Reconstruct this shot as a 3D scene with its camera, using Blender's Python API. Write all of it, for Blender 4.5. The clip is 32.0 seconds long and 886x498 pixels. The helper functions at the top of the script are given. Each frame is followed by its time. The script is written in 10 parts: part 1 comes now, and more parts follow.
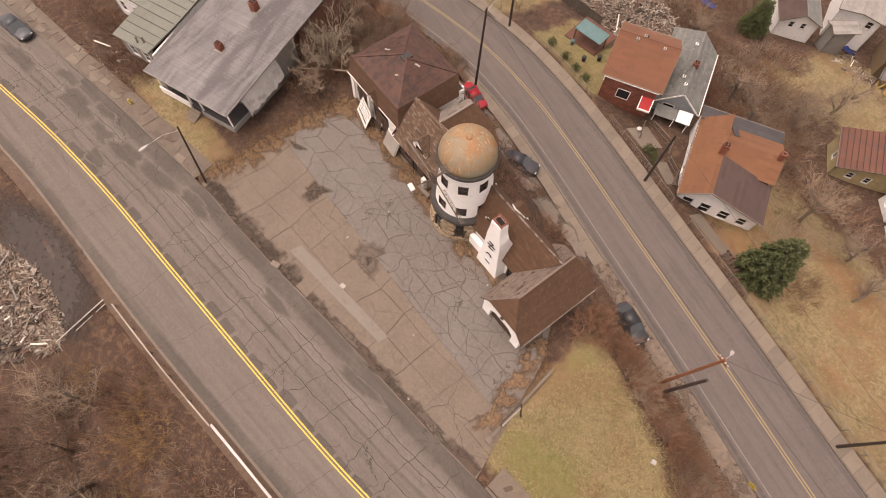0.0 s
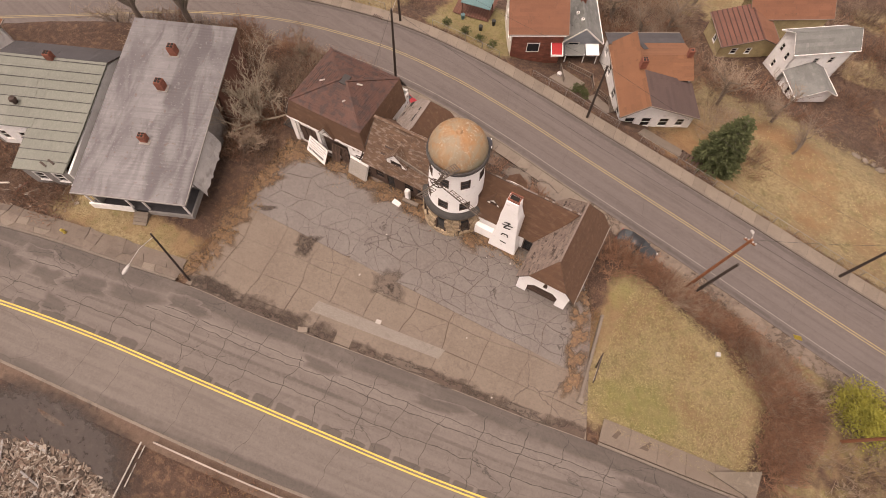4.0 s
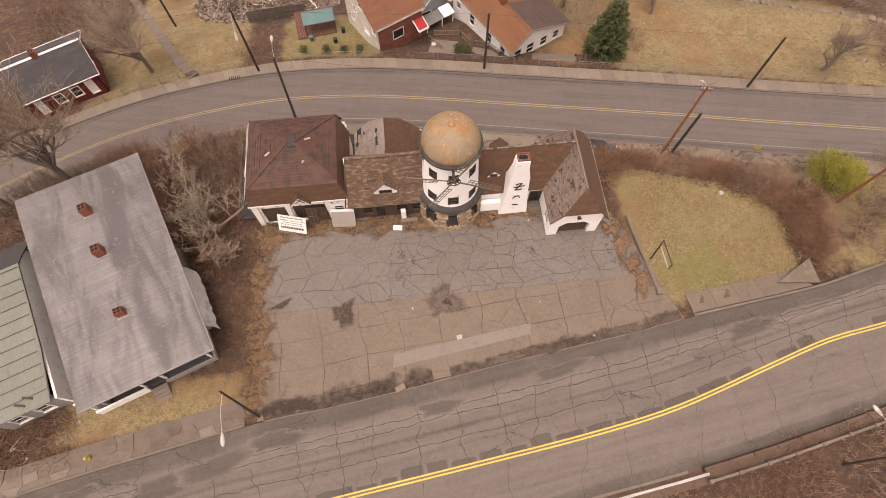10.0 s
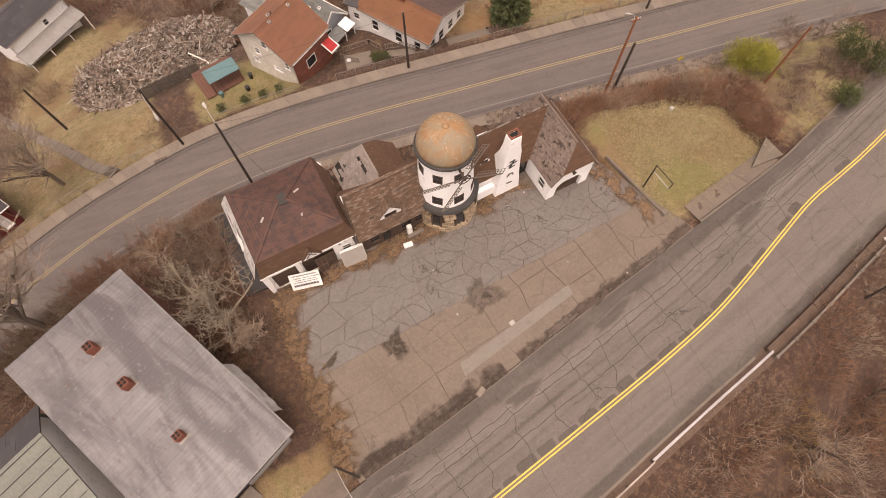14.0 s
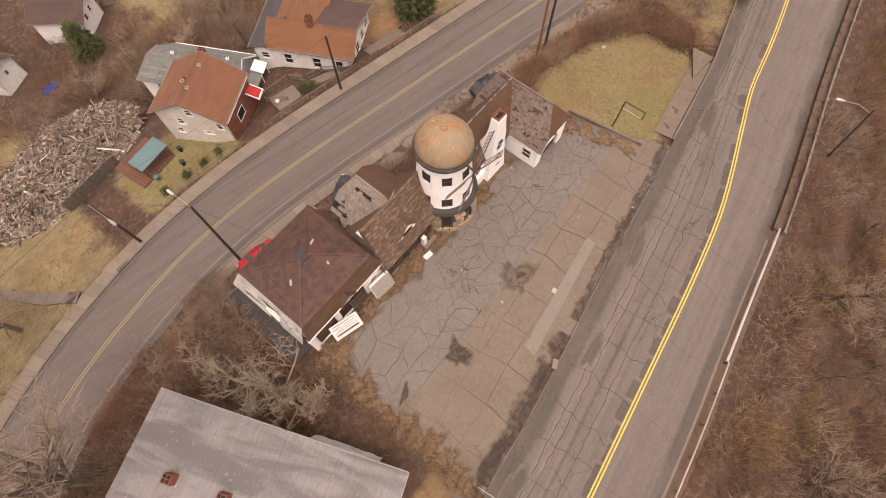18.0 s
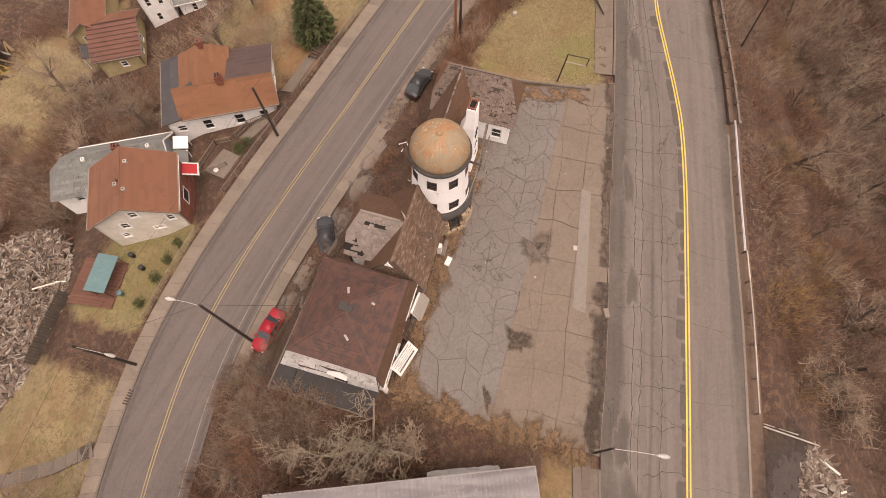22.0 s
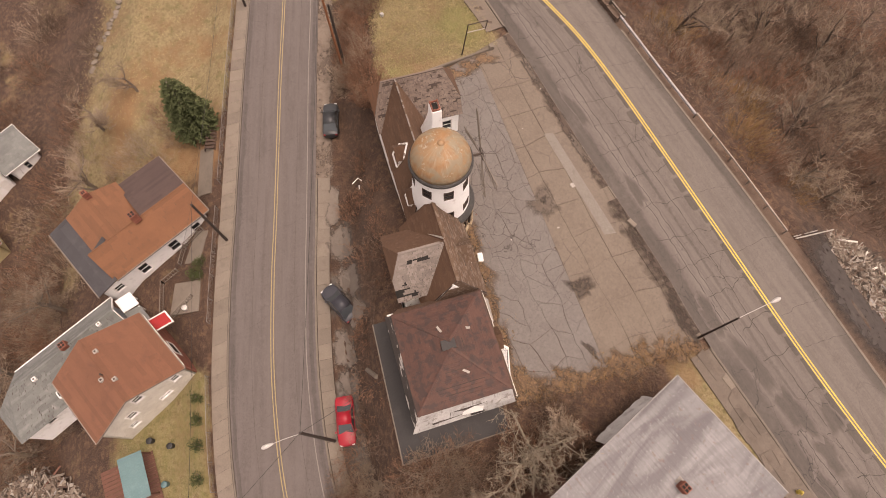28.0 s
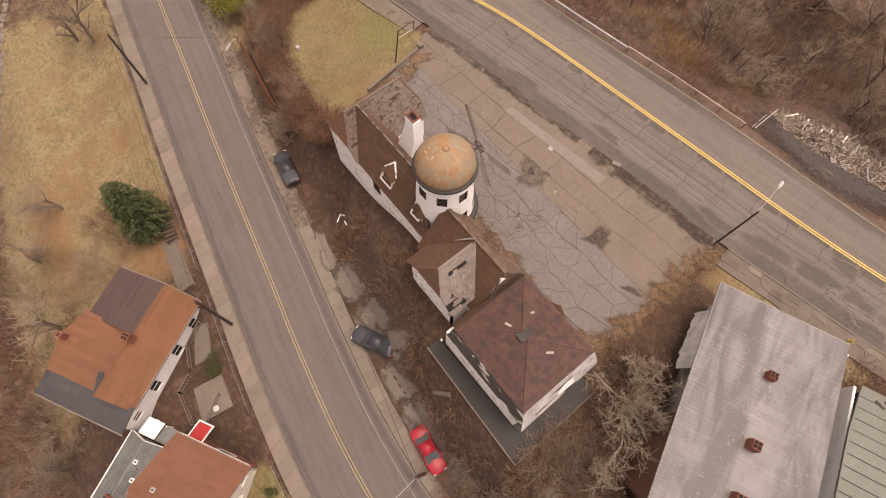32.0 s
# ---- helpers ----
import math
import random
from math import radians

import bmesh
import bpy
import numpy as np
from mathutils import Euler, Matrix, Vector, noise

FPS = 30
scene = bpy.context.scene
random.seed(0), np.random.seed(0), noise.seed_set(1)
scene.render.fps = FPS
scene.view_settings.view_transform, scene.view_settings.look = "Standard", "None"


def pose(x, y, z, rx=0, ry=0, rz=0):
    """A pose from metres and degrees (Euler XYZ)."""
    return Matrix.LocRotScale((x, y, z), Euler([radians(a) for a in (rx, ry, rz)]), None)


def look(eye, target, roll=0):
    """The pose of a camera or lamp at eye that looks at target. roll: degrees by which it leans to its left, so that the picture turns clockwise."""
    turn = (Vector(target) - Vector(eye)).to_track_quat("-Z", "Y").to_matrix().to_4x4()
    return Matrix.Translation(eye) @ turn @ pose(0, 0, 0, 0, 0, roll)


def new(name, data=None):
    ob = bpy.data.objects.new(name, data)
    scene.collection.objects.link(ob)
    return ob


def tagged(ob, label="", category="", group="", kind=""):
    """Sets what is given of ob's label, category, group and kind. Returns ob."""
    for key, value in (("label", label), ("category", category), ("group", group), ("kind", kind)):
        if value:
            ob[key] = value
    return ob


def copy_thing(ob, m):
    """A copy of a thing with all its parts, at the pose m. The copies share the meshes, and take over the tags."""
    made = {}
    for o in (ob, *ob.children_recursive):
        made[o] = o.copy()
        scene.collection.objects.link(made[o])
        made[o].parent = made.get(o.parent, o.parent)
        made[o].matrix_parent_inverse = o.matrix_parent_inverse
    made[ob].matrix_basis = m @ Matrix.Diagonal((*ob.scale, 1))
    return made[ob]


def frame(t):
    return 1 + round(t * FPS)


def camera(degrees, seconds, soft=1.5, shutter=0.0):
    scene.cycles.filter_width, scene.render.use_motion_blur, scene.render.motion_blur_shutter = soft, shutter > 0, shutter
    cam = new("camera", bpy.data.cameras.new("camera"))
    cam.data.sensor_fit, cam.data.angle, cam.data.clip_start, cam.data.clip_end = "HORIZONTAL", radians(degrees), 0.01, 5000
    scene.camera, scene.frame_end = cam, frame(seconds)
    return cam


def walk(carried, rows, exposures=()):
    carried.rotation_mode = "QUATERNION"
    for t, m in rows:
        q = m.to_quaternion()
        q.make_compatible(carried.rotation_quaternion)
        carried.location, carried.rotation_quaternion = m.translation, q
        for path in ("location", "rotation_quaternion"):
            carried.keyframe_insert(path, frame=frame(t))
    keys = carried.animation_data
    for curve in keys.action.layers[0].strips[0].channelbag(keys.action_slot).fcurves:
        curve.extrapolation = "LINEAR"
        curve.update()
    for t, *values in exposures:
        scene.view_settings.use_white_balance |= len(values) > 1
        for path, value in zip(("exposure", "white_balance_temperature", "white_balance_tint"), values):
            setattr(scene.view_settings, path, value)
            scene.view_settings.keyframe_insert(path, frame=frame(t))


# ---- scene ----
cam = camera(79.7, 32.0, soft=0.9)
METRES, EYE, TILT, LEAN, TURN = 75.0, 47.6, -66.4, -0.82, 53.0
ROWS = [
    (0.0, 0.0, 0.0, 0.0, 0.0, 0.0, -0.0),
    (0.5, -0.0163, 0.0002, 0.001, -1.11, -0.08, 2.66),
    (1.0, -0.0319, 0.0006, 0.0031, -2.41, -0.22, 5.77),
    (1.5, -0.0474, 0.0014, 0.0061, -3.58, -0.41, 8.54),
    (2.0, -0.0629, 0.0026, 0.0094, -4.52, -0.63, 10.8),
    (2.5, -0.0784, 0.0039, 0.014, -5.75, -0.97, 13.59),
    (3.0, -0.0935, 0.0058, 0.0189, -7.2, -1.38, 16.73),
    (3.5, -0.1081, 0.0086, 0.025, -8.61, -1.88, 19.64),
    (5.5, -0.1617, 0.021, 0.0541, -13.9, -4.38, 29.98),
    (6.0, -0.1745, 0.0249, 0.0634, -15.43, -5.28, 32.45),
    (6.5, -0.187, 0.0293, 0.072, -16.98, -6.18, 34.89),
    (7.0, -0.1993, 0.0344, 0.0815, -18.72, -7.25, 37.36),
    (7.5, -0.2101, 0.0401, 0.0914, -20.93, -8.64, 40.33),
    (8.0, -0.2193, 0.0448, 0.1014, -22.61, -9.8, 42.39),
    (8.5, -0.2293, 0.0493, 0.113, -24.76, -11.31, 44.8),
    (9.0, -0.2388, 0.0538, 0.1249, -27.34, -13.2, 47.34),
    (9.5, -0.2484, 0.0586, 0.137, -30.02, -15.19, 49.76),
    (10.0, -0.2568, 0.0637, 0.1496, -32.73, -17.32, 51.89),
    (10.5, -0.264, 0.0691, 0.1627, -35.57, -19.62, 53.86),
    (11.0, -0.27, 0.0744, 0.1769, -38.93, -22.46, 55.85),
    (11.5, -0.2753, 0.0799, 0.19, -42.68, -25.61, 57.84),
    (12.0, -0.2803, 0.0854, 0.204, -47.19, -29.48, 59.79),
    (12.5, -0.2843, 0.0905, 0.2181, -52.0, -33.77, 61.49),
    (13.0, -0.2885, 0.0965, 0.2325, -57.01, -38.25, 62.9),
    (13.5, -0.2917, 0.1029, 0.2471, -62.75, -43.4, 64.16),
    (14.0, -0.2932, 0.109, 0.2613, -69.29, -49.36, 65.22),
    (14.5, -0.2948, 0.1155, 0.2755, -75.94, -55.4, 65.94),
    (16.5, -0.2922, 0.1381, 0.3316, -102.34, -79.84, 66.12),
    (17.0, -0.2889, 0.1442, 0.3461, -109.31, -86.26, 65.28),
    (17.5, -0.2859, 0.1504, 0.3606, -115.37, -91.75, 64.25),
    (18.0, -0.2819, 0.1565, 0.3749, -121.06, -96.88, 62.99),
    (18.5, -0.2766, 0.1628, 0.3888, -125.77, -101.12, 61.63),
    (19.0, -0.2713, 0.1696, 0.4026, -130.64, -105.33, 59.91),
    (19.5, -0.2636, 0.1751, 0.4159, -135.58, -109.63, 57.74),
    (20.0, -0.2561, 0.1809, 0.4289, -139.32, -112.8, 55.76),
    (20.5, -0.2482, 0.1863, 0.4415, -142.41, -115.36, 53.86),
    (21.0, -0.2395, 0.1916, 0.4538, -145.62, -117.93, 51.58),
    (21.5, -0.2307, 0.1966, 0.4651, -148.47, -120.14, 49.31),
    (22.0, -0.2213, 0.2015, 0.4757, -151.03, -122.06, 47.05),
    (22.5, -0.2108, 0.2062, 0.4861, -153.21, -123.65, 44.85),
    (23.0, -0.1996, 0.2112, 0.4962, -155.34, -125.17, 42.49),
    (23.5, -0.189, 0.216, 0.5055, -157.18, -126.37, 40.26),
    (24.0, -0.1778, 0.2203, 0.514, -158.97, -127.49, 37.95),
    (24.5, -0.1664, 0.2244, 0.522, -160.83, -128.56, 35.35),
    (25.0, -0.154, 0.2279, 0.5301, -162.4, -129.45, 32.99),
    (25.5, -0.1412, 0.2311, 0.5373, -163.85, -130.25, 30.64),
    (27.5, -0.0846, 0.2428, 0.559, -169.18, -132.68, 20.69),
    (28.0, -0.07, 0.2444, 0.5627, -170.44, -133.15, 18.15),
    (28.5, -0.0554, 0.2464, 0.5662, -171.68, -133.52, 15.57),
    (29.0, -0.0402, 0.2477, 0.5692, -172.7, -133.84, 13.37),
    (29.5, -0.0249, 0.2487, 0.5717, -173.83, -134.11, 10.81),
    (30.0, -0.0101, 0.2496, 0.5731, -174.97, -134.31, 8.27),
    (30.5, 0.0054, 0.2499, 0.5736, -176.01, -134.48, 5.86),
    (31.0, 0.0207, 0.2508, 0.5737, -177.17, -134.58, 3.2),
    (31.5, 0.0362, 0.2511, 0.5725, -178.34, -134.66, 0.44),
    (32.0, 0.0512, 0.2513, 0.5708, -179.5, -134.64, -2.25),
]
walk(cam, [(t, pose(18.23, -17.55, EYE, TILT, LEAN, TURN) @ pose(METRES * x, METRES * y, METRES * z, 90 + pitch, roll, yaw)) for t, x, y, z, yaw, pitch, roll in ROWS],
     exposures=((0.0, 1.0, 7850, 25), (32.0, 1.0, 7850, 25)))

# ---- overcast daylight ----
SUN_EL, SUN_ROT = 74.0, 215.0
world = bpy.data.worlds.new("overcast_sky")
scene.world = world
world.use_nodes = True
wn = world.node_tree.nodes
sky = wn.new("ShaderNodeTexSky")
sky.sky_type, sky.sun_disc = "NISHITA", False
sky.sun_elevation, sky.sun_rotation = radians(SUN_EL), radians(SUN_ROT)
sky.air_density, sky.dust_density = 1.0, 4.0
pale = wn.new("ShaderNodeHueSaturation")
pale.inputs["Saturation"].default_value = 0.12
world.node_tree.links.new(sky.outputs[0], pale.inputs["Color"])
world.node_tree.links.new(pale.outputs[0], wn["Background"].inputs[0])
wn["Background"].inputs[1].default_value = 0.125
sun_data = bpy.data.lights.new("sun", "SUN")
sun_data.energy, sun_data.angle, sun_data.color = 0.9, radians(45), (1.0, 0.93, 0.85)
sun = new("sun", sun_data)
sun.matrix_world = look((60 * math.cos(radians(SUN_EL)) * math.sin(radians(SUN_ROT)), 60 * math.cos(radians(SUN_EL)) * math.cos(radians(SUN_ROT)), 60 * math.sin(radians(SUN_EL))), (0, 0, 0))


# ---- materials ----
def nodes_of(name, rough=0.8, metal=0.0):
    m = bpy.data.materials.new(name)
    m.use_nodes = True
    nt = m.node_tree
    b = nt.nodes["Principled BSDF"]
    b.inputs["Roughness"].default_value, b.inputs["Metallic"].default_value = rough, metal
    return m, nt, b


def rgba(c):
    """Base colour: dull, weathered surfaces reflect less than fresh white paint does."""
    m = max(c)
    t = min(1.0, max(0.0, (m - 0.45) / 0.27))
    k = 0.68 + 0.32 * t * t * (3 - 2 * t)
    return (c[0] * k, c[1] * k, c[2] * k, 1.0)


def coords(nt, scale=(1, 1, 1), world_space=True):
    mp = nt.nodes.new("ShaderNodeMapping")
    if world_space:
        src = nt.nodes.new("ShaderNodeNewGeometry").outputs["Position"]
    else:
        src = nt.nodes.new("ShaderNodeTexCoord").outputs["Object"]
    mp.inputs["Scale"].default_value = scale
    nt.links.new(src, mp.inputs["Vector"])
    return mp.outputs[0]


def noise_fac(nt, vec, scale, detail=4.0, lo=0.35, hi=0.65, distort=0.0):
    n = nt.nodes.new("ShaderNodeTexNoise")
    n.inputs["Scale"].default_value, n.inputs["Detail"].default_value = scale, detail
    n.inputs["Distortion"].default_value = distort
    nt.links.new(vec, n.inputs["Vector"])
    r = nt.nodes.new("ShaderNodeMapRange")
    r.inputs["From Min"].default_value, r.inputs["From Max"].default_value = lo, hi
    nt.links.new(n.outputs["Fac"], r.inputs["Value"])
    return r.outputs[0]


def mixc(nt, fac, a, b, mode="MIX"):
    n = nt.nodes.new("ShaderNodeMix")
    n.data_type, n.blend_type = "RGBA", mode
    for sock, v in ((n.inputs[0], fac), (n.inputs[6], a), (n.inputs[7], b)):
        if isinstance(v, bpy.types.NodeSocket):
            nt.links.new(v, sock)
        elif isinstance(v, (tuple, list)):
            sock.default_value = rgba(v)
        else:
            sock.default_value = v
    return n.outputs[2]


def mathn(nt, op, a, b=0.0):
    n = nt.nodes.new("ShaderNodeMath")
    n.operation = op
    for sock, v in ((n.inputs[0], a), (n.inputs[1], b)):
        if isinstance(v, bpy.types.NodeSocket):
            nt.links.new(v, sock)
        else:
            sock.default_value = v
    return n.outputs[0]


def bump(nt, b, height, strength=0.4, dist=0.02):
    n = nt.nodes.new("ShaderNodeBump")
    n.inputs["Strength"].default_value, n.inputs["Distance"].default_value = strength, dist
    nt.links.new(height, n.inputs["Height"])
    nt.links.new(n.outputs[0], b.inputs["Normal"])


def surf(name, c1, c2, c3=None, s1=0.6, s2=6.0, amount3=0.6, lo3=0.55, hi3=0.75, rough=0.85, metal=0.0, vary=0.12, bumpy=0.3, bscale=20.0, stretch=(1, 1, 1), objspace=False, dist=0.02, island=0.0):
    """Two tones in broad patches, a third in stains, fine grain, per-piece variation and relief."""
    m, nt, b = nodes_of(name, rough, metal)
    v = coords(nt, stretch, not objspace)
    col = mixc(nt, noise_fac(nt, v, s1, 5, 0.3, 0.7), c1, c2)
    grain = noise_fac(nt, v, s2, 6, 0.25, 0.75)
    col = mixc(nt, mathn(nt, "MULTIPLY", grain, 0.45 if max(c1) < 0.5 else 0.25 if max(c1) < 0.78 else 0.12), col, tuple(x * 0.5 for x in c1))
    fleck = noise_fac(nt, v, s2 * 2.6, 4, 0.52, 0.66, 0.3)
    col = mixc(nt, mathn(nt, "MULTIPLY", fleck, 0.4), col, tuple(min(0.9, x * 1.5) for x in c2))
    if c3:
        col = mixc(nt, mathn(nt, "MULTIPLY", noise_fac(nt, v, s1 * 2.3, 6, lo3, hi3, 0.4), amount3), col, c3)
    oi = nt.nodes.new("ShaderNodeObjectInfo")
    hs = nt.nodes.new("ShaderNodeHueSaturation")
    nt.links.new(col, hs.inputs["Color"])
    rr = nt.nodes.new("ShaderNodeMapRange")
    rr.inputs["To Min"].default_value, rr.inputs["To Max"].default_value = 1 - vary, 1 + vary
    nt.links.new(oi.outputs["Random"], rr.inputs["Value"])
    nt.links.new(rr.outputs[0], hs.inputs["Value"])
    if island:
        ri = nt.nodes.new("ShaderNodeMapRange")
        ri.inputs["To Min"].default_value, ri.inputs["To Max"].default_value = 1 - island, 1 + island
        nt.links.new(nt.nodes.new("ShaderNodeNewGeometry").outputs["Random Per Island"], ri.inputs["Value"])
        hi_ = nt.nodes.new("ShaderNodeHueSaturation")
        nt.links.new(hs.outputs[0], hi_.inputs["Color"])
        nt.links.new(ri.outputs[0], hi_.inputs["Value"])
        hs = hi_
    nt.links.new(hs.outputs[0], b.inputs["Base Color"])
    if bumpy:
        bump(nt, b, noise_fac(nt, v, bscale, 5, 0.2, 0.8), bumpy, dist)
    return m


def crack_mask(nt, vec, scale, width, warp=0.35, rnd=1.0):
    """Thin wandering lines between cells."""
    n = nt.nodes.new("ShaderNodeTexNoise")
    n.inputs["Scale"].default_value, n.inputs["Detail"].default_value = scale * 2.5, 4
    nt.links.new(vec, n.inputs["Vector"])
    vm = nt.nodes.new("ShaderNodeVectorMath")
    vm.operation = "MULTIPLY_ADD"
    vm.inputs[1].default_value = (warp / scale,) * 3
    nt.links.new(n.outputs["Color"], vm.inputs[0])
    nt.links.new(vec, vm.inputs[2])
    vo = nt.nodes.new("ShaderNodeTexVoronoi")
    vo.feature = "DISTANCE_TO_EDGE"
    vo.inputs["Scale"].default_value, vo.inputs["Randomness"].default_value = scale, rnd
    nt.links.new(vm.outputs[0], vo.inputs["Vector"])
    r = nt.nodes.new("ShaderNodeMapRange")
    r.inputs["From Min"].default_value, r.inputs["From Max"].default_value = width * 0.35, width
    r.inputs["To Min"].default_value, r.inputs["To Max"].default_value = 1.0, 0.0
    nt.links.new(vo.outputs["Distance"], r.inputs["Value"])
    return r.outputs[0]


def pavement_mat(name, c1, c2, stain, crack_c, cscale, cwidth, crack_amount, rough=0.8, stretch=(1, 1, 1), lo=0.5, hi=0.62, stain_scale=0.18, tone=None, wobble=1.6, amp=0.4, wear=None):
    m, nt, b = nodes_of(name, rough)
    flat = coords(nt, (stretch[0], stretch[1], 0.0))
    v = coords(nt, (1, 1, 0.0))
    col = mixc(nt, noise_fac(nt, v, 0.35, 6, 0.3, 0.7), c1, c2)
    col = mixc(nt, mathn(nt, "MULTIPLY", noise_fac(nt, v, 0.12, 6, 0.45, 0.7, 0.8), 0.5), col, stain)
    col = mixc(nt, mathn(nt, "MULTIPLY", noise_fac(nt, v, stain_scale * 6, 8, 0.5, 0.75), 0.45), col, tuple(x * 0.7 for x in c1))
    col = mixc(nt, mathn(nt, "MULTIPLY", noise_fac(nt, v, 2.6, 8, 0.48, 0.7), 0.4), col, tuple(x * 1.25 for x in c2))
    col = mixc(nt, mathn(nt, "MULTIPLY", noise_fac(nt, v, 9.0, 6, 0.4, 0.7), 0.35), col, tuple(min(1, x * 1.5) for x in c1))
    col = mixc(nt, mathn(nt, "MULTIPLY", noise_fac(nt, v, 5.0, 8, 0.52, 0.72), 0.4), col, tuple(x * 0.55 for x in c1))
    if wear is not None:
        mp = nt.nodes.new("ShaderNodeMapping")
        mp.vector_type = "TEXTURE"
        mp.inputs["Rotation"].default_value = (0, 0, wear)
        mp.inputs["Scale"].default_value = (16.0, 0.8, 1.0)
        nt.links.new(v, mp.inputs["Vector"])
        col = mixc(nt, mathn(nt, "MULTIPLY", noise_fac(nt, mp.outputs[0], 1.0, 5, 0.42, 0.62), 0.5), col, tuple(x * 1.16 for x in c2))
        mp2 = nt.nodes.new("ShaderNodeMapping")
        mp2.vector_type = "TEXTURE"
        mp2.inputs["Location"].default_value = (31.0, 7.0, 0)
        mp2.inputs["Rotation"].default_value = (0, 0, wear)
        mp2.inputs["Scale"].default_value = (10.0, 0.5, 1.0)
        nt.links.new(v, mp2.inputs["Vector"])
        col = mixc(nt, mathn(nt, "MULTIPLY", noise_fac(nt, mp2.outputs[0], 1.0, 6, 0.52, 0.7), 0.45), col, tuple(x * 0.74 for x in c1))
    presence = noise_fac(nt, v, 0.09, 4, lo, hi)
    cr = mathn(nt, "MULTIPLY", crack_mask(nt, flat, cscale, cwidth), presence)
    fine = mathn(nt, "MULTIPLY", crack_mask(nt, flat, cscale * 2.6, cwidth * 1.6, 0.5), noise_fac(nt, v, 0.16, 4, 0.55, 0.66))
    allc = mathn(nt, "MAXIMUM", cr, mathn(nt, "MULTIPLY", fine, 0.8))
    col = mixc(nt, mathn(nt, "MULTIPLY", allc, crack_amount), col, crack_c)
    if tone:
        at = nt.nodes.new("ShaderNodeAttribute")
        at.attribute_name = "strength"
        s = nt.nodes.new("ShaderNodeMapRange")
        s.inputs["From Min"].default_value, s.inputs["From Max"].default_value = 0.05 + amp / 2, 0.75 + amp / 2
        nt.links.new(mathn(nt, "ADD", at.outputs["Fac"], mathn(nt, "MULTIPLY", noise_fac(nt, v, wobble, 8, 0.2, 0.8), amp)), s.inputs["Value"])
        hs = nt.nodes.new("ShaderNodeHueSaturation")
        hs.inputs["Value"].default_value, hs.inputs["Saturation"].default_value = tone
        nt.links.new(s.outputs[0], hs.inputs["Fac"])
        nt.links.new(col, hs.inputs["Color"])
        col = hs.outputs[0]
    nt.links.new(col, b.inputs["Base Color"])
    h = mathn(nt, "SUBTRACT", noise_fac(nt, v, 30.0, 4, 0.2, 0.8), mathn(nt, "MULTIPLY", allc, 2.0))
    bump(nt, b, h, 0.35, 0.015)
    return m


def glass_mat(name, tint=(0.03, 0.035, 0.04)):
    m, nt, b = nodes_of(name, 0.08)
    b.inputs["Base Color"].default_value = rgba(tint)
    b.inputs["Specular IOR Level"].default_value = 0.6
    return m


ASPHALT = pavement_mat("worn_asphalt", (0.155, 0.128, 0.11), (0.185, 0.155, 0.134), (0.135, 0.111, 0.096), (0.07, 0.058, 0.051), 0.16, 0.006, 0.6, stretch=(0.6, 1.5, 1), wear=0.15)
ASPHALT_OLD = pavement_mat("cracked_asphalt", (0.15, 0.124, 0.107), (0.182, 0.152, 0.132), (0.125, 0.103, 0.09), (0.055, 0.046, 0.04), 0.3, 0.0085, 0.75, stretch=(0.75, 1.5, 1), lo=0.4, hi=0.55, wear=0.15)
ASPHALT_BACK = pavement_mat("grey_asphalt", (0.136, 0.112, 0.102), (0.158, 0.131, 0.12), (0.12, 0.099, 0.09), (0.075, 0.062, 0.056), 0.09, 0.004, 0.3, stretch=(0.8, 1.0, 1), lo=0.5, hi=0.6, wear=-0.21)
WET = pavement_mat("damp_cracked_asphalt", (0.15, 0.124, 0.107), (0.182, 0.152, 0.132), (0.125, 0.103, 0.09), (0.055, 0.046, 0.04), 0.3, 0.0085, 0.75, stretch=(0.75, 1.5, 1), lo=0.4, hi=0.55, tone=(0.62, 1.08), wear=0.15)
WET_FAR = pavement_mat("damp_worn_asphalt", (0.155, 0.128, 0.11), (0.185, 0.155, 0.134), (0.135, 0.111, 0.096), (0.07, 0.058, 0.051), 0.16, 0.006, 0.6, stretch=(0.6, 1.5, 1), tone=(0.62, 1.08), wear=0.15)
WORN = pavement_mat("pale_worn_asphalt", (0.15, 0.124, 0.107), (0.182, 0.152, 0.132), (0.125, 0.103, 0.09), (0.055, 0.046, 0.04), 0.3, 0.0085, 0.75, stretch=(0.75, 1.5, 1), lo=0.4, hi=0.55, tone=(1.16, 0.95), wobble=0.8, amp=0.8, wear=0.15)
DIRTY = pavement_mat("oily_cracked_asphalt", (0.15, 0.124, 0.107), (0.182, 0.152, 0.132), (0.125, 0.103, 0.09), (0.055, 0.046, 0.04), 0.3, 0.0085, 0.75, stretch=(0.75, 1.5, 1), lo=0.4, hi=0.55, tone=(0.74, 1.0), wobble=2.5, amp=0.9, wear=0.15)
DIRTY_BACK = pavement_mat("dirty_street_edge", (0.136, 0.112, 0.102), (0.158, 0.131, 0.12), (0.12, 0.099, 0.09), (0.075, 0.062, 0.056), 0.09, 0.004, 0.3, stretch=(0.8, 1.0, 1), lo=0.5, hi=0.6, tone=(0.72, 1.0), wobble=2.0, amp=0.8, wear=-0.21)


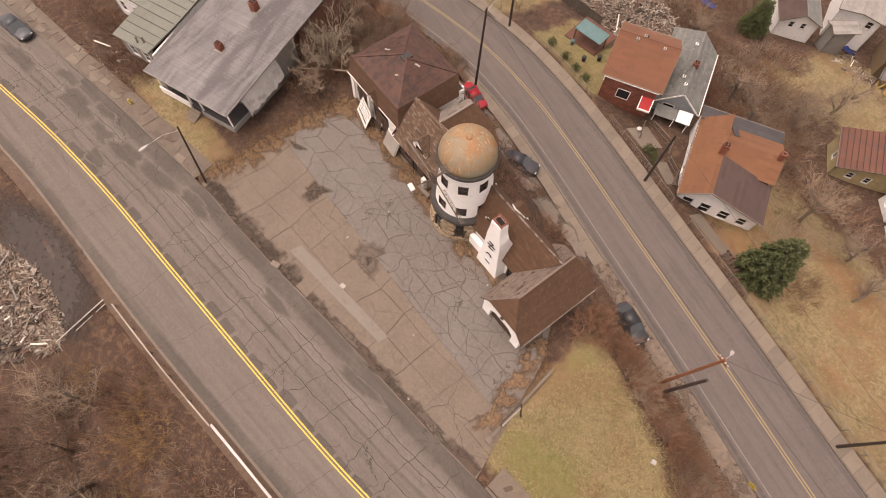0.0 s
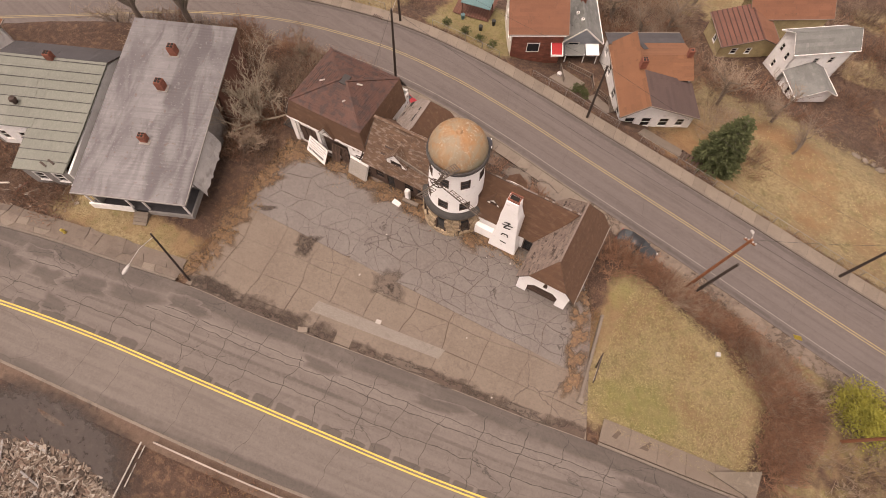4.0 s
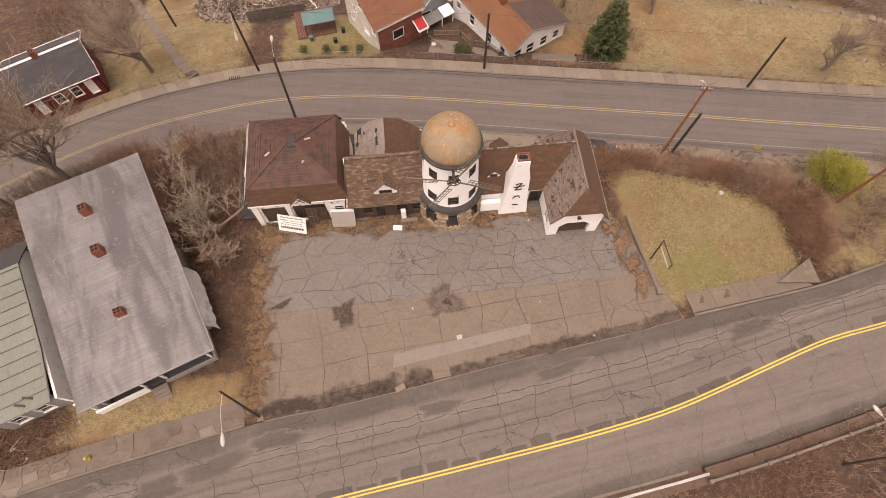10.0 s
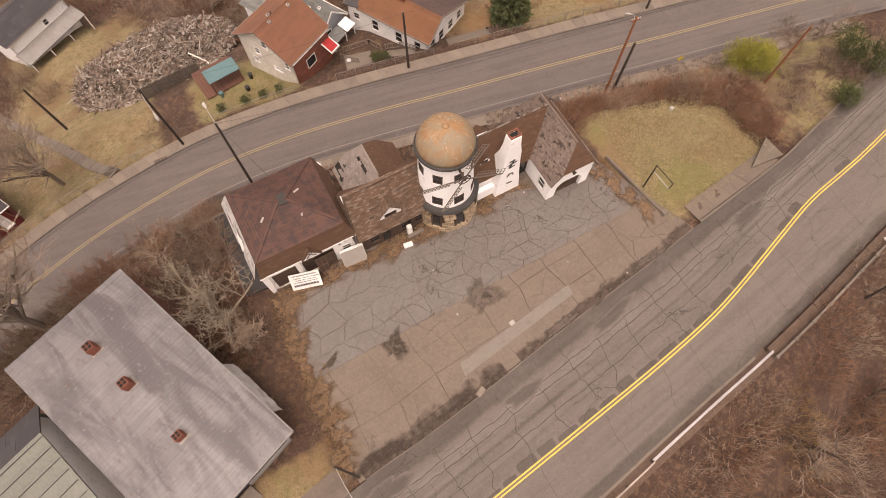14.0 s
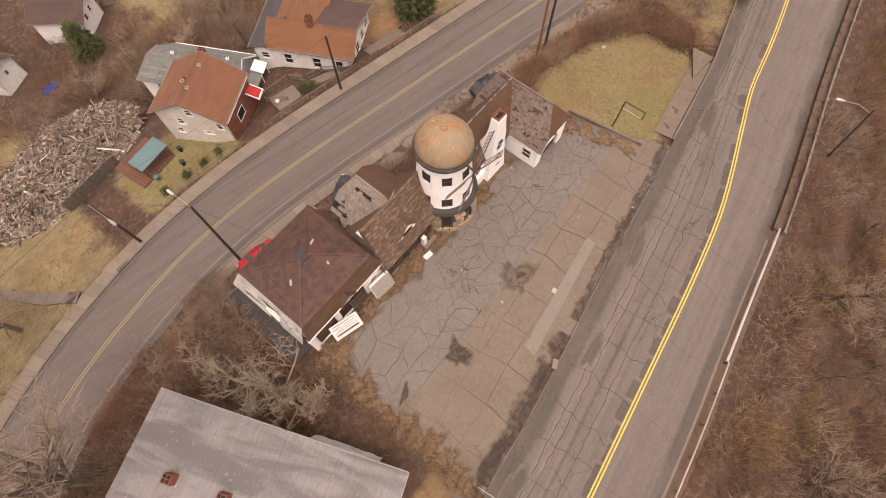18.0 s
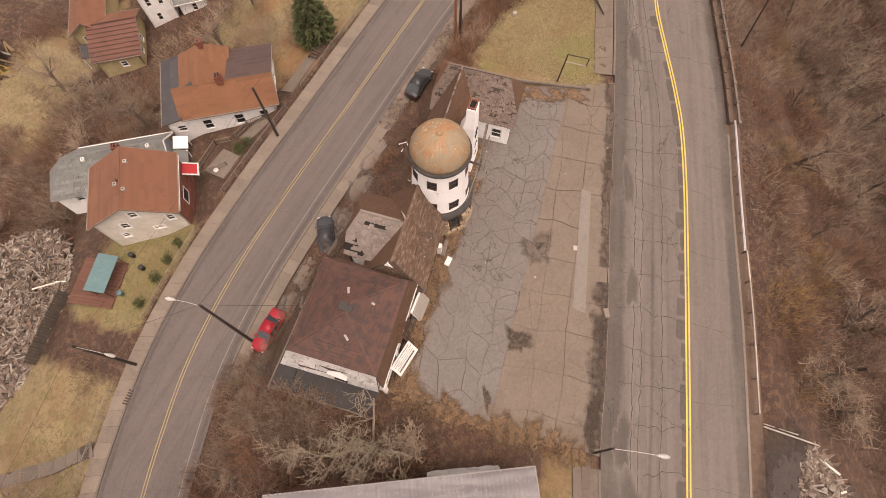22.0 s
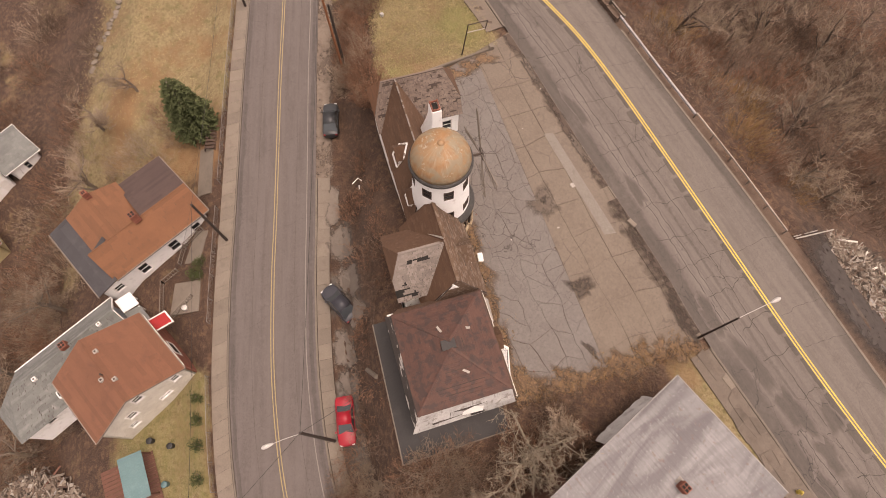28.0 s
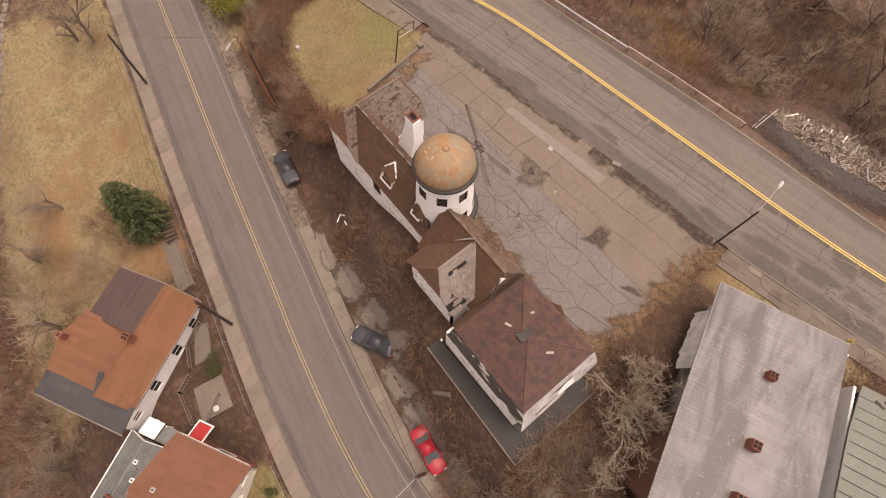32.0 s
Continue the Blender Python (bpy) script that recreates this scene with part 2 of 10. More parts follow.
def fading(mat_, name="strength", lo=0.25, hi=0.75, scale=1.6, amp=0.7):
    """Lets a stain thin out to nothing where its mesh attribute falls, with a broken edge."""
    nt = mat_.node_tree
    out = next(n for n in nt.nodes if n.type == "OUTPUT_MATERIAL")
    b = next(n for n in nt.nodes if n.type == "BSDF_PRINCIPLED")
    at = nt.nodes.new("ShaderNodeAttribute")
    at.attribute_name = name
    wob = noise_fac(nt, coords(nt, (1, 1, 0.0)), scale, 8, 0.2, 0.8)
    s = nt.nodes.new("ShaderNodeMapRange")
    s.inputs["From Min"].default_value, s.inputs["From Max"].default_value = lo + amp / 2, hi + amp / 2
    nt.links.new(mathn(nt, "ADD", at.outputs["Fac"], mathn(nt, "MULTIPLY", wob, amp)), s.inputs["Value"])
    mx, tr = nt.nodes.new("ShaderNodeMixShader"), nt.nodes.new("ShaderNodeBsdfTransparent")
    nt.links.new(s.outputs[0], mx.inputs[0])
    nt.links.new(tr.outputs[0], mx.inputs[1])
    nt.links.new(b.outputs[0], mx.inputs[2])
    nt.links.new(mx.outputs[0], out.inputs["Surface"])
    return mat_


LOT_GREY = pavement_mat("grey_lot_asphalt", (0.176, 0.152, 0.137), (0.212, 0.188, 0.172), (0.158, 0.126, 0.105), (0.06, 0.048, 0.04), 0.5, 0.014, 0.85, lo=0.4, hi=0.55)
LOT_BROWN = pavement_mat("brown_lot_concrete", (0.186, 0.145, 0.111), (0.218, 0.173, 0.135), (0.142, 0.105, 0.082), (0.07, 0.052, 0.042), 0.16, 0.006, 0.8, lo=0.45, hi=0.6)
LOT_STRIP = surf("pale_concrete_strip", (0.275, 0.238, 0.205), (0.3, 0.262, 0.228), (0.18, 0.15, 0.125), 0.5, 9, rough=0.9, vary=0.03)
JOINT = surf("dirt_joint", (0.1, 0.073, 0.056), (0.14, 0.104, 0.08), None, 1.0, 12, rough=1.0)
CONCRETE = surf("old_concrete", (0.29, 0.24, 0.195), (0.24, 0.195, 0.155), (0.15, 0.12, 0.095), 0.5, 9, 0.5, rough=0.95, vary=0.12)
CURB = surf("kerb_concrete", (0.27, 0.225, 0.185), (0.22, 0.18, 0.145), (0.13, 0.105, 0.085), 0.8, 9, 0.6, rough=0.95)
YELLOW = surf("road_yellow", (0.66, 0.47, 0.085), (0.6, 0.43, 0.09), (0.25, 0.19, 0.09), 0.6, 14, 0.35, rough=0.8, vary=0.0)
YELLOW_OLD = surf("faded_road_yellow", (0.47, 0.36, 0.17), (0.4, 0.31, 0.16), (0.18, 0.15, 0.11), 0.8, 14, 0.6, rough=0.85, vary=0.0)
WHITE_LINE = surf("faded_white_line", (0.34, 0.3, 0.27), (0.26, 0.23, 0.205), (0.15, 0.13, 0.12), 0.9, 14, 0.7, rough=0.85, vary=0.0)
WHITE = surf("white_stucco", (0.9, 0.89, 0.875), (0.86, 0.848, 0.83), (0.4, 0.33, 0.26), 0.7, 8, 0.4, 0.62, 0.76, rough=0.85, vary=0.03, bumpy=0.35, bscale=9)
WHITE_WORN = surf("peeling_white_wall", (0.86, 0.84, 0.81), (0.78, 0.755, 0.72), (0.22, 0.15, 0.11), 0.9, 8, 0.8, 0.57, 0.65, rough=0.85, vary=0.04)
TRIM = surf("white_trim", (0.8, 0.78, 0.75), (0.72, 0.69, 0.65), (0.3, 0.25, 0.2), 1.2, 14, 0.4, rough=0.7)
BLACK_TRIM = surf("tarred_black_trim", (0.045, 0.042, 0.04), (0.075, 0.07, 0.065), (0.14, 0.12, 0.1), 0.9, 9, 0.5, rough=0.8)
DARK_WOOD = surf("dark_brown_wood", (0.085, 0.05, 0.035), (0.12, 0.072, 0.05), (0.05, 0.03, 0.022), 1.2, 14, rough=0.8, stretch=(1, 1, 0.2))
SHINGLE_BROWN = surf("brown_shingle", (0.168, 0.088, 0.05), (0.135, 0.07, 0.041), (0.22, 0.135, 0.088), 0.6, 9, 0.6, 0.54, 0.7, rough=0.95, vary=0.06, island=0.16, bumpy=0.6, bscale=14, stretch=(1.0, 2.4, 2.4))
SHINGLE_GREY = surf("weathered_grey_shingle", (0.34, 0.285, 0.25), (0.28, 0.232, 0.203), (0.17, 0.125, 0.1), 0.6, 9, 0.45, 0.56, 0.74, rough=0.95, vary=0.05, island=0.2, bumpy=0.5, bscale=14)
SHINGLE_TAN = surf("torn_tan_shingle", (0.29, 0.225, 0.188), (0.235, 0.176, 0.145), (0.13, 0.085, 0.065), 0.8, 9, 0.4, 0.55, 0.7, rough=0.95, vary=0.06, island=0.2, bumpy=0.6, bscale=14)
SHINGLE_MIX = surf("patchy_brown_shingle", (0.15, 0.086, 0.053), (0.185, 0.115, 0.075), (0.285, 0.222, 0.178), 0.8, 9, 0.75, 0.52, 0.62, rough=0.95, vary=0.08, island=0.2, bumpy=0.6, bscale=14, stretch=(0.9, 2.6, 2.6))
ROOF_HIP = surf("ribbed_brown_roofing", (0.135, 0.06, 0.042), (0.1, 0.046, 0.034), (0.05, 0.032, 0.028), 0.7, 7, 0.75, 0.48, 0.6, rough=0.75, vary=0.1, bumpy=0.6, bscale=14)
GUTTER_PALE = surf("pale_metal_flashing", (0.52, 0.48, 0.43), (0.42, 0.38, 0.34), (0.22, 0.17, 0.14), 1.2, 9, 0.5)
ROOF_UNDER = surf("bare_roof_boards", (0.07, 0.05, 0.04), (0.1, 0.07, 0.055), None, 1, 9, rough=0.95)
SILVER_ROOF = surf("silvered_roofing", (0.6, 0.58, 0.56), (0.48, 0.46, 0.44), (0.24, 0.2, 0.175), 0.9, 9, 0.7, 0.54, 0.66, rough=0.7)
TAR = surf("black_tar_roof", (0.034, 0.03, 0.029), (0.046, 0.041, 0.039), (0.075, 0.064, 0.06), 0.5, 9, 0.5, rough=0.7)
PEEL_TAR = surf("peeling_tarred_skirt", (0.07, 0.058, 0.053), (0.1, 0.085, 0.077), (0.66, 0.62, 0.58), 0.55, 9, 0.9, 0.58, 0.63, rough=0.8, stretch=(0.7, 1.6, 1.6))
STONE = surf("tan_rubble_stone", (0.44, 0.32, 0.2), (0.52, 0.41, 0.28), (0.24, 0.17, 0.11), 1.4, 9, 0.6, rough=0.9, vary=0.3, bumpy=0.6, bscale=7)
MORTAR = surf("brown_mortar", (0.15, 0.105, 0.07), (0.19, 0.14, 0.095), None, 1.2, 12, rough=0.95)
BRICK = surf("red_brick", (0.36, 0.125, 0.08), (0.28, 0.095, 0.06), (0.12, 0.06, 0.045), 1.5, 12, 0.5, rough=0.9, vary=0.25)
GLASS = glass_mat("dark_window_glass")
# near-black colour that paints in the shade inside holes and flues
SHADE_BLACK = surf("painted_hole_shade", (0.02, 0.017, 0.015), (0.03, 0.025, 0.02), None, 1, 6, rough=1.0)
SIGN_BLACK = surf("black_sign_paint", (0.03, 0.028, 0.028), (0.05, 0.047, 0.045), None, 2, 14, rough=0.7)
IRON = surf("rusty_iron", (0.11, 0.075, 0.058), (0.075, 0.055, 0.046), (0.17, 0.09, 0.05), 2, 14, 0.5, rough=0.7, metal=0.4)


def dome_mat():
    """Rusted sheet: orange crown, pale streaks that run down from the top, green-grey patina low on the east side."""
    m, nt, b = nodes_of("rusted_dome_sheet", 0.7)
    v = coords(nt)
    sep = nt.nodes.new("ShaderNodeSeparateXYZ")
    nt.links.new(v, sep.inputs[0])
    x, y, z = sep.outputs[0], mathn(nt, "ADD", sep.outputs[1], 0.57), sep.outputs[2]
    ang = mathn(nt, "ARCTAN2", y, x)
    cb = nt.nodes.new("ShaderNodeCombineXYZ")
    nt.links.new(mathn(nt, "MULTIPLY", ang, 5.0), cb.inputs[0])
    nt.links.new(mathn(nt, "MULTIPLY", z, 0.55), cb.inputs[1])
    col = mixc(nt, noise_fac(nt, v, 0.55, 6, 0.36, 0.64, 0.6), (0.41, 0.215, 0.092), (0.36, 0.25, 0.145))
    col = mixc(nt, mathn(nt, "MULTIPLY", noise_fac(nt, v, 1.6, 7, 0.5, 0.66, 0.5), 0.5), col, (0.3, 0.135, 0.055))
    streak = mathn(nt, "MULTIPLY", noise_fac(nt, cb.outputs[0], 1.6, 8, 0.5, 0.68, 0.6), noise_fac(nt, v, 0.6, 4, 0.38, 0.6))
    col = mixc(nt, mathn(nt, "MULTIPLY", streak, 0.5), col, (0.5, 0.43, 0.32))
    fleck = mathn(nt, "MULTIPLY", noise_fac(nt, v, 5.5, 7, 0.56, 0.64, 0.4), noise_fac(nt, v, 0.7, 3, 0.42, 0.6))
    col = mixc(nt, mathn(nt, "MULTIPLY", fleck, 0.7), col, (0.52, 0.47, 0.38))
    col = mixc(nt, mathn(nt, "MULTIPLY", noise_fac(nt, v, 0.8, 6, 0.47, 0.6, 0.7), 0.62), col, (0.3, 0.275, 0.2))
    east = mathn(nt, "ADD", mathn(nt, "MULTIPLY", x, 0.42), mathn(nt, "MULTIPLY", mathn(nt, "SUBTRACT", 11.7, z), 0.34))
    pat = nt.nodes.new("ShaderNodeMapRange")
    pat.inputs["From Min"].default_value, pat.inputs["From Max"].default_value = 0.85, 1.5
    nt.links.new(mathn(nt, "ADD", east, mathn(nt, "MULTIPLY", noise_fac(nt, v, 1.3, 7, 0.2, 0.8), 0.5)), pat.inputs["Value"])
    col = mixc(nt, mathn(nt, "MULTIPLY", pat.outputs[0], 0.7), col, (0.25, 0.27, 0.2))
    nt.links.new(col, b.inputs["Base Color"])
    bump(nt, b, noise_fac(nt, v, 3, 5, 0.2, 0.8), 0.25, 0.03)
    return m


DOME = dome_mat()


# ---- plan: lines of the two roads ----
def smooth(poly, step=1.5):
    """A rounded line through the corners of poly, at even steps."""
    p = [Vector((a[0], a[1])) for a in poly]
    out = []
    for i in range(len(p) - 1):
        a, b, c, d = p[max(i - 1, 0)], p[i], p[i + 1], p[min(i + 2, len(p) - 1)]
        n = max(1, int((c - b).length / step))
        for k in range(n):
            t = k / n
            out.append(0.5 * ((2 * b) + (c - a) * t + (2 * a - 5 * b + 4 * c - d) * t * t + (3 * b - a - 3 * c + d) * t * t * t))
    return out + [p[-1]]


def offset(line, d):
    """The line moved d metres to its left."""
    out = []
    for i, p in enumerate(line):
        t = (line[min(i + 1, len(line) - 1)] - line[max(i - 1, 0)]).normalized()
        out.append(p + Vector((-t.y, t.x)) * d)
    return out


def resample(line, n):
    cum = [0.0]
    for a, b in zip(line, line[1:]):
        cum.append(cum[-1] + (b - a).length)
    xs = np.linspace(0, cum[-1], n)
    return [Vector((float(np.interp(s, cum, [p.x for p in line])), float(np.interp(s, cum, [p.y for p in line])))) for s in xs]


BACK_MID = smooth([(-95, -12), (-70, 3), (-55, 12), (-45, 16.4), (-36.5, 19), (-28.5, 20.3), (-20, 20.9), (-10, 20.1), (0, 18.3), (8, 16.5), (17.5, 14.4), (27, 12.3), (38, 9.7), (50, 7), (70, 2.5), (110, -6)])
FRONT_NEAR = smooth([(-110, -42), (-70, -31), (-52, -26.8), (-44, -25.3), (-33.8, -23), (-26.4, -21.6), (-18, -20), (-12, -19.4), (-4.7, -18.4), (3, -17.2), (10.5, -16.2), (15.2, -15.6), (20, -14.8), (33.7, -12.9), (40, -11.5), (60, -7), (110, 4)])
FRONT_MID = smooth([(-110, -49), (-70, -39), (-55, -35), (-43, -32.1), (-33, -29.8), (-22.7, -28), (-12.5, -26.7), (0, -25.1), (9, -23.9), (16, -22.7), (21, -21.4), (27, -19.6), (33, -17.9), (38.5, -17.0), (44, -16), (60, -12.5), (110, -2)])
FRONT_FAR = smooth([(-110, -55), (-70, -44), (-55, -39.5), (-33.8, -35.3), (-27, -34.2), (-13.3, -32.6), (-3.3, -31.3), (3.5, -30.2), (11.3, -29), (17, -28.2), (24.7, -26.9), (36.6, -24.6), (47.6, -22.6), (70, -18.5), (110, -10)])


def signed_distance(px, py, line):
    """Distance of points from a line, positive to its right."""
    best = np.full(px.shape, 1e9)
    side = np.zeros(px.shape)
    for a, b in zip(line[::2], line[2::2]):
        dx, dy = b.x - a.x, b.y - a.y
        t = np.clip(((px - a.x) * dx + (py - a.y) * dy) / (dx * dx + dy * dy), 0, 1)
        ex, ey = px - a.x - t * dx, py - a.y - t * dy
        d = ex * ex + ey * ey
        s = dy * ex - dx * ey
        near = d < best
        best, side = np.where(near, d, best), np.where(near, s, side)
    return np.sqrt(best) * np.sign(side)


def step01(a, b, v):
    t = np.clip((v - a) / (b - a), 0, 1)
    return t * t * (3 - 2 * t)


def land(px, py):
    """Height of the land before roads and lot are laid on it."""
    px, py = np.asarray(px, float), np.asarray(py, float)
    d2 = signed_distance(px, py, BACK_MID)
    d1 = signed_distance(px, py, FRONT_FAR)
    zr = -7.3 + 0.048 * np.clip(px, -60, 60)
    lawn = -1.7 * step01(18.5, 29, px) * step01(-15, -8, py) - 0.9 * step01(18, 45, px) * (1 - step01(-15, -8, py))
    rear = step01(0.5, 9.0, px) * (1 - step01(14.0, 17.5, px)) * step01(1.6, 2.9, py)
    z = zr + (lawn - 2.9 * rear - zr) * step01(7.3, 12.6, d2)
    beyond = np.clip(-d2 - 6.4, 0, 200)
    fall = beyond - 9 - 5 * step01(22, 30, px)
    z = np.where(d2 < 0, zr - 1.6 * step01(0, 5, beyond) - 0.09 * np.clip(beyond, 0, 9) - (0.55 - 0.13 * step01(26, 36, -px)) * np.clip(fall, 0, 16) - 0.2 * np.clip(fall - 16, 0, 40), z)
    below = np.clip(d1 - 1.6, 0, 200)
    z = z - 0.5 * np.clip(below, 0, 26) - 0.08 * np.clip(below - 26, 0, 20)
    return z


GRID_AXIS = np.arange(-120.0, 120.01, 0.4)
LAND_GRID = land(*np.meshgrid(GRID_AXIS, GRID_AXIS)).tolist()


def land_at(x, y):
    """Height of the land at one place, from a fine grid."""
    u, v = (min(max(x, -119.9), 119.9) + 120.0) / 0.4, (min(max(y, -119.9), 119.9) + 120.0) / 0.4
    i, j = int(u), int(v)
    fu, fv = u - i, v - j
    r0, r1 = LAND_GRID[j], LAND_GRID[j + 1]
    return (r0[i] * (1 - fu) + r0[i + 1] * fu) * (1 - fv) + (r1[i] * (1 - fu) + r1[i + 1] * fu) * fv


# ---- mesh tools ----
WORLD_OF = {}


def thing(name, place, label, category, group="", turn=0.0, kind=""):
    ob = new(name)
    ob.empty_display_size = 0.3
    ob.matrix_world = pose(*place, 0, 0, turn)
    WORLD_OF[ob.name] = pose(*place, 0, 0, turn)
    return tagged(ob, label, category, group, kind)


MODE = {"world": True}


def part(name, bm, material, parent=None, label="", smooth_shade=False):
    """One mesh object under parent. MODE says whether the bmesh is in the world's metres or in its thing's."""
    if parent is not None and MODE["world"]:
        bm.transform(WORLD_OF[parent.name].inverted())
    me = bpy.data.meshes.new(name)
    bm.normal_update()
    bm.to_mesh(me)
    bm.free()
    if smooth_shade:
        me.shade_smooth()
    me.materials.append(material)
    ob = new(name, me)
    if parent is not None:
        ob.parent = parent
        WORLD_OF[ob.name] = WORLD_OF[parent.name]
    if label:
        ob["label"] = label
    return ob


def setting(name, bm, material, label, category, smooth_shade=False):
    return tagged(part(name, bm, material, None, "", smooth_shade), label, category, kind="structure")


def hexa(bm, p):
    """A block from eight corners: four below, four above."""
    v = [bm.verts.new(q) for q in p]
    for f in ((3, 2, 1, 0), (4, 5, 6, 7), (0, 1, 5, 4), (1, 2, 6, 5), (2, 3, 7, 6), (3, 0, 4, 7)):
        bm.faces.new([v[i] for i in f])


def box(bm, x0, x1, y0, y1, z0, z1, m=None):
    p = [(x0, y0, z0), (x1, y0, z0), (x1, y1, z0), (x0, y1, z0), (x0, y0, z1), (x1, y0, z1), (x1, y1, z1), (x0, y1, z1)]
    hexa(bm, [m @ Vector(q) for q in p] if m else p)


def plate(bm, pts, thick, up=None):
    """A flat polygon given thickness below it."""
    pts = [Vector(p) for p in pts]
    n = (pts[1] - pts[0]).cross(pts[2] - pts[0]).normalized()
    if n.z < 0 or (abs(n.z) < 1e-6 and up is not None and n.dot(Vector(up)) < 0):
        pts.reverse()
        n = -n
    top = [bm.verts.new(p) for p in pts]
    low = [bm.verts.new(p - n * thick) for p in pts]
    bm.faces.new(top)
    bm.faces.new(low[::-1])
    for i in range(len(pts)):
        j = (i + 1) % len(pts)
        bm.faces.new((top[j], top[i], low[i], low[j]))


def bar(bm, a, b, w, h=None, up=(0, 0, 1)):
    """A square bar from a to b."""
    a, b = Vector(a), Vector(b)
    h = h or w
    t = (b - a).normalized()
    u = Vector(up)
    if abs(t.dot(u)) > 0.98:
        u = Vector((0, 1, 0))
    s = t.cross(u).normalized() * (w / 2)
    q = s.cross(t).normalized() * (h / 2)
    hexa(bm, [a - s - q, a + s - q, b + s - q, b - s - q, a - s + q, a + s + q, b + s + q, b - s + q])


def tube(bm, a, b, r0, r1, n=8, caps=True):
    a, b = Vector(a), Vector(b)
    t = (b - a).normalized()
    s = t.orthogonal().normalized()
    q = t.cross(s)
    ring = []
    for c, r in ((a, r0), (b, r1)):
        ring.append([bm.verts.new(c + (s * math.cos(k * math.tau / n) + q * math.sin(k * math.tau / n)) * r) for k in range(n)])
    for k in range(n):
        bm.faces.new((ring[0][k], ring[0][(k + 1) % n], ring[1][(k + 1) % n], ring[1][k]))
    if caps:
        bm.faces.new(ring[0][::-1])
        bm.faces.new(ring[1])


def lathe(bm, c, profile, n=48):
    """A turned shape: radius and height pairs round the upright through c."""
    rings = []
    for r, z in profile:
        rings.append([bm.verts.new((c[0] + r * math.cos(k * math.tau / n), c[1] + r * math.sin(k * math.tau / n), c[2] + z)) for k in range(n)])
    for a, b in zip(rings, rings[1:]):
        for k in range(n):
            bm.faces.new((a[k], a[(k + 1) % n], b[(k + 1) % n], b[k]))
    bm.faces.new(rings[-1])
    bm.faces.new(rings[0][::-1])


def wall_mesh(p0, p1, base, profile, holes=(), thick=0.22):
    """An upright wall from p0 to p1 (outside to its right), its top a line of (distance, height), with holes (d0, d1, z0, z1)."""
    bm = bmesh.new()
    a, b = Vector((p0[0], p0[1], 0)), Vector((p1[0], p1[1], 0))
    t = (b - a).normalized()
    inn = Vector((-t.y, t.x, 0)) * thick
    cuts = sorted({round(s, 4) for s, _ in profile} | {round(s, 4) for h in holes for s in h[:2]})
    ss, zs = [q[0] for q in profile], [q[1] for q in profile]
    for s0, s1 in zip(cuts, cuts[1:]):
        t0, t1 = float(np.interp(s0, ss, zs)), float(np.interp(s1, ss, zs))
        spans, low = [], base
        for h in sorted([h for h in holes if h[0] <= s0 + 1e-4 and h[1] >= s1 - 1e-4], key=lambda h: h[2]):
            if h[2] > low + 0.005:
                spans.append((low, low, h[2], h[2]))
            low = h[3]
        spans.append((low, low, t0, t1))
        for l0, l1, h0, h1 in spans:
            q0, q1 = a + t * s0, a + t * s1
            hexa(bm, [q0 + Vector((0, 0, l0)), q1 + Vector((0, 0, l1)), q1 + inn + Vector((0, 0, l1)), q0 + inn + Vector((0, 0, l0)),
                      q0 + Vector((0, 0, h0)), q1 + Vector((0, 0, h1)), q1 + inn + Vector((0, 0, h1)), q0 + inn + Vector((0, 0, h0))])
    bmesh.ops.remove_doubles(bm, verts=bm.verts, dist=0.0005)
    return bm


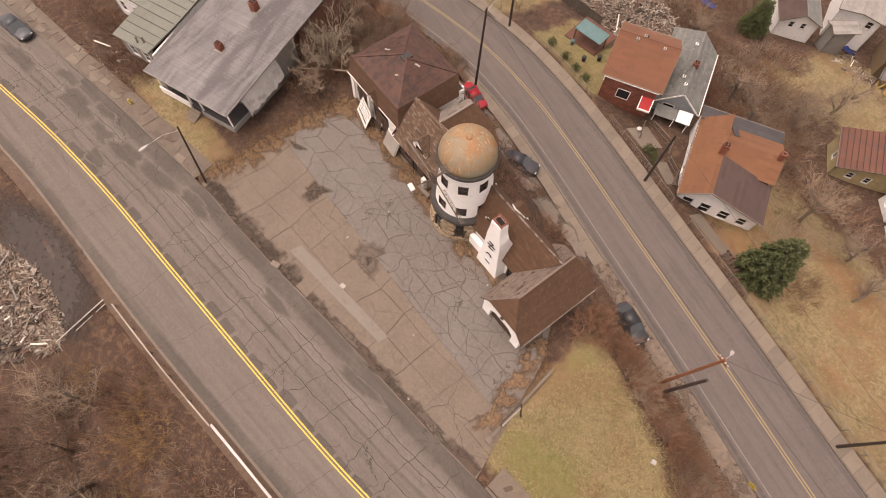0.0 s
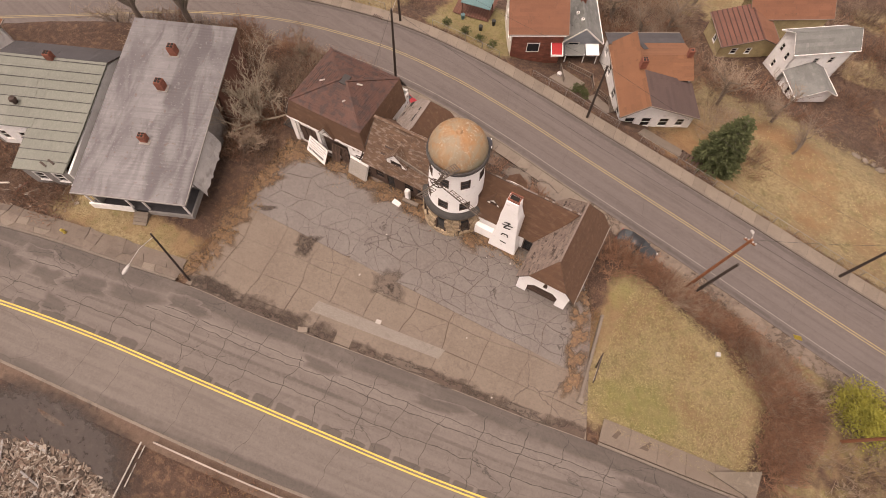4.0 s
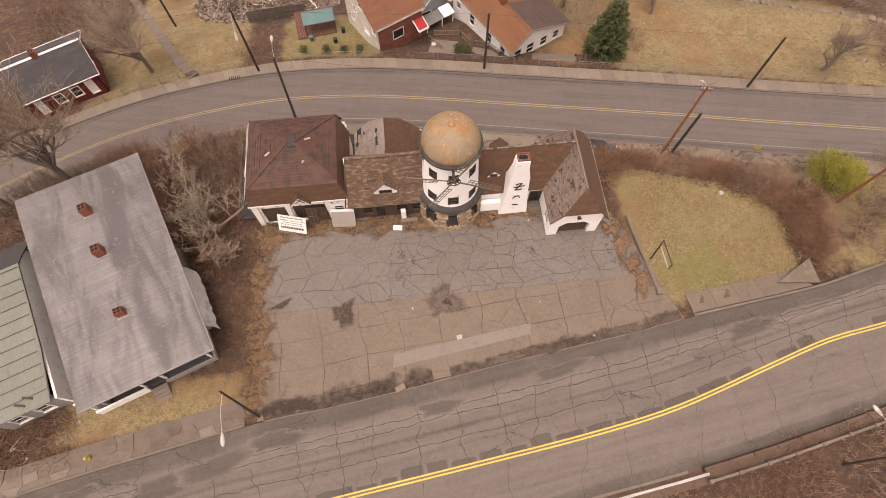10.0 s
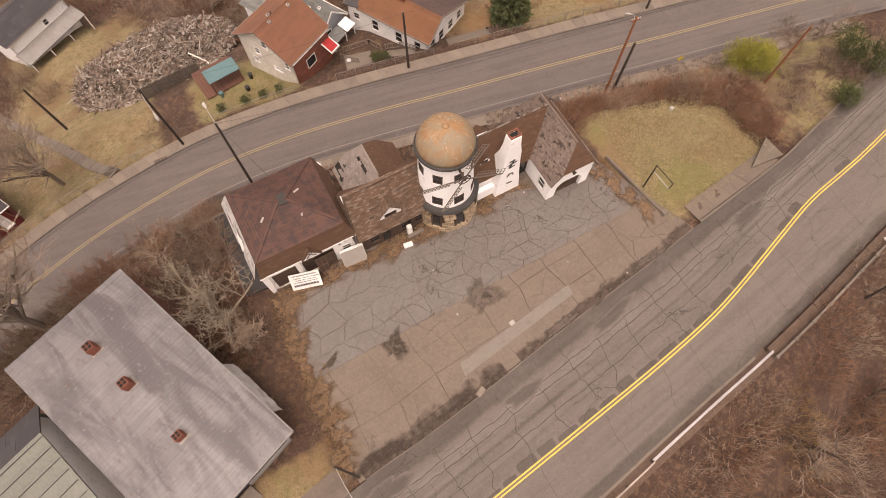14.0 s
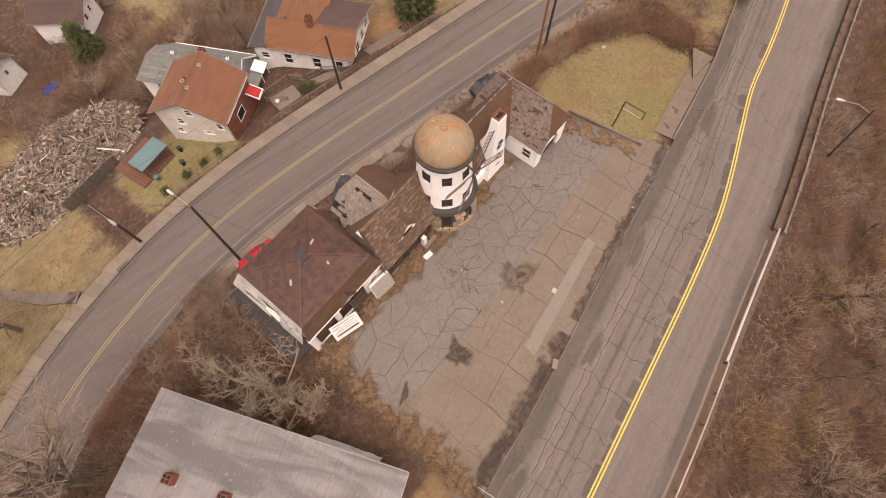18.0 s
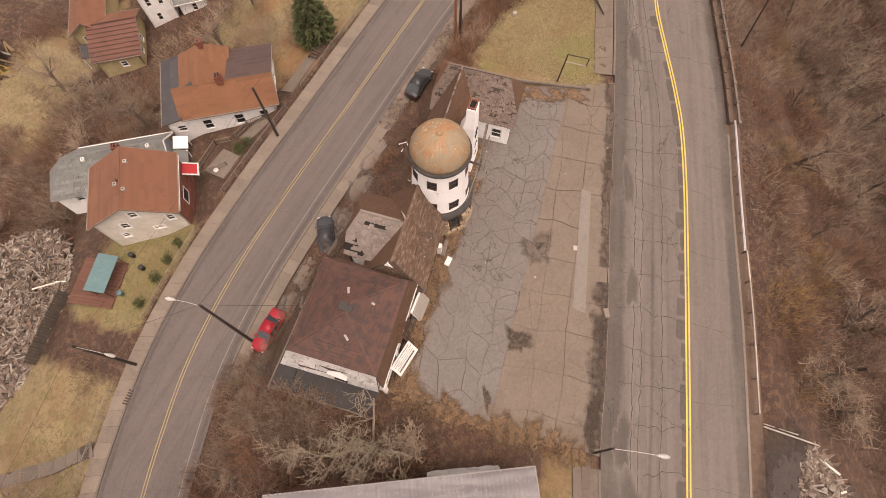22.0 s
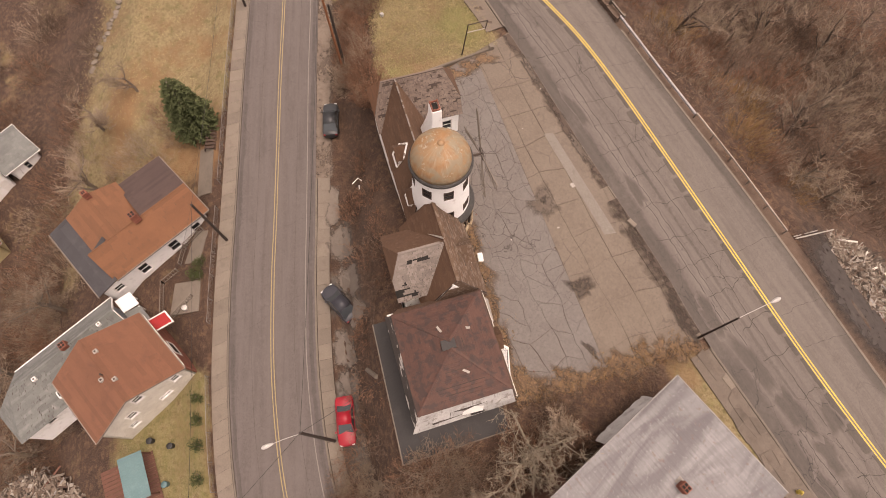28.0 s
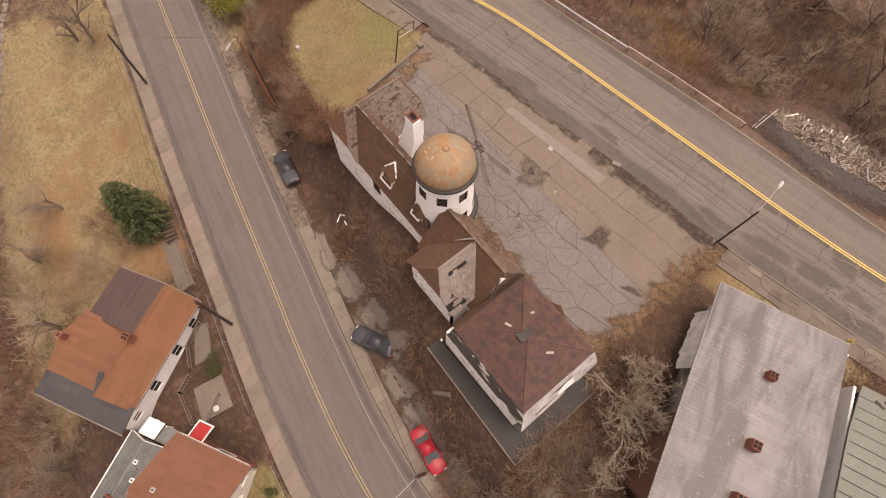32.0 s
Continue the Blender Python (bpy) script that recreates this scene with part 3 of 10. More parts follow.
def window_in(parent, p0, p1, hole, frame_mat=None, name="window", pane_mat=None, bars=1, sill=True, trim=0.07):
    """A framed pane in a hole of a wall."""
    a, b = Vector((p0[0], p0[1], 0)), Vector((p1[0], p1[1], 0))
    t = (b - a).normalized()
    o = Vector((t.y, -t.x, 0))
    s0, s1, z0, z1 = hole

    def at(s, z, d):
        return a + t * s + Vector((0, 0, z)) + o * d
    bm = bmesh.new()
    for sa, sb, za, zb in ((s0 - trim, s0 + 0.05, z0, z1 + trim), (s1 - 0.05, s1 + trim, z0, z1 + trim), (s0 + 0.05, s1 - 0.05, z1 - 0.05, z1 + trim), (s0 + 0.05, s1 - 0.05, z0, z0 + 0.05)):
        hexa(bm, [at(sa, za, 0.03), at(sb, za, 0.03), at(sb, za, -0.1), at(sa, za, -0.1), at(sa, zb, 0.03), at(sb, zb, 0.03), at(sb, zb, -0.1), at(sa, zb, -0.1)])
    for k in range(bars):
        zm = z0 + (z1 - z0) * (k + 1) / (bars + 1)
        hexa(bm, [at(s0 + 0.05, zm - 0.025, -0.02), at(s1 - 0.05, zm - 0.025, -0.02), at(s1 - 0.05, zm - 0.025, -0.08), at(s0 + 0.05, zm - 0.025, -0.08),
                  at(s0 + 0.05, zm + 0.025, -0.02), at(s1 - 0.05, zm + 0.025, -0.02), at(s1 - 0.05, zm + 0.025, -0.08), at(s0 + 0.05, zm + 0.025, -0.08)])
    w = part(name, bm, frame_mat or TRIM, parent)
    bm = bmesh.new()
    hexa(bm, [at(s0 + 0.04, z0 + 0.04, -0.06), at(s1 - 0.04, z0 + 0.04, -0.06), at(s1 - 0.04, z0 + 0.04, -0.075), at(s0 + 0.04, z0 + 0.04, -0.075),
              at(s0 + 0.04, z1 - 0.04, -0.06), at(s1 - 0.04, z1 - 0.04, -0.06), at(s1 - 0.04, z1 - 0.04, -0.075), at(s0 + 0.04, z1 - 0.04, -0.075)])
    part("pane", bm, pane_mat or GLASS, w)
    if sill:
        bm = bmesh.new()
        hexa(bm, [at(s0 - 0.1, z0 - 0.08, 0.1), at(s1 + 0.1, z0 - 0.08, 0.1), at(s1 + 0.1, z0 - 0.08, 0.002), at(s0 - 0.1, z0 - 0.08, 0.002),
                  at(s0 - 0.1, z0 - 0.004, 0.1), at(s1 + 0.1, z0 - 0.004, 0.1), at(s1 + 0.1, z0 - 0.004, 0.002), at(s0 - 0.1, z0 - 0.004, 0.002)])
        part("sill", bm, frame_mat or TRIM, w)
    return w


def drape(left, right, dz, n=None, across=4, thick=0.1, n_per=1.2):
    """A strip between two lines, laid on the land."""
    n = n or max(2, int(max(sum((b - a).length for a, b in zip(q, q[1:])) for q in (left, right)) / n_per))
    left, right = resample(left, n), resample(right, n)
    px = np.array([[l.x + (r.x - l.x) * k / across for k in range(across + 1)] for l, r in zip(left, right)])
    py = np.array([[l.y + (r.y - l.y) * k / across for k in range(across + 1)] for l, r in zip(left, right)])
    pz = land(px, py) + dz
    bm = bmesh.new()
    top = [[bm.verts.new((px[i, k], py[i, k], pz[i, k])) for k in range(across + 1)] for i in range(n)]
    for i in range(n - 1):
        for k in range(across):
            bm.faces.new((top[i][k], top[i + 1][k], top[i + 1][k + 1], top[i][k + 1]))
    for k in (0, across):
        low = [bm.verts.new((px[i, k], py[i, k], pz[i, k] - thick)) for i in range(n)]
        for i in range(n - 1):
            q = (top[i][k], low[i], low[i + 1], top[i + 1][k])
            bm.faces.new(q if k == 0 else q[::-1])
    bmesh.ops.recalc_face_normals(bm, faces=bm.faces)
    if sum(f.normal.z for f in bm.faces) < 0:
        bmesh.ops.reverse_faces(bm, faces=bm.faces)
    return bm


# ---- ground sheet ----
def axis(a, b, step, far):
    mid = list(np.arange(a, b + 0.01, step))
    out, d = [], step
    x = mid[-1]
    while x < far:
        d *= 1.35
        x += d
        out.append(x)
    low, d, x = [], step, mid[0]
    while x > -far:
        d *= 1.35
        x -= d
        low.append(x)
    return np.array(low[::-1] + mid + out)


def band(v, a, b, soft):
    return step01(a - soft, a + soft, v) * (1 - step01(b - soft, b + soft, v))


def make_ground():
    gx, gy = axis(-75, 75, 0.9, 900), axis(-62, 62, 0.9, 900)
    px, py = np.meshgrid(gx, gy)
    z = land(px, py)
    d2, dn, df = signed_distance(px, py, BACK_MID), signed_distance(px, py, FRONT_NEAR), signed_distance(px, py, FRONT_FAR)
    rough = np.array([noise.noise(Vector((x * 0.35, y * 0.35, 3.1))) for x, y in zip(px.ravel(), py.ravel())]).reshape(px.shape)
    fine = np.array([noise.noise(Vector((x * 0.12, y * 0.12, 9.7))) for x, y in zip(px.ravel(), py.ravel())]).reshape(px.shape)
    paved = (np.abs(d2) < 6.3) | ((dn > -1.0) & (df < 1.0)) | ((px > -19) & (px < 18.2) & (py > -20) & (py < -1) & (dn < 0))
    built = (px > -20) & (px < 15) & (py > -6) & (py < 8)
    z = np.where(paved | built, z - 0.22, z + 0.10 * rough + 0.12 * fine)
    lawn = band(px, 17, 33.5, 1.2) * band(py, -13.2, 3, 1.0) * step01(11.3, 13.5, d2 + rough)
    yard = band(px, -36, -19.5, 0.8) * band(py, -20.5, -15.5, 0.7) * 0.75
    far_lawn = band(px, 24, 58, 3) * step01(6.0, 7.0, -d2) * (1 - step01(24, 30, -d2 + 3 * rough))
    west_lawn = band(px, -46, -25, 2) * step01(5.9, 6.6, -d2) * (1 - step01(46, 52, -d2 + 4 * rough)) * 0.9
    mid_yard = band(px, -20, -6, 2) * step01(6.0, 7.0, -d2) * (1 - step01(16, 20, -d2)) * 0.85
    east = band(px, 36, 60, 1.5) * band(py, -12, 5, 1.5) * (0.55 + 0.5 * rough)
    grass = np.clip(east + lawn + yard + far_lawn + west_lawn + mid_yard + (0.3 + 0.6 * step01(42, 47, -d2) * step01(-6, 2, px)) * step01(0.02, 0.3, fine + 0.35 * rough) * step01(8, 12, -d2) + 0.7 * band(px, 12, 34, 4) * band(-d2, 10, 30, 4) + 0.85 * band(px, 3, 21, 3) * band(py, 64, 82, 3) * (0.7 + 0.6 * rough), 0, 1)
    green = np.clip(0.5 * east + 0.5 * yard * step01(-0.1, 0.3, rough) + lawn * (0.26 + 0.5 * step01(-0.1, 0.3, fine + 0.4 * rough)) + 0.6 * mid_yard + 0.4 * west_lawn * step01(0.0, 0.3, rough), 0, 1)
    grit = np.clip(band(px, -21, 6, 2) * band(d2, 6.2, 8.6, 0.5) * step01(-0.25, 0.1, rough) + 0.8 * band(px, -26, -19, 1.5) * step01(0.5, 2.5, df) * (1 - step01(5, 7, df)), 0, 1)
    orange = np.clip(band(px, 13, 37, 4) * step01(6.3, 7.5, -d2) * (1 - step01(20, 30, -d2 + 4 * rough)) * (0.45 + 0.9 * fine + 0.5 * rough), 0, 1)
    ny, nx = px.shape
    verts = np.stack([px, py, z], -1).reshape(-1, 3)
    idx = np.arange(nx * ny).reshape(ny, nx)
    faces = np.stack([idx[:-1, :-1], idx[:-1, 1:], idx[1:, 1:], idx[1:, :-1]], -1).reshape(-1, 4)
    me = bpy.data.meshes.new("ground")
    me.from_pydata(verts.tolist(), [], faces.tolist())
    attr = me.attributes.new("cover", "FLOAT_COLOR", "POINT")
    attr.data.foreach_set("color", np.stack([grass, green, grit, orange], -1).astype(np.float32).ravel())
    me.shade_smooth()
    m, nt, b = nodes_of("earth_leaves_and_grass", 1.0)
    v = coords(nt)
    soil = mixc(nt, noise_fac(nt, v, 0.5, 8, 0.3, 0.7), (0.058, 0.031, 0.021), (0.1, 0.054, 0.035))
    soil = mixc(nt, mathn(nt, "MULTIPLY", noise_fac(nt, v, 1.6, 8, 0.5, 0.66), 0.6), soil, (0.21, 0.125, 0.078))
    soil = mixc(nt, mathn(nt, "MULTIPLY", noise_fac(nt, v, 6.0, 8, 0.52, 0.7), 0.7), soil, (0.05, 0.032, 0.024))
    soil = mixc(nt, mathn(nt, "MULTIPLY", noise_fac(nt, v, 14.0, 6, 0.54, 0.68), 0.6), soil, (0.3, 0.2, 0.125))
    straw = mixc(nt, noise_fac(nt, v, 0.4, 8, 0.3, 0.7), (0.275, 0.205, 0.108), (0.35, 0.268, 0.142))
    straw = mixc(nt, mathn(nt, "MULTIPLY", noise_fac(nt, v, 2.4, 8, 0.45, 0.64), 0.75), straw, (0.17, 0.115, 0.055))
    straw = mixc(nt, mathn(nt, "MULTIPLY", noise_fac(nt, v, 7.0, 6, 0.5, 0.66), 0.65), straw, (0.45, 0.37, 0.21))
    straw = mixc(nt, mathn(nt, "MULTIPLY", noise_fac(nt, v, 0.16, 6, 0.5, 0.64, 0.4), 0.75), straw, (0.25, 0.155, 0.08))
    straw = mixc(nt, mathn(nt, "MULTIPLY", noise_fac(nt, v, 0.9, 8, 0.52, 0.66), 0.5), straw, (0.16, 0.145, 0.055))
    leaf = mixc(nt, noise_fac(nt, v, 2.5, 8, 0.35, 0.7), (0.175, 0.168, 0.055), (0.26, 0.232, 0.085))
    gravel = mixc(nt, noise_fac(nt, v, 2.5, 8, 0.35, 0.7), (0.12, 0.1, 0.085), (0.2, 0.175, 0.15))
    at = nt.nodes.new("ShaderNodeAttribute")
    at.attribute_name = "cover"
    sp = nt.nodes.new("ShaderNodeSeparateColor")
    nt.links.new(at.outputs["Color"], sp.inputs[0])
    wob = noise_fac(nt, v, 1.1, 8, 0.1, 0.9)

    def zone(k, gain=2.2):
        s = mathn(nt, "MULTIPLY", mathn(nt, "SUBTRACT", mathn(nt, "ADD", sp.outputs[k], mathn(nt, "MULTIPLY", wob, 0.7)), 0.6), gain)
        c = nt.nodes.new("ShaderNodeClamp")
        nt.links.new(s, c.inputs[0])
        return c.outputs[0]
    col = mixc(nt, zone(0), soil, straw)
    col = mixc(nt, zone(1, 1.6), col, leaf)
    col = mixc(nt, zone(2), col, gravel)
    rusty = mixc(nt, noise_fac(nt, v, 1.2, 8, 0.35, 0.68), (0.27, 0.145, 0.066), (0.34, 0.205, 0.1))
    rusty = mixc(nt, mathn(nt, "MULTIPLY", noise_fac(nt, v, 6.0, 7, 0.5, 0.68), 0.55), rusty, (0.17, 0.085, 0.042))
    oz = nt.nodes.new("ShaderNodeClamp")
    nt.links.new(mathn(nt, "MULTIPLY", mathn(nt, "SUBTRACT", mathn(nt, "ADD", at.outputs["Alpha"], mathn(nt, "MULTIPLY", wob, 0.7)), 0.6), 2.2), oz.inputs[0])
    col = mixc(nt, mathn(nt, "MULTIPLY", oz.outputs[0], 0.85), col, rusty)
    nt.links.new(col, b.inputs["Base Color"])
    bump(nt, b, noise_fac(nt, v, 5.0, 9, 0.2, 0.8), 0.8, 0.12)
    me.materials.append(m)
    return tagged(new("ground", me), "brown leaf-strewn winter earth with straw-coloured grass patches", "ground", kind="structure")


make_ground()

# ---- roads ----
def cut(line, x0, x1):
    return [p for p in line if x0 <= p.x <= x1]


FRONT_SEAM = [a.lerp(b, 0.93) for a, b in zip(resample(FRONT_NEAR, 160), resample(FRONT_MID, 160))]
setting("road_front_near_lane", drape(FRONT_NEAR, FRONT_SEAM, 0.0, across=6), ASPHALT_OLD, "cracked grey asphalt lanes with sealed seams", "road")
FAR_EDGE = offset(FRONT_FAR, 0.85)
VERGE = surf("road_verge_dirt", (0.125, 0.078, 0.055), (0.185, 0.128, 0.094), (0.075, 0.046, 0.034), 0.9, 9, 0.7, rough=1.0)
setting("verge_far", drape(FAR_EDGE, offset(FRONT_FAR, -0.55), -0.03, across=3), VERGE, "brown dirt and leaf verge beyond the road edge", "ground")
setting("road_front_far_lane", drape(FRONT_SEAM, FAR_EDGE, 0.004, across=6), ASPHALT, "smoother worn brown-grey asphalt lane", "road")
setting("road_back", drape(offset(BACK_MID, 4.4), offset(BACK_MID, -4.5), 0.0, across=8), ASPHALT_BACK, "smooth grey asphalt street with faint seams", "road")


def stripe(name, line, d, w, dz, mat_, label):
    setting(name, drape(offset(line, d + w / 2), offset(line, d - w / 2), dz, across=1, thick=0.003, n_per=0.7), mat_, label, "road marking")


stripe("line_front_yellow_1", cut(FRONT_MID, -90, 90), 0.14, 0.13, 0.014, YELLOW, "bright yellow painted centre line")
stripe("line_front_yellow_2", cut(FRONT_MID, -90, 90), -0.14, 0.13, 0.014, YELLOW, "bright yellow painted centre line")
stripe("line_back_yellow_1", cut(BACK_MID, -80, 90), 0.14, 0.1, 0.01, YELLOW_OLD, "faded yellow centre line")
stripe("line_back_yellow_2", cut(BACK_MID, -80, 90), -0.14, 0.1, 0.01, YELLOW_OLD, "faded yellow centre line")
stripe("line_back_white", cut(BACK_MID, -80, 60), -3.5, 0.1, 0.01, WHITE_LINE, "worn pale edge line")


def blob(cx, cy, ax, ay, turn, dz, seed, n=26, rag=0.22):
    """A ragged-edged flat patch on the land."""
    rnd = random.Random(seed)
    bm = bmesh.new()
    ph = [rnd.uniform(0, math.tau) for _ in range(4)]
    ring = []
    for k in range(n):
        a = k * math.tau / n
        r = 1 + rag * (math.sin(2 * a + ph[0]) * 0.5 + math.sin(3 * a + ph[1]) * 0.4 + math.sin(5 * a + ph[2]) * 0.3 + math.sin(9 * a + ph[3]) * 0.2)
        ex, ey = math.copysign(abs(math.cos(a)) ** 0.7, math.cos(a)) * ax * r, math.copysign(abs(math.sin(a)) ** 0.7, math.sin(a)) * ay * r
        ring.append((cx + ex * math.cos(turn) - ey * math.sin(turn), cy + ex * math.sin(turn) + ey * math.cos(turn)))
    inner = [(cx + (p[0] - cx) * 0.6, cy + (p[1] - cy) * 0.6) for p in ring]
    ring = [(cx + (p[0] - cx) * 1.15, cy + (p[1] - cy) * 1.15) for p in ring]
    pts = ring + inner + [(cx, cy)]
    zs = land(np.array([p[0] for p in pts]), np.array([p[1] for p in pts])) + dz
    lay = bm.verts.layers.float.new("strength")
    vs = [bm.verts.new((p[0], p[1], z)) for p, z in zip(pts, zs)]
    for k, w in enumerate(vs):
        w[lay] = 0.0 if k < n else 1.0
    for k in range(n):
        j = (k + 1) % n
        bm.faces.new((vs[n + k], vs[k], vs[j], vs[n + j]))
        bm.faces.new((vs[2 * n], vs[n + k], vs[n + j]))
    return bm


def soft_strip(line, d0, d1, dz, seed, n_per=0.6, wobble=0.3, fade=(0, 1, 1, 0)):
    """A stain along a line, between two offsets, that fades at the edges named."""
    base = resample(line, int(sum((b - a).length for a, b in zip(line, line[1:])) / n_per))
    bm = bmesh.new()
    lay = bm.verts.layers.float.new("strength")
    rows = []
    for k, f in enumerate((0, 0.3, 0.7, 1)):
        row = [p + Vector((0, wobble * noise.noise(Vector((p.x * 0.5, seed + k * 0.4, 0))))) if fade[k] == 0 else p for p in offset(base, d0 + (d1 - d0) * f)]
        zs = land(np.array([p.x for p in row]), np.array([p.y for p in row])) + dz
        rv = [bm.verts.new((p.x, p.y, z)) for p, z in zip(row, zs)]
        for i, v in enumerate(rv):
            v[lay] = fade[k] * (0.75 + 0.5 * noise.noise(Vector((base[i].x * 0.23, seed, 4))))
        rows.append(rv)
    for a, c in zip(rows, rows[1:]):
        for i in range(len(base) - 1):
            bm.faces.new((a[i], a[i + 1], c[i + 1], c[i]))
    bmesh.ops.recalc_face_normals(bm, faces=bm.faces)
    if sum(f.normal.z for f in bm.faces) < 0:
        bmesh.ops.reverse_faces(bm, faces=bm.faces)
    return bm


def damp_cell(line, a, b, d0, d1, dz, seed):
    """A damp patch along part of a line: sharp on the side at d0, soft on the side at d1 and at both ends."""
    seg = line[a:b]
    bm = bmesh.new()
    lay = bm.verts.layers.float.new("strength")
    n = len(seg)
    rows = []
    for f, w in ((0.0, 1.0), (0.5, 1.0), (0.9, 1.0), (1.06, 0.0)):
        row = [p for p in offset(seg, d0 + (d1 - d0) * f)]
        rv = []
        for k, p in enumerate(row):
            bulge = 1 - 0.12 * abs(2 * k / (n - 1) - 1) ** 5 + 0.12 * noise.noise(Vector((p.x * 0.8, seed, 2))) if f > 0.5 else 1
            q = seg[k].lerp(p, bulge) + Vector((0.04 * noise.noise(Vector((p.x * 2, p.y * 2, seed))), 0.05 * noise.noise(Vector((p.x * 2, p.y * 2, seed + 9)))))
            v = bm.verts.new((q.x, q.y, land_at(q.x, q.y) + dz))
            v[lay] = w if 0 < k < n - 1 else 0.0
            rv.append(v)
        rows.append(rv)
    for r0, r1 in zip(rows, rows[1:]):
        for k in range(n - 1):
            bm.faces.new((r0[k], r0[k + 1], r1[k + 1], r1[k]))
    bmesh.ops.recalc_face_normals(bm, faces=bm.faces)
    if sum(f.normal.z for f in bm.faces) < 0:
        bmesh.ops.reverse_faces(bm, faces=bm.faces)
    return bm


# damp patches that seep along the centre line, and along the far edge of the road
rnd = random.Random(5)
fine_mid = resample(cut(FRONT_MID, -48, 48), 520)
k = 0
while k < 500:
    n = rnd.randint(8, 17)
    p = fine_mid[min(k, 519)]
    if p.x < 22 or rnd.random() < 0.4:
        setting("damp_patch", damp_cell(fine_mid, k, min(k + n, 519) + 1, 0.24, rnd.uniform(0.5, 1.05), 0.008, k), WET, "dark damp patch seeping beside the centre line", "road stain")
    k += n + 1
setting("damp_patch", soft_strip(cut(FAR_EDGE, -40, 70), 0.02, 1.05, 0.008, 3.3, fade=(1, 1, 0.8, 0), wobble=0.22), WET_FAR, "dark damp band along the road edge", "road stain")
setting("damp_gutter_near", soft_strip(cut(FRONT_NEAR, -40, 60), 0.0, -1.7, 0.008, 1.2, fade=(1, 1, 1, 0), wobble=0.5), WET, "dark damp gutter along the kerb", "road stain")
near_a = resample(cut(FRONT_NEAR, -60, 60), 60)
mid_a = resample(cut(FRONT_MID, -60, 60), 60)
wear = [a.lerp(c, 0.36) for a, c in zip(near_a, mid_a)]
setting("wheel_wear_near", soft_strip(wear, 0.7, -0.7, 0.006, 21.0), WORN, "pale worn wheel track on the asphalt", "road stain")
wear2 = [a.lerp(c, 0.56) for a, c in zip(near_a, mid_a)]
setting("oil_track_near", soft_strip(wear2, 0.2, -0.2, 0.007, 25.0, wobble=0.15), DIRTY, "dark oily track between the wheel marks", "road stain")
for k, (x, y, ax, ay) in enumerate([(-36, -26.3, 3.0, 1.0), (-30.5, -25.6, 1.6, 0.8), (-26.6, -24.6, 2.2, 0.9), (-22, -23.2, 2.6, 0.8), (-40, -25.6, 1.6, 0.6), (-46, -29, 2.5, 0.9), (-17, -21.6, 2.0, 0.7), (-28, -27.4, 1.5, 0.6), (-33, -24.2, 1.4, 0.5), (8, -18.2, 2.2, 0.5), (-3, -20.3, 1.8, 0.5), (26, -16.2, 2.6, 0.6)]):
    setting("damp_blotch", blob(x, y, ax, ay, 0.18, 0.017 + 0.004 * (k % 5), 300 + k, rag=0.35), WET, "dark damp blotch on the worn lane", "road stain")


# sealed cracks: wandering dark ribbons
SEAL_BACK = surf("street_crack_filler", (0.1, 0.083, 0.074), (0.12, 0.1, 0.09), None, 1.0, 12)
SEAL = surf("crack_filler", (0.06, 0.05, 0.043), (0.085, 0.07, 0.06), None, 1.0, 12)


def ribbon(pts, w, dz):
    """A thin strip along points, its width a little uneven."""
    bm = bmesh.new()
    zs = land(np.array([p.x for p in pts]), np.array([p.y for p in pts])) + dz
    prev = None
    for i, p in enumerate(pts):
        t = (pts[min(i + 1, len(pts) - 1)] - pts[max(i - 1, 0)]).normalized()
        n = Vector((-t.y, t.x)) * w * (0.5 + 0.5 * abs(noise.noise(Vector((p.x * 1.7, p.y * 1.7, 2.2)))) * 2)
        q = (bm.verts.new((p.x + n.x, p.y + n.y, zs[i])), bm.verts.new((p.x - n.x, p.y - n.y, zs[i])))
        if prev:
            bm.faces.new((prev[0], prev[1], q[1], q[0]))
        prev = q
    bmesh.ops.recalc_face_normals(bm, faces=bm.faces)
    if bm.faces and sum(f.normal.z for f in bm.faces) < 0:
        bmesh.ops.reverse_faces(bm, faces=bm.faces)
    return bm


def wander(a, b, amount, seed, step=0.35):
    n = max(3, int((b - a).length / step))
    t = (b - a).normalized()
    s = Vector((-t.y, t.x))
    return [a.lerp(b, k / n) + s * amount * (noise.noise(Vector((k * 0.22, seed, 0.5))) + 0.6 * noise.noise(Vector((k * 0.7, seed, 7.5)))) for k in range(n + 1)]


rnd = random.Random(31)
near_l, mid_l, far_l = resample(FRONT_NEAR, 260), resample(FRONT_MID, 260), resample(FRONT_FAR, 260)
for f in (0.33, 0.42, 0.68):
    line = [a.lerp(b, f + 0.03 * noise.noise(Vector((i * 0.12, f * 20, 0)))) + Vector((0, 0.12 * noise.noise(Vector((i * 0.9, f * 9, 3))))) for i, (a, b) in enumerate(zip(near_l, mid_l)) if -62 < a.x < 62]
    fine = []
    for a, b in zip(line, line[1:]):
        fine += wander(a, b, 0.1, rnd.uniform(0, 50))[:-1]
    setting("sealed_crack", ribbon(fine, 0.042, 0.012), SEAL, "dark filled crack along the lane", "road crack")
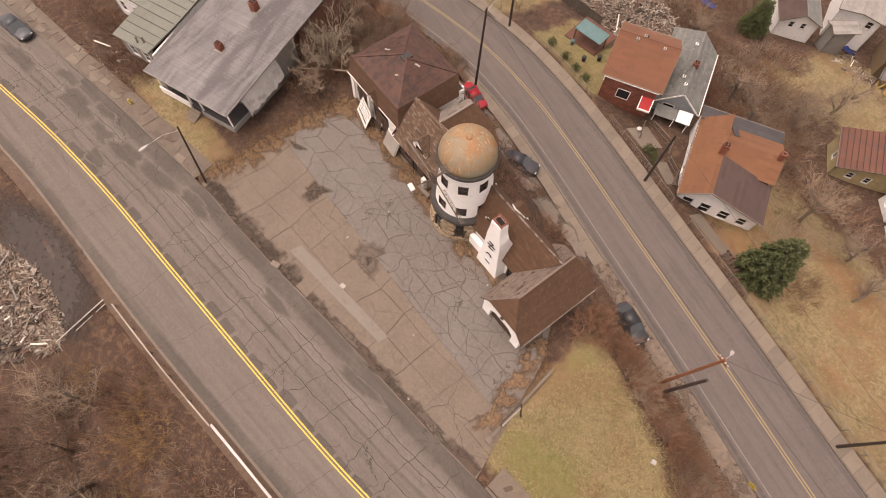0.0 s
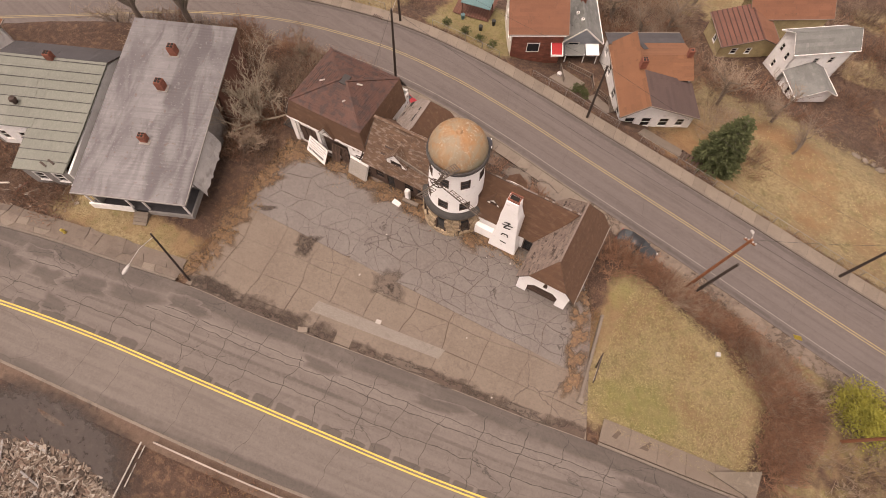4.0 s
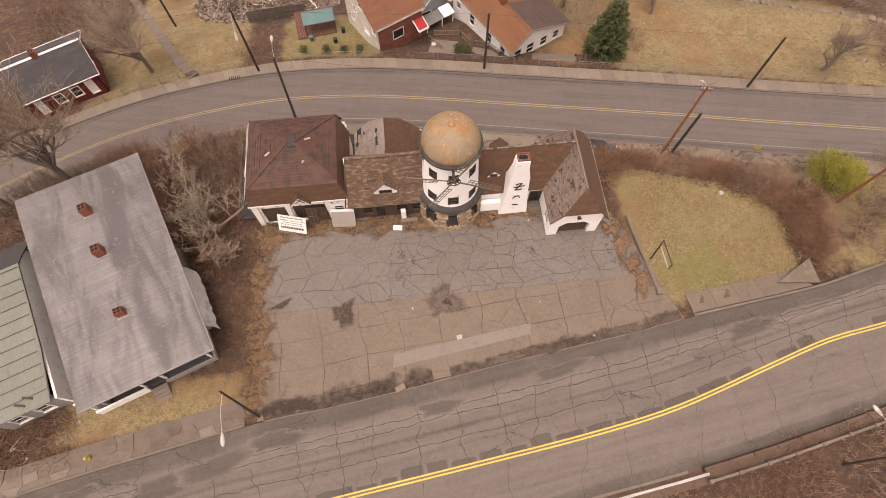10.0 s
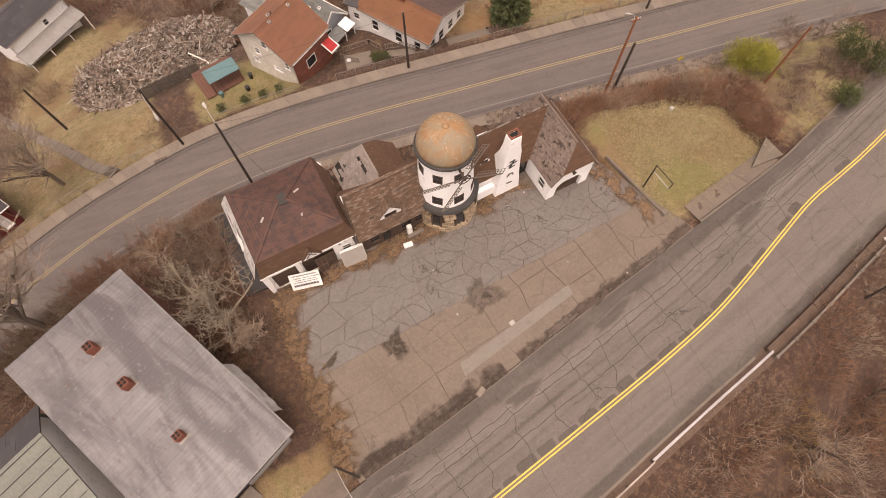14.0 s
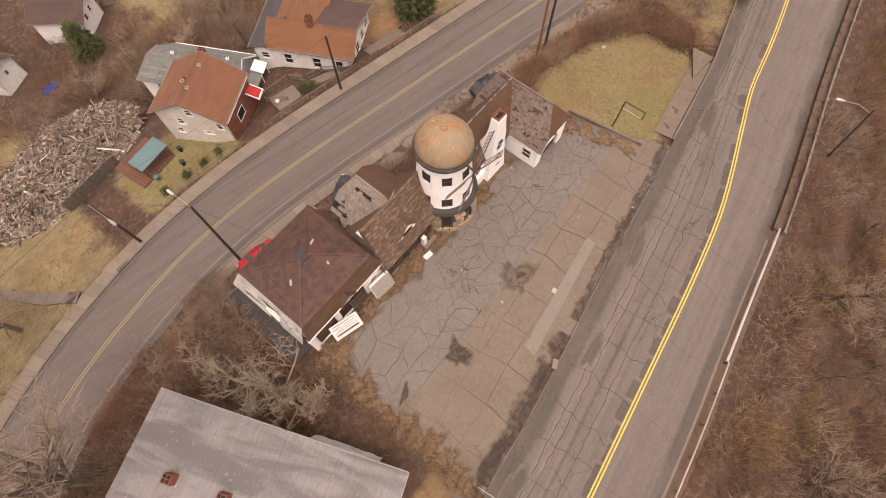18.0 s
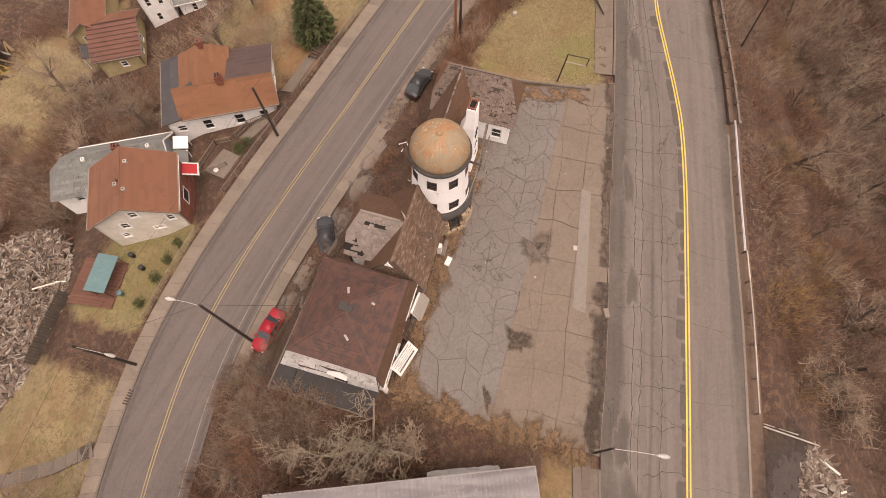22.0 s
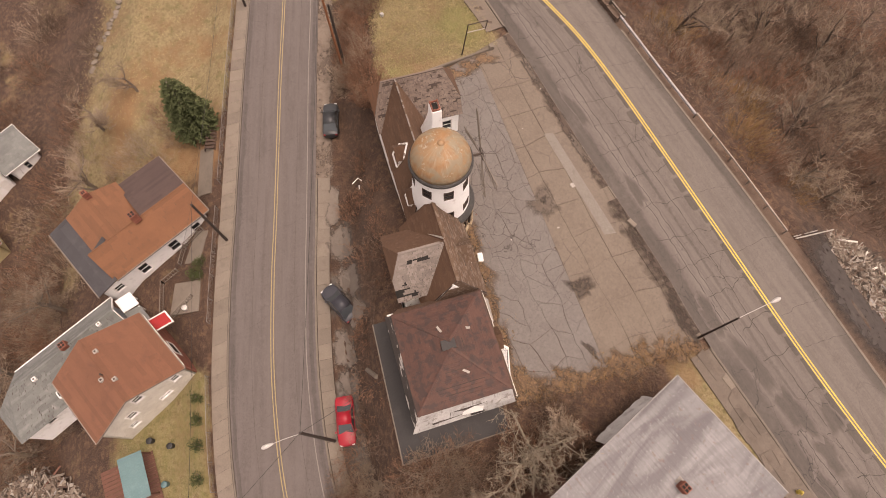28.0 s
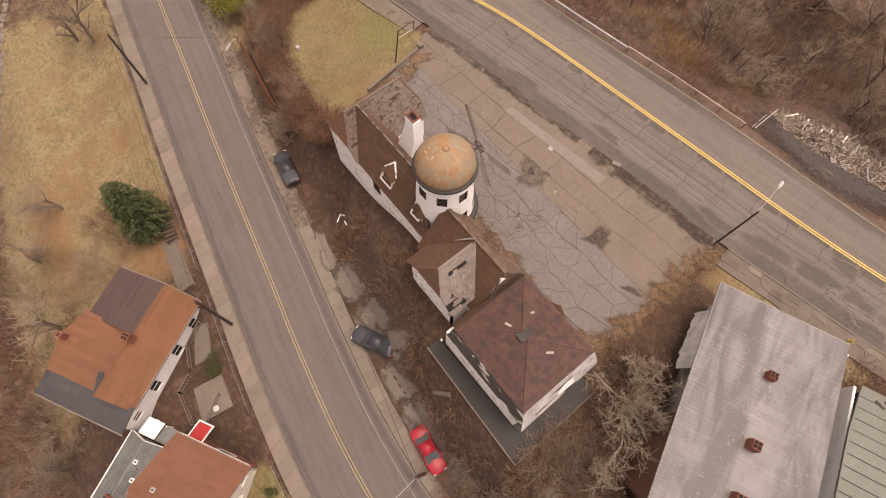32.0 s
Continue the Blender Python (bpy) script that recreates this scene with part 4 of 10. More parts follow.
for i in range(60, 215, 4):
    a, m_, b = near_l[i], mid_l[i], far_l[i]
    if not -45 < a.x < 45:
        continue
    d = (m_ - a).normalized()
    k = rnd.random()
    p, q = (a + d * 1.0, m_) if k < 0.55 else ((a + d * rnd.uniform(2, 4), m_) if k < 0.8 else (a + d * 0.5, a + d * rnd.uniform(3, 5)))
    sh = Vector((rnd.uniform(-0.8, 0.8), 0))
    setting("sealed_crack", ribbon(wander(p, q + sh, 0.45, i), 0.035, 0.013), SEAL, "dark filled crack across the lane", "road crack")
    if rnd.random() < 0.5:
        setting("sealed_crack", ribbon(wander(m_ + d * 0.4, b - d * 0.3 + sh, 0.35, i + 0.5), 0.02, 0.013), SEAL, "dark filled crack across the lane", "road crack")
back_l, back_r = resample(offset(BACK_MID, 4.3), 150), resample(offset(BACK_MID, -4.4), 150)
for i in range(20, 130, 7):
    setting("sealed_crack", ribbon(wander(back_l[i], back_r[i + rnd.choice((-1, 0, 1))], 0.3, i + 90), 0.014, 0.008), SEAL_BACK, "faint dark crack across the street", "road crack")
for d in (-2.3, 2.1):
    line = [p for p in offset(BACK_MID, d) if -60 < p.x < 62]
    setting("sealed_crack", ribbon(line, 0.02, 0.008), SEAL_BACK, "faint lengthwise seam in the street", "road crack")
for d in (-4.05, 4.05):
    setting("street_gutter", soft_strip(cut(BACK_MID, -62, 66), d + 0.3, d - 0.3, 0.008, d * 3), DIRTY_BACK, "darker dirt along the street gutter", "road stain")
# ---- parking lot ----
LOT = [(-18.4, -1.2), (-18.6, -20.0), (3, -17.15), (20.2, -14.75), (16.4, -4.4), (14.2, -1.2)]


bm = bmesh.new()
bm.faces.new([bm.verts.new((x, y, 0.0)) for x, y in reversed(LOT)])
bmesh.ops.recalc_face_normals(bm, faces=bm.faces)
ext = bmesh.ops.extrude_face_region(bm, geom=bm.faces[:])
bmesh.ops.translate(bm, verts=[v for v in ext["geom"] if isinstance(v, bmesh.types.BMVert)], vec=(0, 0, -0.4))
bmesh.ops.recalc_face_normals(bm, faces=bm.faces)
lot_base = setting("parking_lot", bm, JOINT, "cracked parking lot of grey asphalt and brown concrete slabs", "parking lot")
WORLD_OF[lot_base.name] = Matrix()
MID_LINE = -10.4


def lot_piece(pts, mat_, name, top, rnd):
    """One slab, its corners drawn in a little and chamfered."""
    c = Vector((sum(p[0] for p in pts) / len(pts), sum(p[1] for p in pts) / len(pts)))
    bm = bmesh.new()
    tilt = Vector((rnd.uniform(-1, 1), rnd.uniform(-1, 1))) * 0.004
    gap = rnd.choice((0.004, 0.008, 0.015, 0.025, 0.04))
    rings = []
    for g, z in ((0.0, -0.05), (0.0, top - 0.012), (0.014, top)):
        ring = []
        for p in pts:
            d = c - Vector(p)
            q = Vector(p) + d.normalized() * (gap + g)
            ring.append(bm.verts.new((q.x, q.y, z + (tilt.dot(q - c) if z > 0 else 0))))
        rings.append(ring)
    n = len(pts)
    for a, b in zip(rings, rings[1:]):
        for k in range(n):
            bm.faces.new((a[k], a[(k + 1) % n], b[(k + 1) % n], b[k]))
    bm.faces.new(rings[-1])
    bmesh.ops.recalc_face_normals(bm, faces=bm.faces)
    return part(name, bm, mat_, lot_base)


def ragged(a, b, rnd, amount):
    """Points between a and b that wander a little off the straight line."""
    a, b = Vector(a), Vector(b)
    t = b - a
    nrm = Vector((-t.y, t.x)).normalized()
    return [a + t * k / 3 + nrm * rnd.uniform(-amount, amount) for k in (1, 2)]


def clip(ring, a, b):
    """The part of a ring to the left of the line a-b."""
    d = b - a
    out = []
    for p, q in zip(ring, ring[1:] + ring[:1]):
        sp, sq = d.x * (p.y - a.y) - d.y * (p.x - a.x), d.x * (q.y - a.y) - d.y * (q.x - a.x)
        if sp >= 0:
            out.append(p)
        if sp * sq < 0:
            out.append(p.lerp(q, sp / (sp - sq)))
    return out


def lot_grid(x0, x1, y0, y1, sx, sy, jitter, turn, mat_, name, seed, wander, edge0):
    rnd = random.Random(seed)
    nx, ny = int((x1 - x0) / sx) + 1, int((y1 - y0) / sy) + 1
    cx, cy = (x0 + x1) / 2, (y0 + y1) / 2
    pt = {}
    for i in range(nx + 1):
        for j in range(ny + 1):
            ex, ey = x0 + i * sx + rnd.uniform(-jitter, jitter) * sx - cx, y0 + j * sy + rnd.uniform(-jitter, jitter) * sy - cy
            if jitter > 0.1:
                ex += 0.5 * sx * (j % 2)
            pt[i, j] = Vector((cx + ex * math.cos(turn) - ey * math.sin(turn), cy + ex * math.sin(turn) + ey * math.cos(turn)))
    edge = {}

    def side(a, b):
        if (a, b) not in edge:
            mid = ragged(pt[a], pt[b], rnd, wander)
            edge[a, b], edge[b, a] = mid, mid[::-1]
        return [pt[a]] + edge[a, b]
    for i in range(nx):
        for j in range(ny):
            q = [(i, j), (i + 1, j), (i + 1, j + 1), (i, j + 1)]
            ring = [p for a, b in zip(q, q[1:] + q[:1]) for p in side(a, b)]
            for a, b in zip(LOT, LOT[1:] + LOT[:1]):
                ring = clip(ring, Vector(a), Vector(b))
            ring = clip(ring, Vector(edge0[0]), Vector(edge0[1]))
            if len(ring) < 3:
                continue
            area = abs(sum(a.x * b.y - b.x * a.y for a, b in zip(ring, ring[1:] + ring[:1]))) / 2
            if area < 0.15:
                continue
            yield ring, rnd


for ring, rnd in lot_grid(-20, 20, MID_LINE - 1.5, -0.9, 2.5, 1.9, 0.2, 0.05, LOT_GREY, "asphalt_piece", 11, 0.16, ((-30, MID_LINE - 0.2), (30, MID_LINE + 0.5))):
    lot_piece(ring, LOT_GREY, "asphalt_piece", 0.045, rnd)
for ring, rnd in lot_grid(-20.3, 21.5, -22.5, MID_LINE + 3, 3.7, 2.7, 0.09, 0.085, LOT_BROWN, "concrete_slab", 12, 0.09, ((30, MID_LINE + 0.5), (-30, MID_LINE - 0.2))):
    lot_piece(ring, LOT_BROWN, "concrete_slab", 0.05, rnd)
bm = bmesh.new()
plate(bm, [(-6.7, -16.55, 0.062), (5.9, -14.75, 0.062), (6.05, -13.75, 0.062), (-6.55, -15.35, 0.062)], 0.05)
part("concrete_strip", bm, LOT_STRIP, lot_base)

# ---- the windmill ----
TC = (0.0, -0.57)
mill = thing("windmill_tower", (TC[0], TC[1], 0), "white stucco windmill tower with a rusted orange dome and stone base", "windmill")
R0, R1, Z0, Z1 = 2.72, 2.3, 2.9, 10.35


def ring_wall(holes, z0, z1, n=72, thick=0.25):
    """The tapering round wall with window holes (angle, width, z0, z1)."""
    bm = bmesh.new()
    zs = sorted({z0, z1} | {z for h in holes for z in h[2:]})
    angs = sorted({round(k * 360 / n, 3) for k in range(n)} | {round((h[0] + s * h[1] / 2) % 360, 3) for h in holes for s in (-1, 1)})
    angs.append(angs[0] + 360)

    def rad(z):
        return R0 + (R1 - R0) * (z - Z0) / (Z1 - Z0)

    def pt(a, z, d):
        return (TC[0] + (rad(z) - d) * math.cos(radians(a)), TC[1] + (rad(z) - d) * math.sin(radians(a)), z)
    for a0, a1 in zip(angs, angs[1:]):
        am = (a0 + a1) / 2
        for za, zb in zip(zs, zs[1:]):
            zm = (za + zb) / 2
            if any(abs((am - h[0] + 180) % 360 - 180) < h[1] / 2 and h[2] < zm < h[3] for h in holes):
                continue
            hexa(bm, [pt(a0, za, 0), pt(a1, za, 0), pt(a1, za, thick), pt(a0, za, thick), pt(a0, zb, 0), pt(a1, zb, 0), pt(a1, zb, thick), pt(a0, zb, thick)])
    bmesh.ops.remove_doubles(bm, verts=bm.verts, dist=0.0005)
    return bm


mill_holes = []
for k in range(8):
    mill_holes.append((-90 + 45 * k, 20, 7.85, 9.1))
for k in range(8):
    if k not in (3, 4, 5):
        mill_holes.append((-90 + 45 * k, 21, 4.4, 5.65))
part("wall", ring_wall(mill_holes, Z0, Z1), WHITE, mill, "white stucco round wall with grey stains")
for a, w, z0, z1 in mill_holes:
    rr = R0 + (R1 - R0) * ((z0 + z1) / 2 - Z0) / (Z1 - Z0)
    half = rr * math.sin(radians(w / 2))
    c = Vector((TC[0] + rr * math.cos(radians(a)) * math.cos(radians(w / 2)), TC[1] + rr * math.sin(radians(a)) * math.cos(radians(w / 2)), 0))
    t = Vector((-math.sin(radians(a)), math.cos(radians(a)), 0))
    window_in(mill, c - t * half, c + t * half, (0.0, 2 * half, z0, z1), frame_mat=DARK_WOOD, bars=1, sill=False, trim=0.02)
bm = bmesh.new()
lathe(bm, (*TC, 0), [(2.3, 10.3), (2.62, 10.32), (2.68, 10.42), (2.66, 10.62), (2.55, 10.72), (2.4, 10.74)], 64)
part("dome_rim", bm, BLACK_TRIM, mill, "black tarred ring under the dome", smooth_shade=False)
bm = bmesh.new()
prof = [(2.5 * math.cos(a), 10.7 + 2.25 * math.sin(a)) for a in [radians(q) for q in (0, 8, 16, 24, 32, 40, 48, 56, 64, 72, 79, 85)]]
lathe(bm, (*TC, 0), prof, 64)
part("dome", bm, DOME, mill, "rusted orange sheet-metal dome", smooth_shade=True)
for k in range(16):
    bm = bmesh.new()
    a = k * math.tau / 16
    for (r0, z0), (r1, z1) in zip(prof[:-1], prof[1:]):
        p, q = (TC[0] + (r0 + 0.004) * math.cos(a), TC[1] + (r0 + 0.004) * math.sin(a), z0), (TC[0] + (r1 + 0.004) * math.cos(a), TC[1] + (r1 + 0.004) * math.sin(a), z1)
        bar(bm, p, q, 0.03, 0.02, (math.cos(a), math.sin(a), 0.3))
    part("dome_seam", bm, DOME, mill)
bm = bmesh.new()
lathe(bm, (*TC, 12.9), [(0.3, 0.0), (0.3, 0.06), (0.2, 0.14), (0.08, 0.2)], 16)
part("finial", bm, DOME, mill, "small rusted cap", smooth_shade=True)
bm = bmesh.new()
lathe(bm, (*TC, 0), [(2.3, 4.05), (2.72, 4.02), (3.02, 3.86), (3.16, 3.66), (3.15, 3.5), (3.0, 3.4), (2.5, 3.36)], 64)
part("skirt", bm, BLACK_TRIM, mill, "black rounded roof skirt round the base")
# stone base: coarse pieces in front of a mortar core with doorways
bm = bmesh.new()
lathe(bm, (*TC, 0), [(2.9, -0.3), (2.72, 3.4)], 48)
core = part("stone_base", bm, MORTAR, mill, "tan rubble stone base")
rnd = random.Random(21)
z = 0.0
row = 0
while z < 3.1:
    h = rnd.uniform(0.26, 0.4)
    a = rnd.uniform(0, 20)
    end = a + 360
    while a < end - 3:
        w = rnd.uniform(7, 15)
        am = (a + w / 2) % 360
        door = any(abs((am - d + 180) % 360 - 180) < 11 for d in (270, 225, 315)) and 0.4 < z
        if 150 < am < 390 and not door:
            bm = bmesh.new()
            d = rnd.uniform(0.16, 0.3) + 0.05 * (3.2 - z)
            zt = min(z + h, 3.24)
            pts = []
            for zz, g in ((z + 0.03, 0), (zt - 0.03, 0)):
                for aa, rr in ((a + 0.7, 2.75), (a + w - 0.7, 2.75), (a + w - 0.9, 2.8 + d), (a + 0.9, 2.8 + d)):
                    pts.append((TC[0] + rr * math.cos(radians(aa)), TC[1] + rr * math.sin(radians(aa)), zz + rnd.uniform(-0.02, 0.02)))
            hexa(bm, [pts[i] for i in (3, 2, 1, 0, 7, 6, 5, 4)])
            part("stone", bm, STONE, core)
        a += w
    z += h
for d in (225, 270, 315):
    bm = bmesh.new()
    t = Vector((-math.sin(radians(d)), math.cos(radians(d)), 0))
    o = Vector((math.cos(radians(d)), math.sin(radians(d)), 0))
    c = Vector((*TC, 0))
    for s in (-0.45, 0.45):
        hexa(bm, [c + o * q + t * (s + e) + Vector((0, 0, zz)) for zz in (0.6 if d != 270 else 0.0, 2.5) for q, e in ((2.7, -0.07), (3.02, -0.07), (3.02, 0.07), (2.7, 0.07))])
    part("opening_frame", bm, DARK_WOOD, mill, "dark wooden opening frame")
    bm = bmesh.new()
    hexa(bm, [c + o * q + t * s + Vector((0, 0, zz)) for zz in (0.6 if d != 270 else 0.0, 2.45) for q, s in ((2.55, -0.38), (2.93, -0.38), (2.93, 0.38), (2.55, 0.38))])
    part("dark_pane", bm, GLASS, mill)
# sails
SAIL = surf("weathered_sail_lath", (0.26, 0.215, 0.175), (0.2, 0.16, 0.13), (0.12, 0.085, 0.065), 2, 12, 0.5)
HUB = Vector((-0.13, -4.0, 10.0))
sails = thing("windmill_sails", HUB, "rusty broken lattice windmill sails on an iron hub", "windmill sails")
bm = bmesh.new()
tube(bm, (0, -1.9, 10.0), HUB + Vector((0, -0.15, 0)), 0.12, 0.1, 10)
part("shaft", bm, IRON, sails)
bm = bmesh.new()
for k in range(20):
    a0, a1 = k * math.tau / 20, (k + 1) * math.tau / 20
    bar(bm, HUB + Vector((0.55 * math.cos(a0), -0.06, 0.55 * math.sin(a0))), HUB + Vector((0.55 * math.cos(a1), -0.06, 0.55 * math.sin(a1))), 0.06)
for a in (0.4, 1.97, 3.54, 5.11):
    bar(bm, HUB, HUB + Vector((0.55 * math.cos(a), -0.06, 0.55 * math.sin(a))), 0.06)
part("hub_ring", bm, IRON, sails, "iron ring hub")
for ang, length, cells in ((162, 3.95, 9), (-30, 4.5, 9), (242, 4.4, 8), (61, 4.1, 9)):
    a = radians(ang)
    u = Vector((math.cos(a), 0, math.sin(a)))
    w = Vector((-math.sin(a), 0.15, math.cos(a))).normalized()
    bm = bmesh.new()
    bar(bm, HUB, HUB + u * length, 0.085, 0.085, (0, 1, 0))
    stock = part("sail_stock", bm, SAIL, sails, "grey weathered sail arm")
    for off in (0.0, 0.26, 0.52):
        bm = bmesh.new()
        bar(bm, HUB + u * 1.25 + w * (off + 0.05), HUB + u * length + w * (off + 0.05), 0.035, 0.035, (0, 1, 0))
        part("sail_rail", bm, SAIL, stock)
    for k in range(cells):
        s = 1.3 + (length - 1.35) * k / (cells - 1)
        bm = bmesh.new()
        bar(bm, HUB + u * s, HUB + u * s + w * 0.57, 0.045, 0.045, (0, 1, 0))
        part("sail_slat", bm, SAIL, stock)


# ---- roofs laid in shingle courses ----
def shingle_slope(parent, corners, mat_, name="roof", course=0.34, thick=0.1, missing=(), under=None, seed=1, label="", tab=0.9, scatter=0.0):
    """A roof slope: a deck and overlapping courses of tabs. corners: eave left, eave right, ridge right, ridge left."""
    e0, e1, r1, r0 = [Vector(c) for c in corners]
    bm = bmesh.new()
    plate(bm, [e0, e1, r1, r0] if (r1 - r0).length > 0.02 else [e0, e1, r1], thick)
    deck = part(name, bm, under or ROOF_UNDER, parent, label)
    n = (e1 - e0).cross(r0 - e0).normalized()
    if n.z < 0:
        n = -n
    rows = max(2, int(((r0 + r1) / 2 - (e0 + e1) / 2).length / course))
    rnd = random.Random(seed)
    for k in range(rows):
        f0, f1 = k / rows, min(1.0, (k + 1.25) / rows)
        a0, a1, b0, b1 = e0.lerp(r0, f0), e1.lerp(r1, f0), e0.lerp(r0, f1), e1.lerp(r1, f1)
        width = (a1 - a0).length
        cols = max(1, int(width / (tab * rnd.uniform(2.2, 3.4))))
        bm = bmesh.new()
        cuts_ = [0.0] + sorted(rnd.uniform(0.03, 0.97) for _ in range(cols * 2)) + [1.0]
        single = len(cuts_) <= 10
        for c0, c1 in zip(cuts_, cuts_[1:]):
            if c1 - c0 < 0.004:
                continue
            mid = (k / rows, (c0 + c1) / 2)
            if any(abs(mid[0] - mr) < hr and abs(mid[1] - mc) < hc for mr, hr, mc, hc in missing) and rnd.random() < 0.85:
                continue
            if scatter and rnd.random() < scatter:
                continue
            lift = rnd.uniform(0.018, 0.032)
            drop = (e0 - r0).normalized() * rnd.uniform(-0.02, 0.03)
            p0, p1, q0, q1 = a0.lerp(a1, c0) + drop, a0.lerp(a1, c1 - 0.002) + drop, b0.lerp(b1, c0), b0.lerp(b1, c1 - 0.002)
            hexa(bm, [p0 + n * 0.002, p1 + n * 0.002, q1 + n * 0.001, q0 + n * 0.001, p0 + n * lift, p1 + n * lift, q1 + n * 0.006, q0 + n * 0.006])
            if single:
                part("shingle", bm, mat_, deck)
                bm = bmesh.new()
        if len(bm.verts):
            tagged(part("shingle_course", bm, mat_, deck), kind="stuff")
        else:
            bm.free()
    return deck


def ridge_cap(parent, a, b, mat_, w=0.3):
    bm = bmesh.new()
    bar(bm, Vector(a) + Vector((0, 0, 0.03)), Vector(b) + Vector((0, 0, 0.03)), w, 0.05)
    part("ridge_cap", bm, mat_, parent)


# ---- middle wing, west of the tower ----
midw = thing("middle_wing", (-6, 0, 0), "low wing with a patchy brown shingled roof and a small dormer", "building wing")
RY, RZ, EZ = 0.7, 7.5, 3.15
FE, BE = -1.95, 3.9
XL, XR = -9.75, -1.6
shingle_slope(midw, [(XL, FE, EZ), (XR, FE, EZ), (XR, RY, RZ), (XL + 0.5, RY, RZ)], SHINGLE_MIX, seed=3, label="patchy brown and grey shingles", tab=0.34, course=0.28, scatter=0.012)
shingle_slope(midw, [(XR, BE, EZ), (XL, BE, EZ), (XL + 0.5, RY, RZ), (XR, RY, RZ)], SHINGLE_BROWN, seed=4)
shingle_slope(midw, [(XL - 0.25, BE - 0.4, EZ + 0.6), (XL - 0.25, FE, EZ + 0.1), (XL + 0.48, RY, RZ - 0.02), (XL + 0.48, RY + 0.03, RZ - 0.02)], SHINGLE_MIX, name="hip_end", seed=5)
ridge_cap(midw, (XL + 0.4, RY, RZ), (XR, RY, RZ), SHINGLE_MIX)
mid_front = ((-9.5, -1.45), (-2.2, -1.45))
mh = [(0.9, 1.9, 0.9, 2.1), (2.2, 3.1, 0.0, 2.05), (4.2, 5.3, 0.9, 2.1), (5.7, 6.8, 0.9, 2.1)]
part("front_wall", wall_mesh(*mid_front, -0.2, [(0, EZ + 0.1), (7.3, EZ + 0.1)], mh), DARK_WOOD, midw, "dark weathered front wall under the eave")
for h in mh:
    window_in(midw, *mid_front, h, bars=1 if h[2] > 0.3 else 0, name="window" if h[2] > 0.3 else "doorway", frame_mat=DARK_WOOD)
part("gable_wall", wall_mesh((-9.5, 3.6), (-9.5, -1.45), -0.2, [(0, EZ), (2.5, 7.0), (5.05, EZ)]), WHITE_WORN, midw)
part("rear_wall", wall_mesh((-1.6, 3.6), (-9.5, 3.6), -4.5, [(0, EZ), (7.9, EZ)]), WHITE_WORN, midw)
bm = bmesh.new()
box(bm, -4.9, -4.45, -2.1, -1.7, -0.1, 1.7)
part("post", bm, TRIM, midw, "white painted post")
# dormer
def dormer(parent, x, yf, zb, w, h, back, face, mat_, wall_m, s, seed):
    """A gabled dormer whose front stands at yf and looks towards -y (s=1) or +y (s=-1)."""
    p0, p1 = ((x - w / 2, yf), (x + w / 2, yf)) if s > 0 else ((x + w / 2, yf), (x - w / 2, yf))
    hole = (0.22 * w, 0.78 * w, zb + 0.2 * h, zb + 0.85 * h)
    part("dormer_front", wall_mesh(p0, p1, zb, [(0, zb + h), (w / 2, zb + h + 0.55 * w), (w, zb + h)], [hole], 0.12), wall_m, parent)
    window_in(parent, p0, p1, hole, frame_mat=DARK_WOOD, bars=0, sill=False, trim=0.02)
    yb, ye = yf + s * back, yf - s * 0.2
    for q in (-1, 1):
        c = [(x + q * (w / 2 + 0.15), ye, zb + h - 0.1), (x + q * (w / 2 + 0.15), yb, zb + h - 0.1), (x, yb, zb + h + 0.62 * w), (x, ye, zb + h + 0.62 * w)]
        shingle_slope(parent, c if q * s > 0 else [c[1], c[0], c[3], c[2]], mat_, name="dormer_roof", seed=seed + q, thick=0.05)
        bm = bmesh.new()
        xx = x + q * w / 2
        hexa(bm, [(xx - 0.05, yf + s * 0.02, zb - 0.1), (xx + 0.05, yf + s * 0.02, zb - 0.1), (xx + 0.05, yb, zb + h - 0.15), (xx - 0.05, yb, zb + h - 0.15),
                  (xx - 0.05, yf + s * 0.02, zb + h - 0.02), (xx + 0.05, yf + s * 0.02, zb + h - 0.02), (xx + 0.05, yb, zb + h - 0.02), (xx - 0.05, yb, zb + h - 0.02)])
        part("dormer_cheek", bm, wall_m, parent)


bm = bmesh.new()
bar(bm, (-1.75, 3.25, 3.5), (-5.5, 0.78, 7.56), 0.16, 0.06)
part("valley_flashing", bm, GUTTER_PALE, midw, "pale metal flashing down the roof valley")
dormer(midw, -6.05, -1.3, 4.15, 2.05, 0.85, 1.75, None, SHINGLE_MIX, TRIM, 1, 6)

# rear gable of the middle wing
rearw = thing("rear_wing", (-5.6, 3, 0), "rear wing with torn grey shingles and a clipped gable", "building wing")
QX, QZ, QE = -5.73, 7.45, 4.1
RB = 5.75
QM, QW, QQ = 5.75, -7.26, -4.04
holes_ = ((0.3, 0.2, 0.1, 0.08), (0.2, 0.16, 0.3, 0.05), (0.7, 0.1, 0.2, 0.04))
# both grey decks are coloured near-black for the shade behind the torn gaps
shingle_slope(rearw, [(-8.75, RB, QE), (-8.75, 0.6, QE), (QW, 0.75, QM), (QW, RB, QM)], SHINGLE_GREY, seed=8, label="grey shingles with torn holes over a deck painted dark as shade", missing=holes_, under=SHADE_BLACK, tab=0.16, course=0.2)
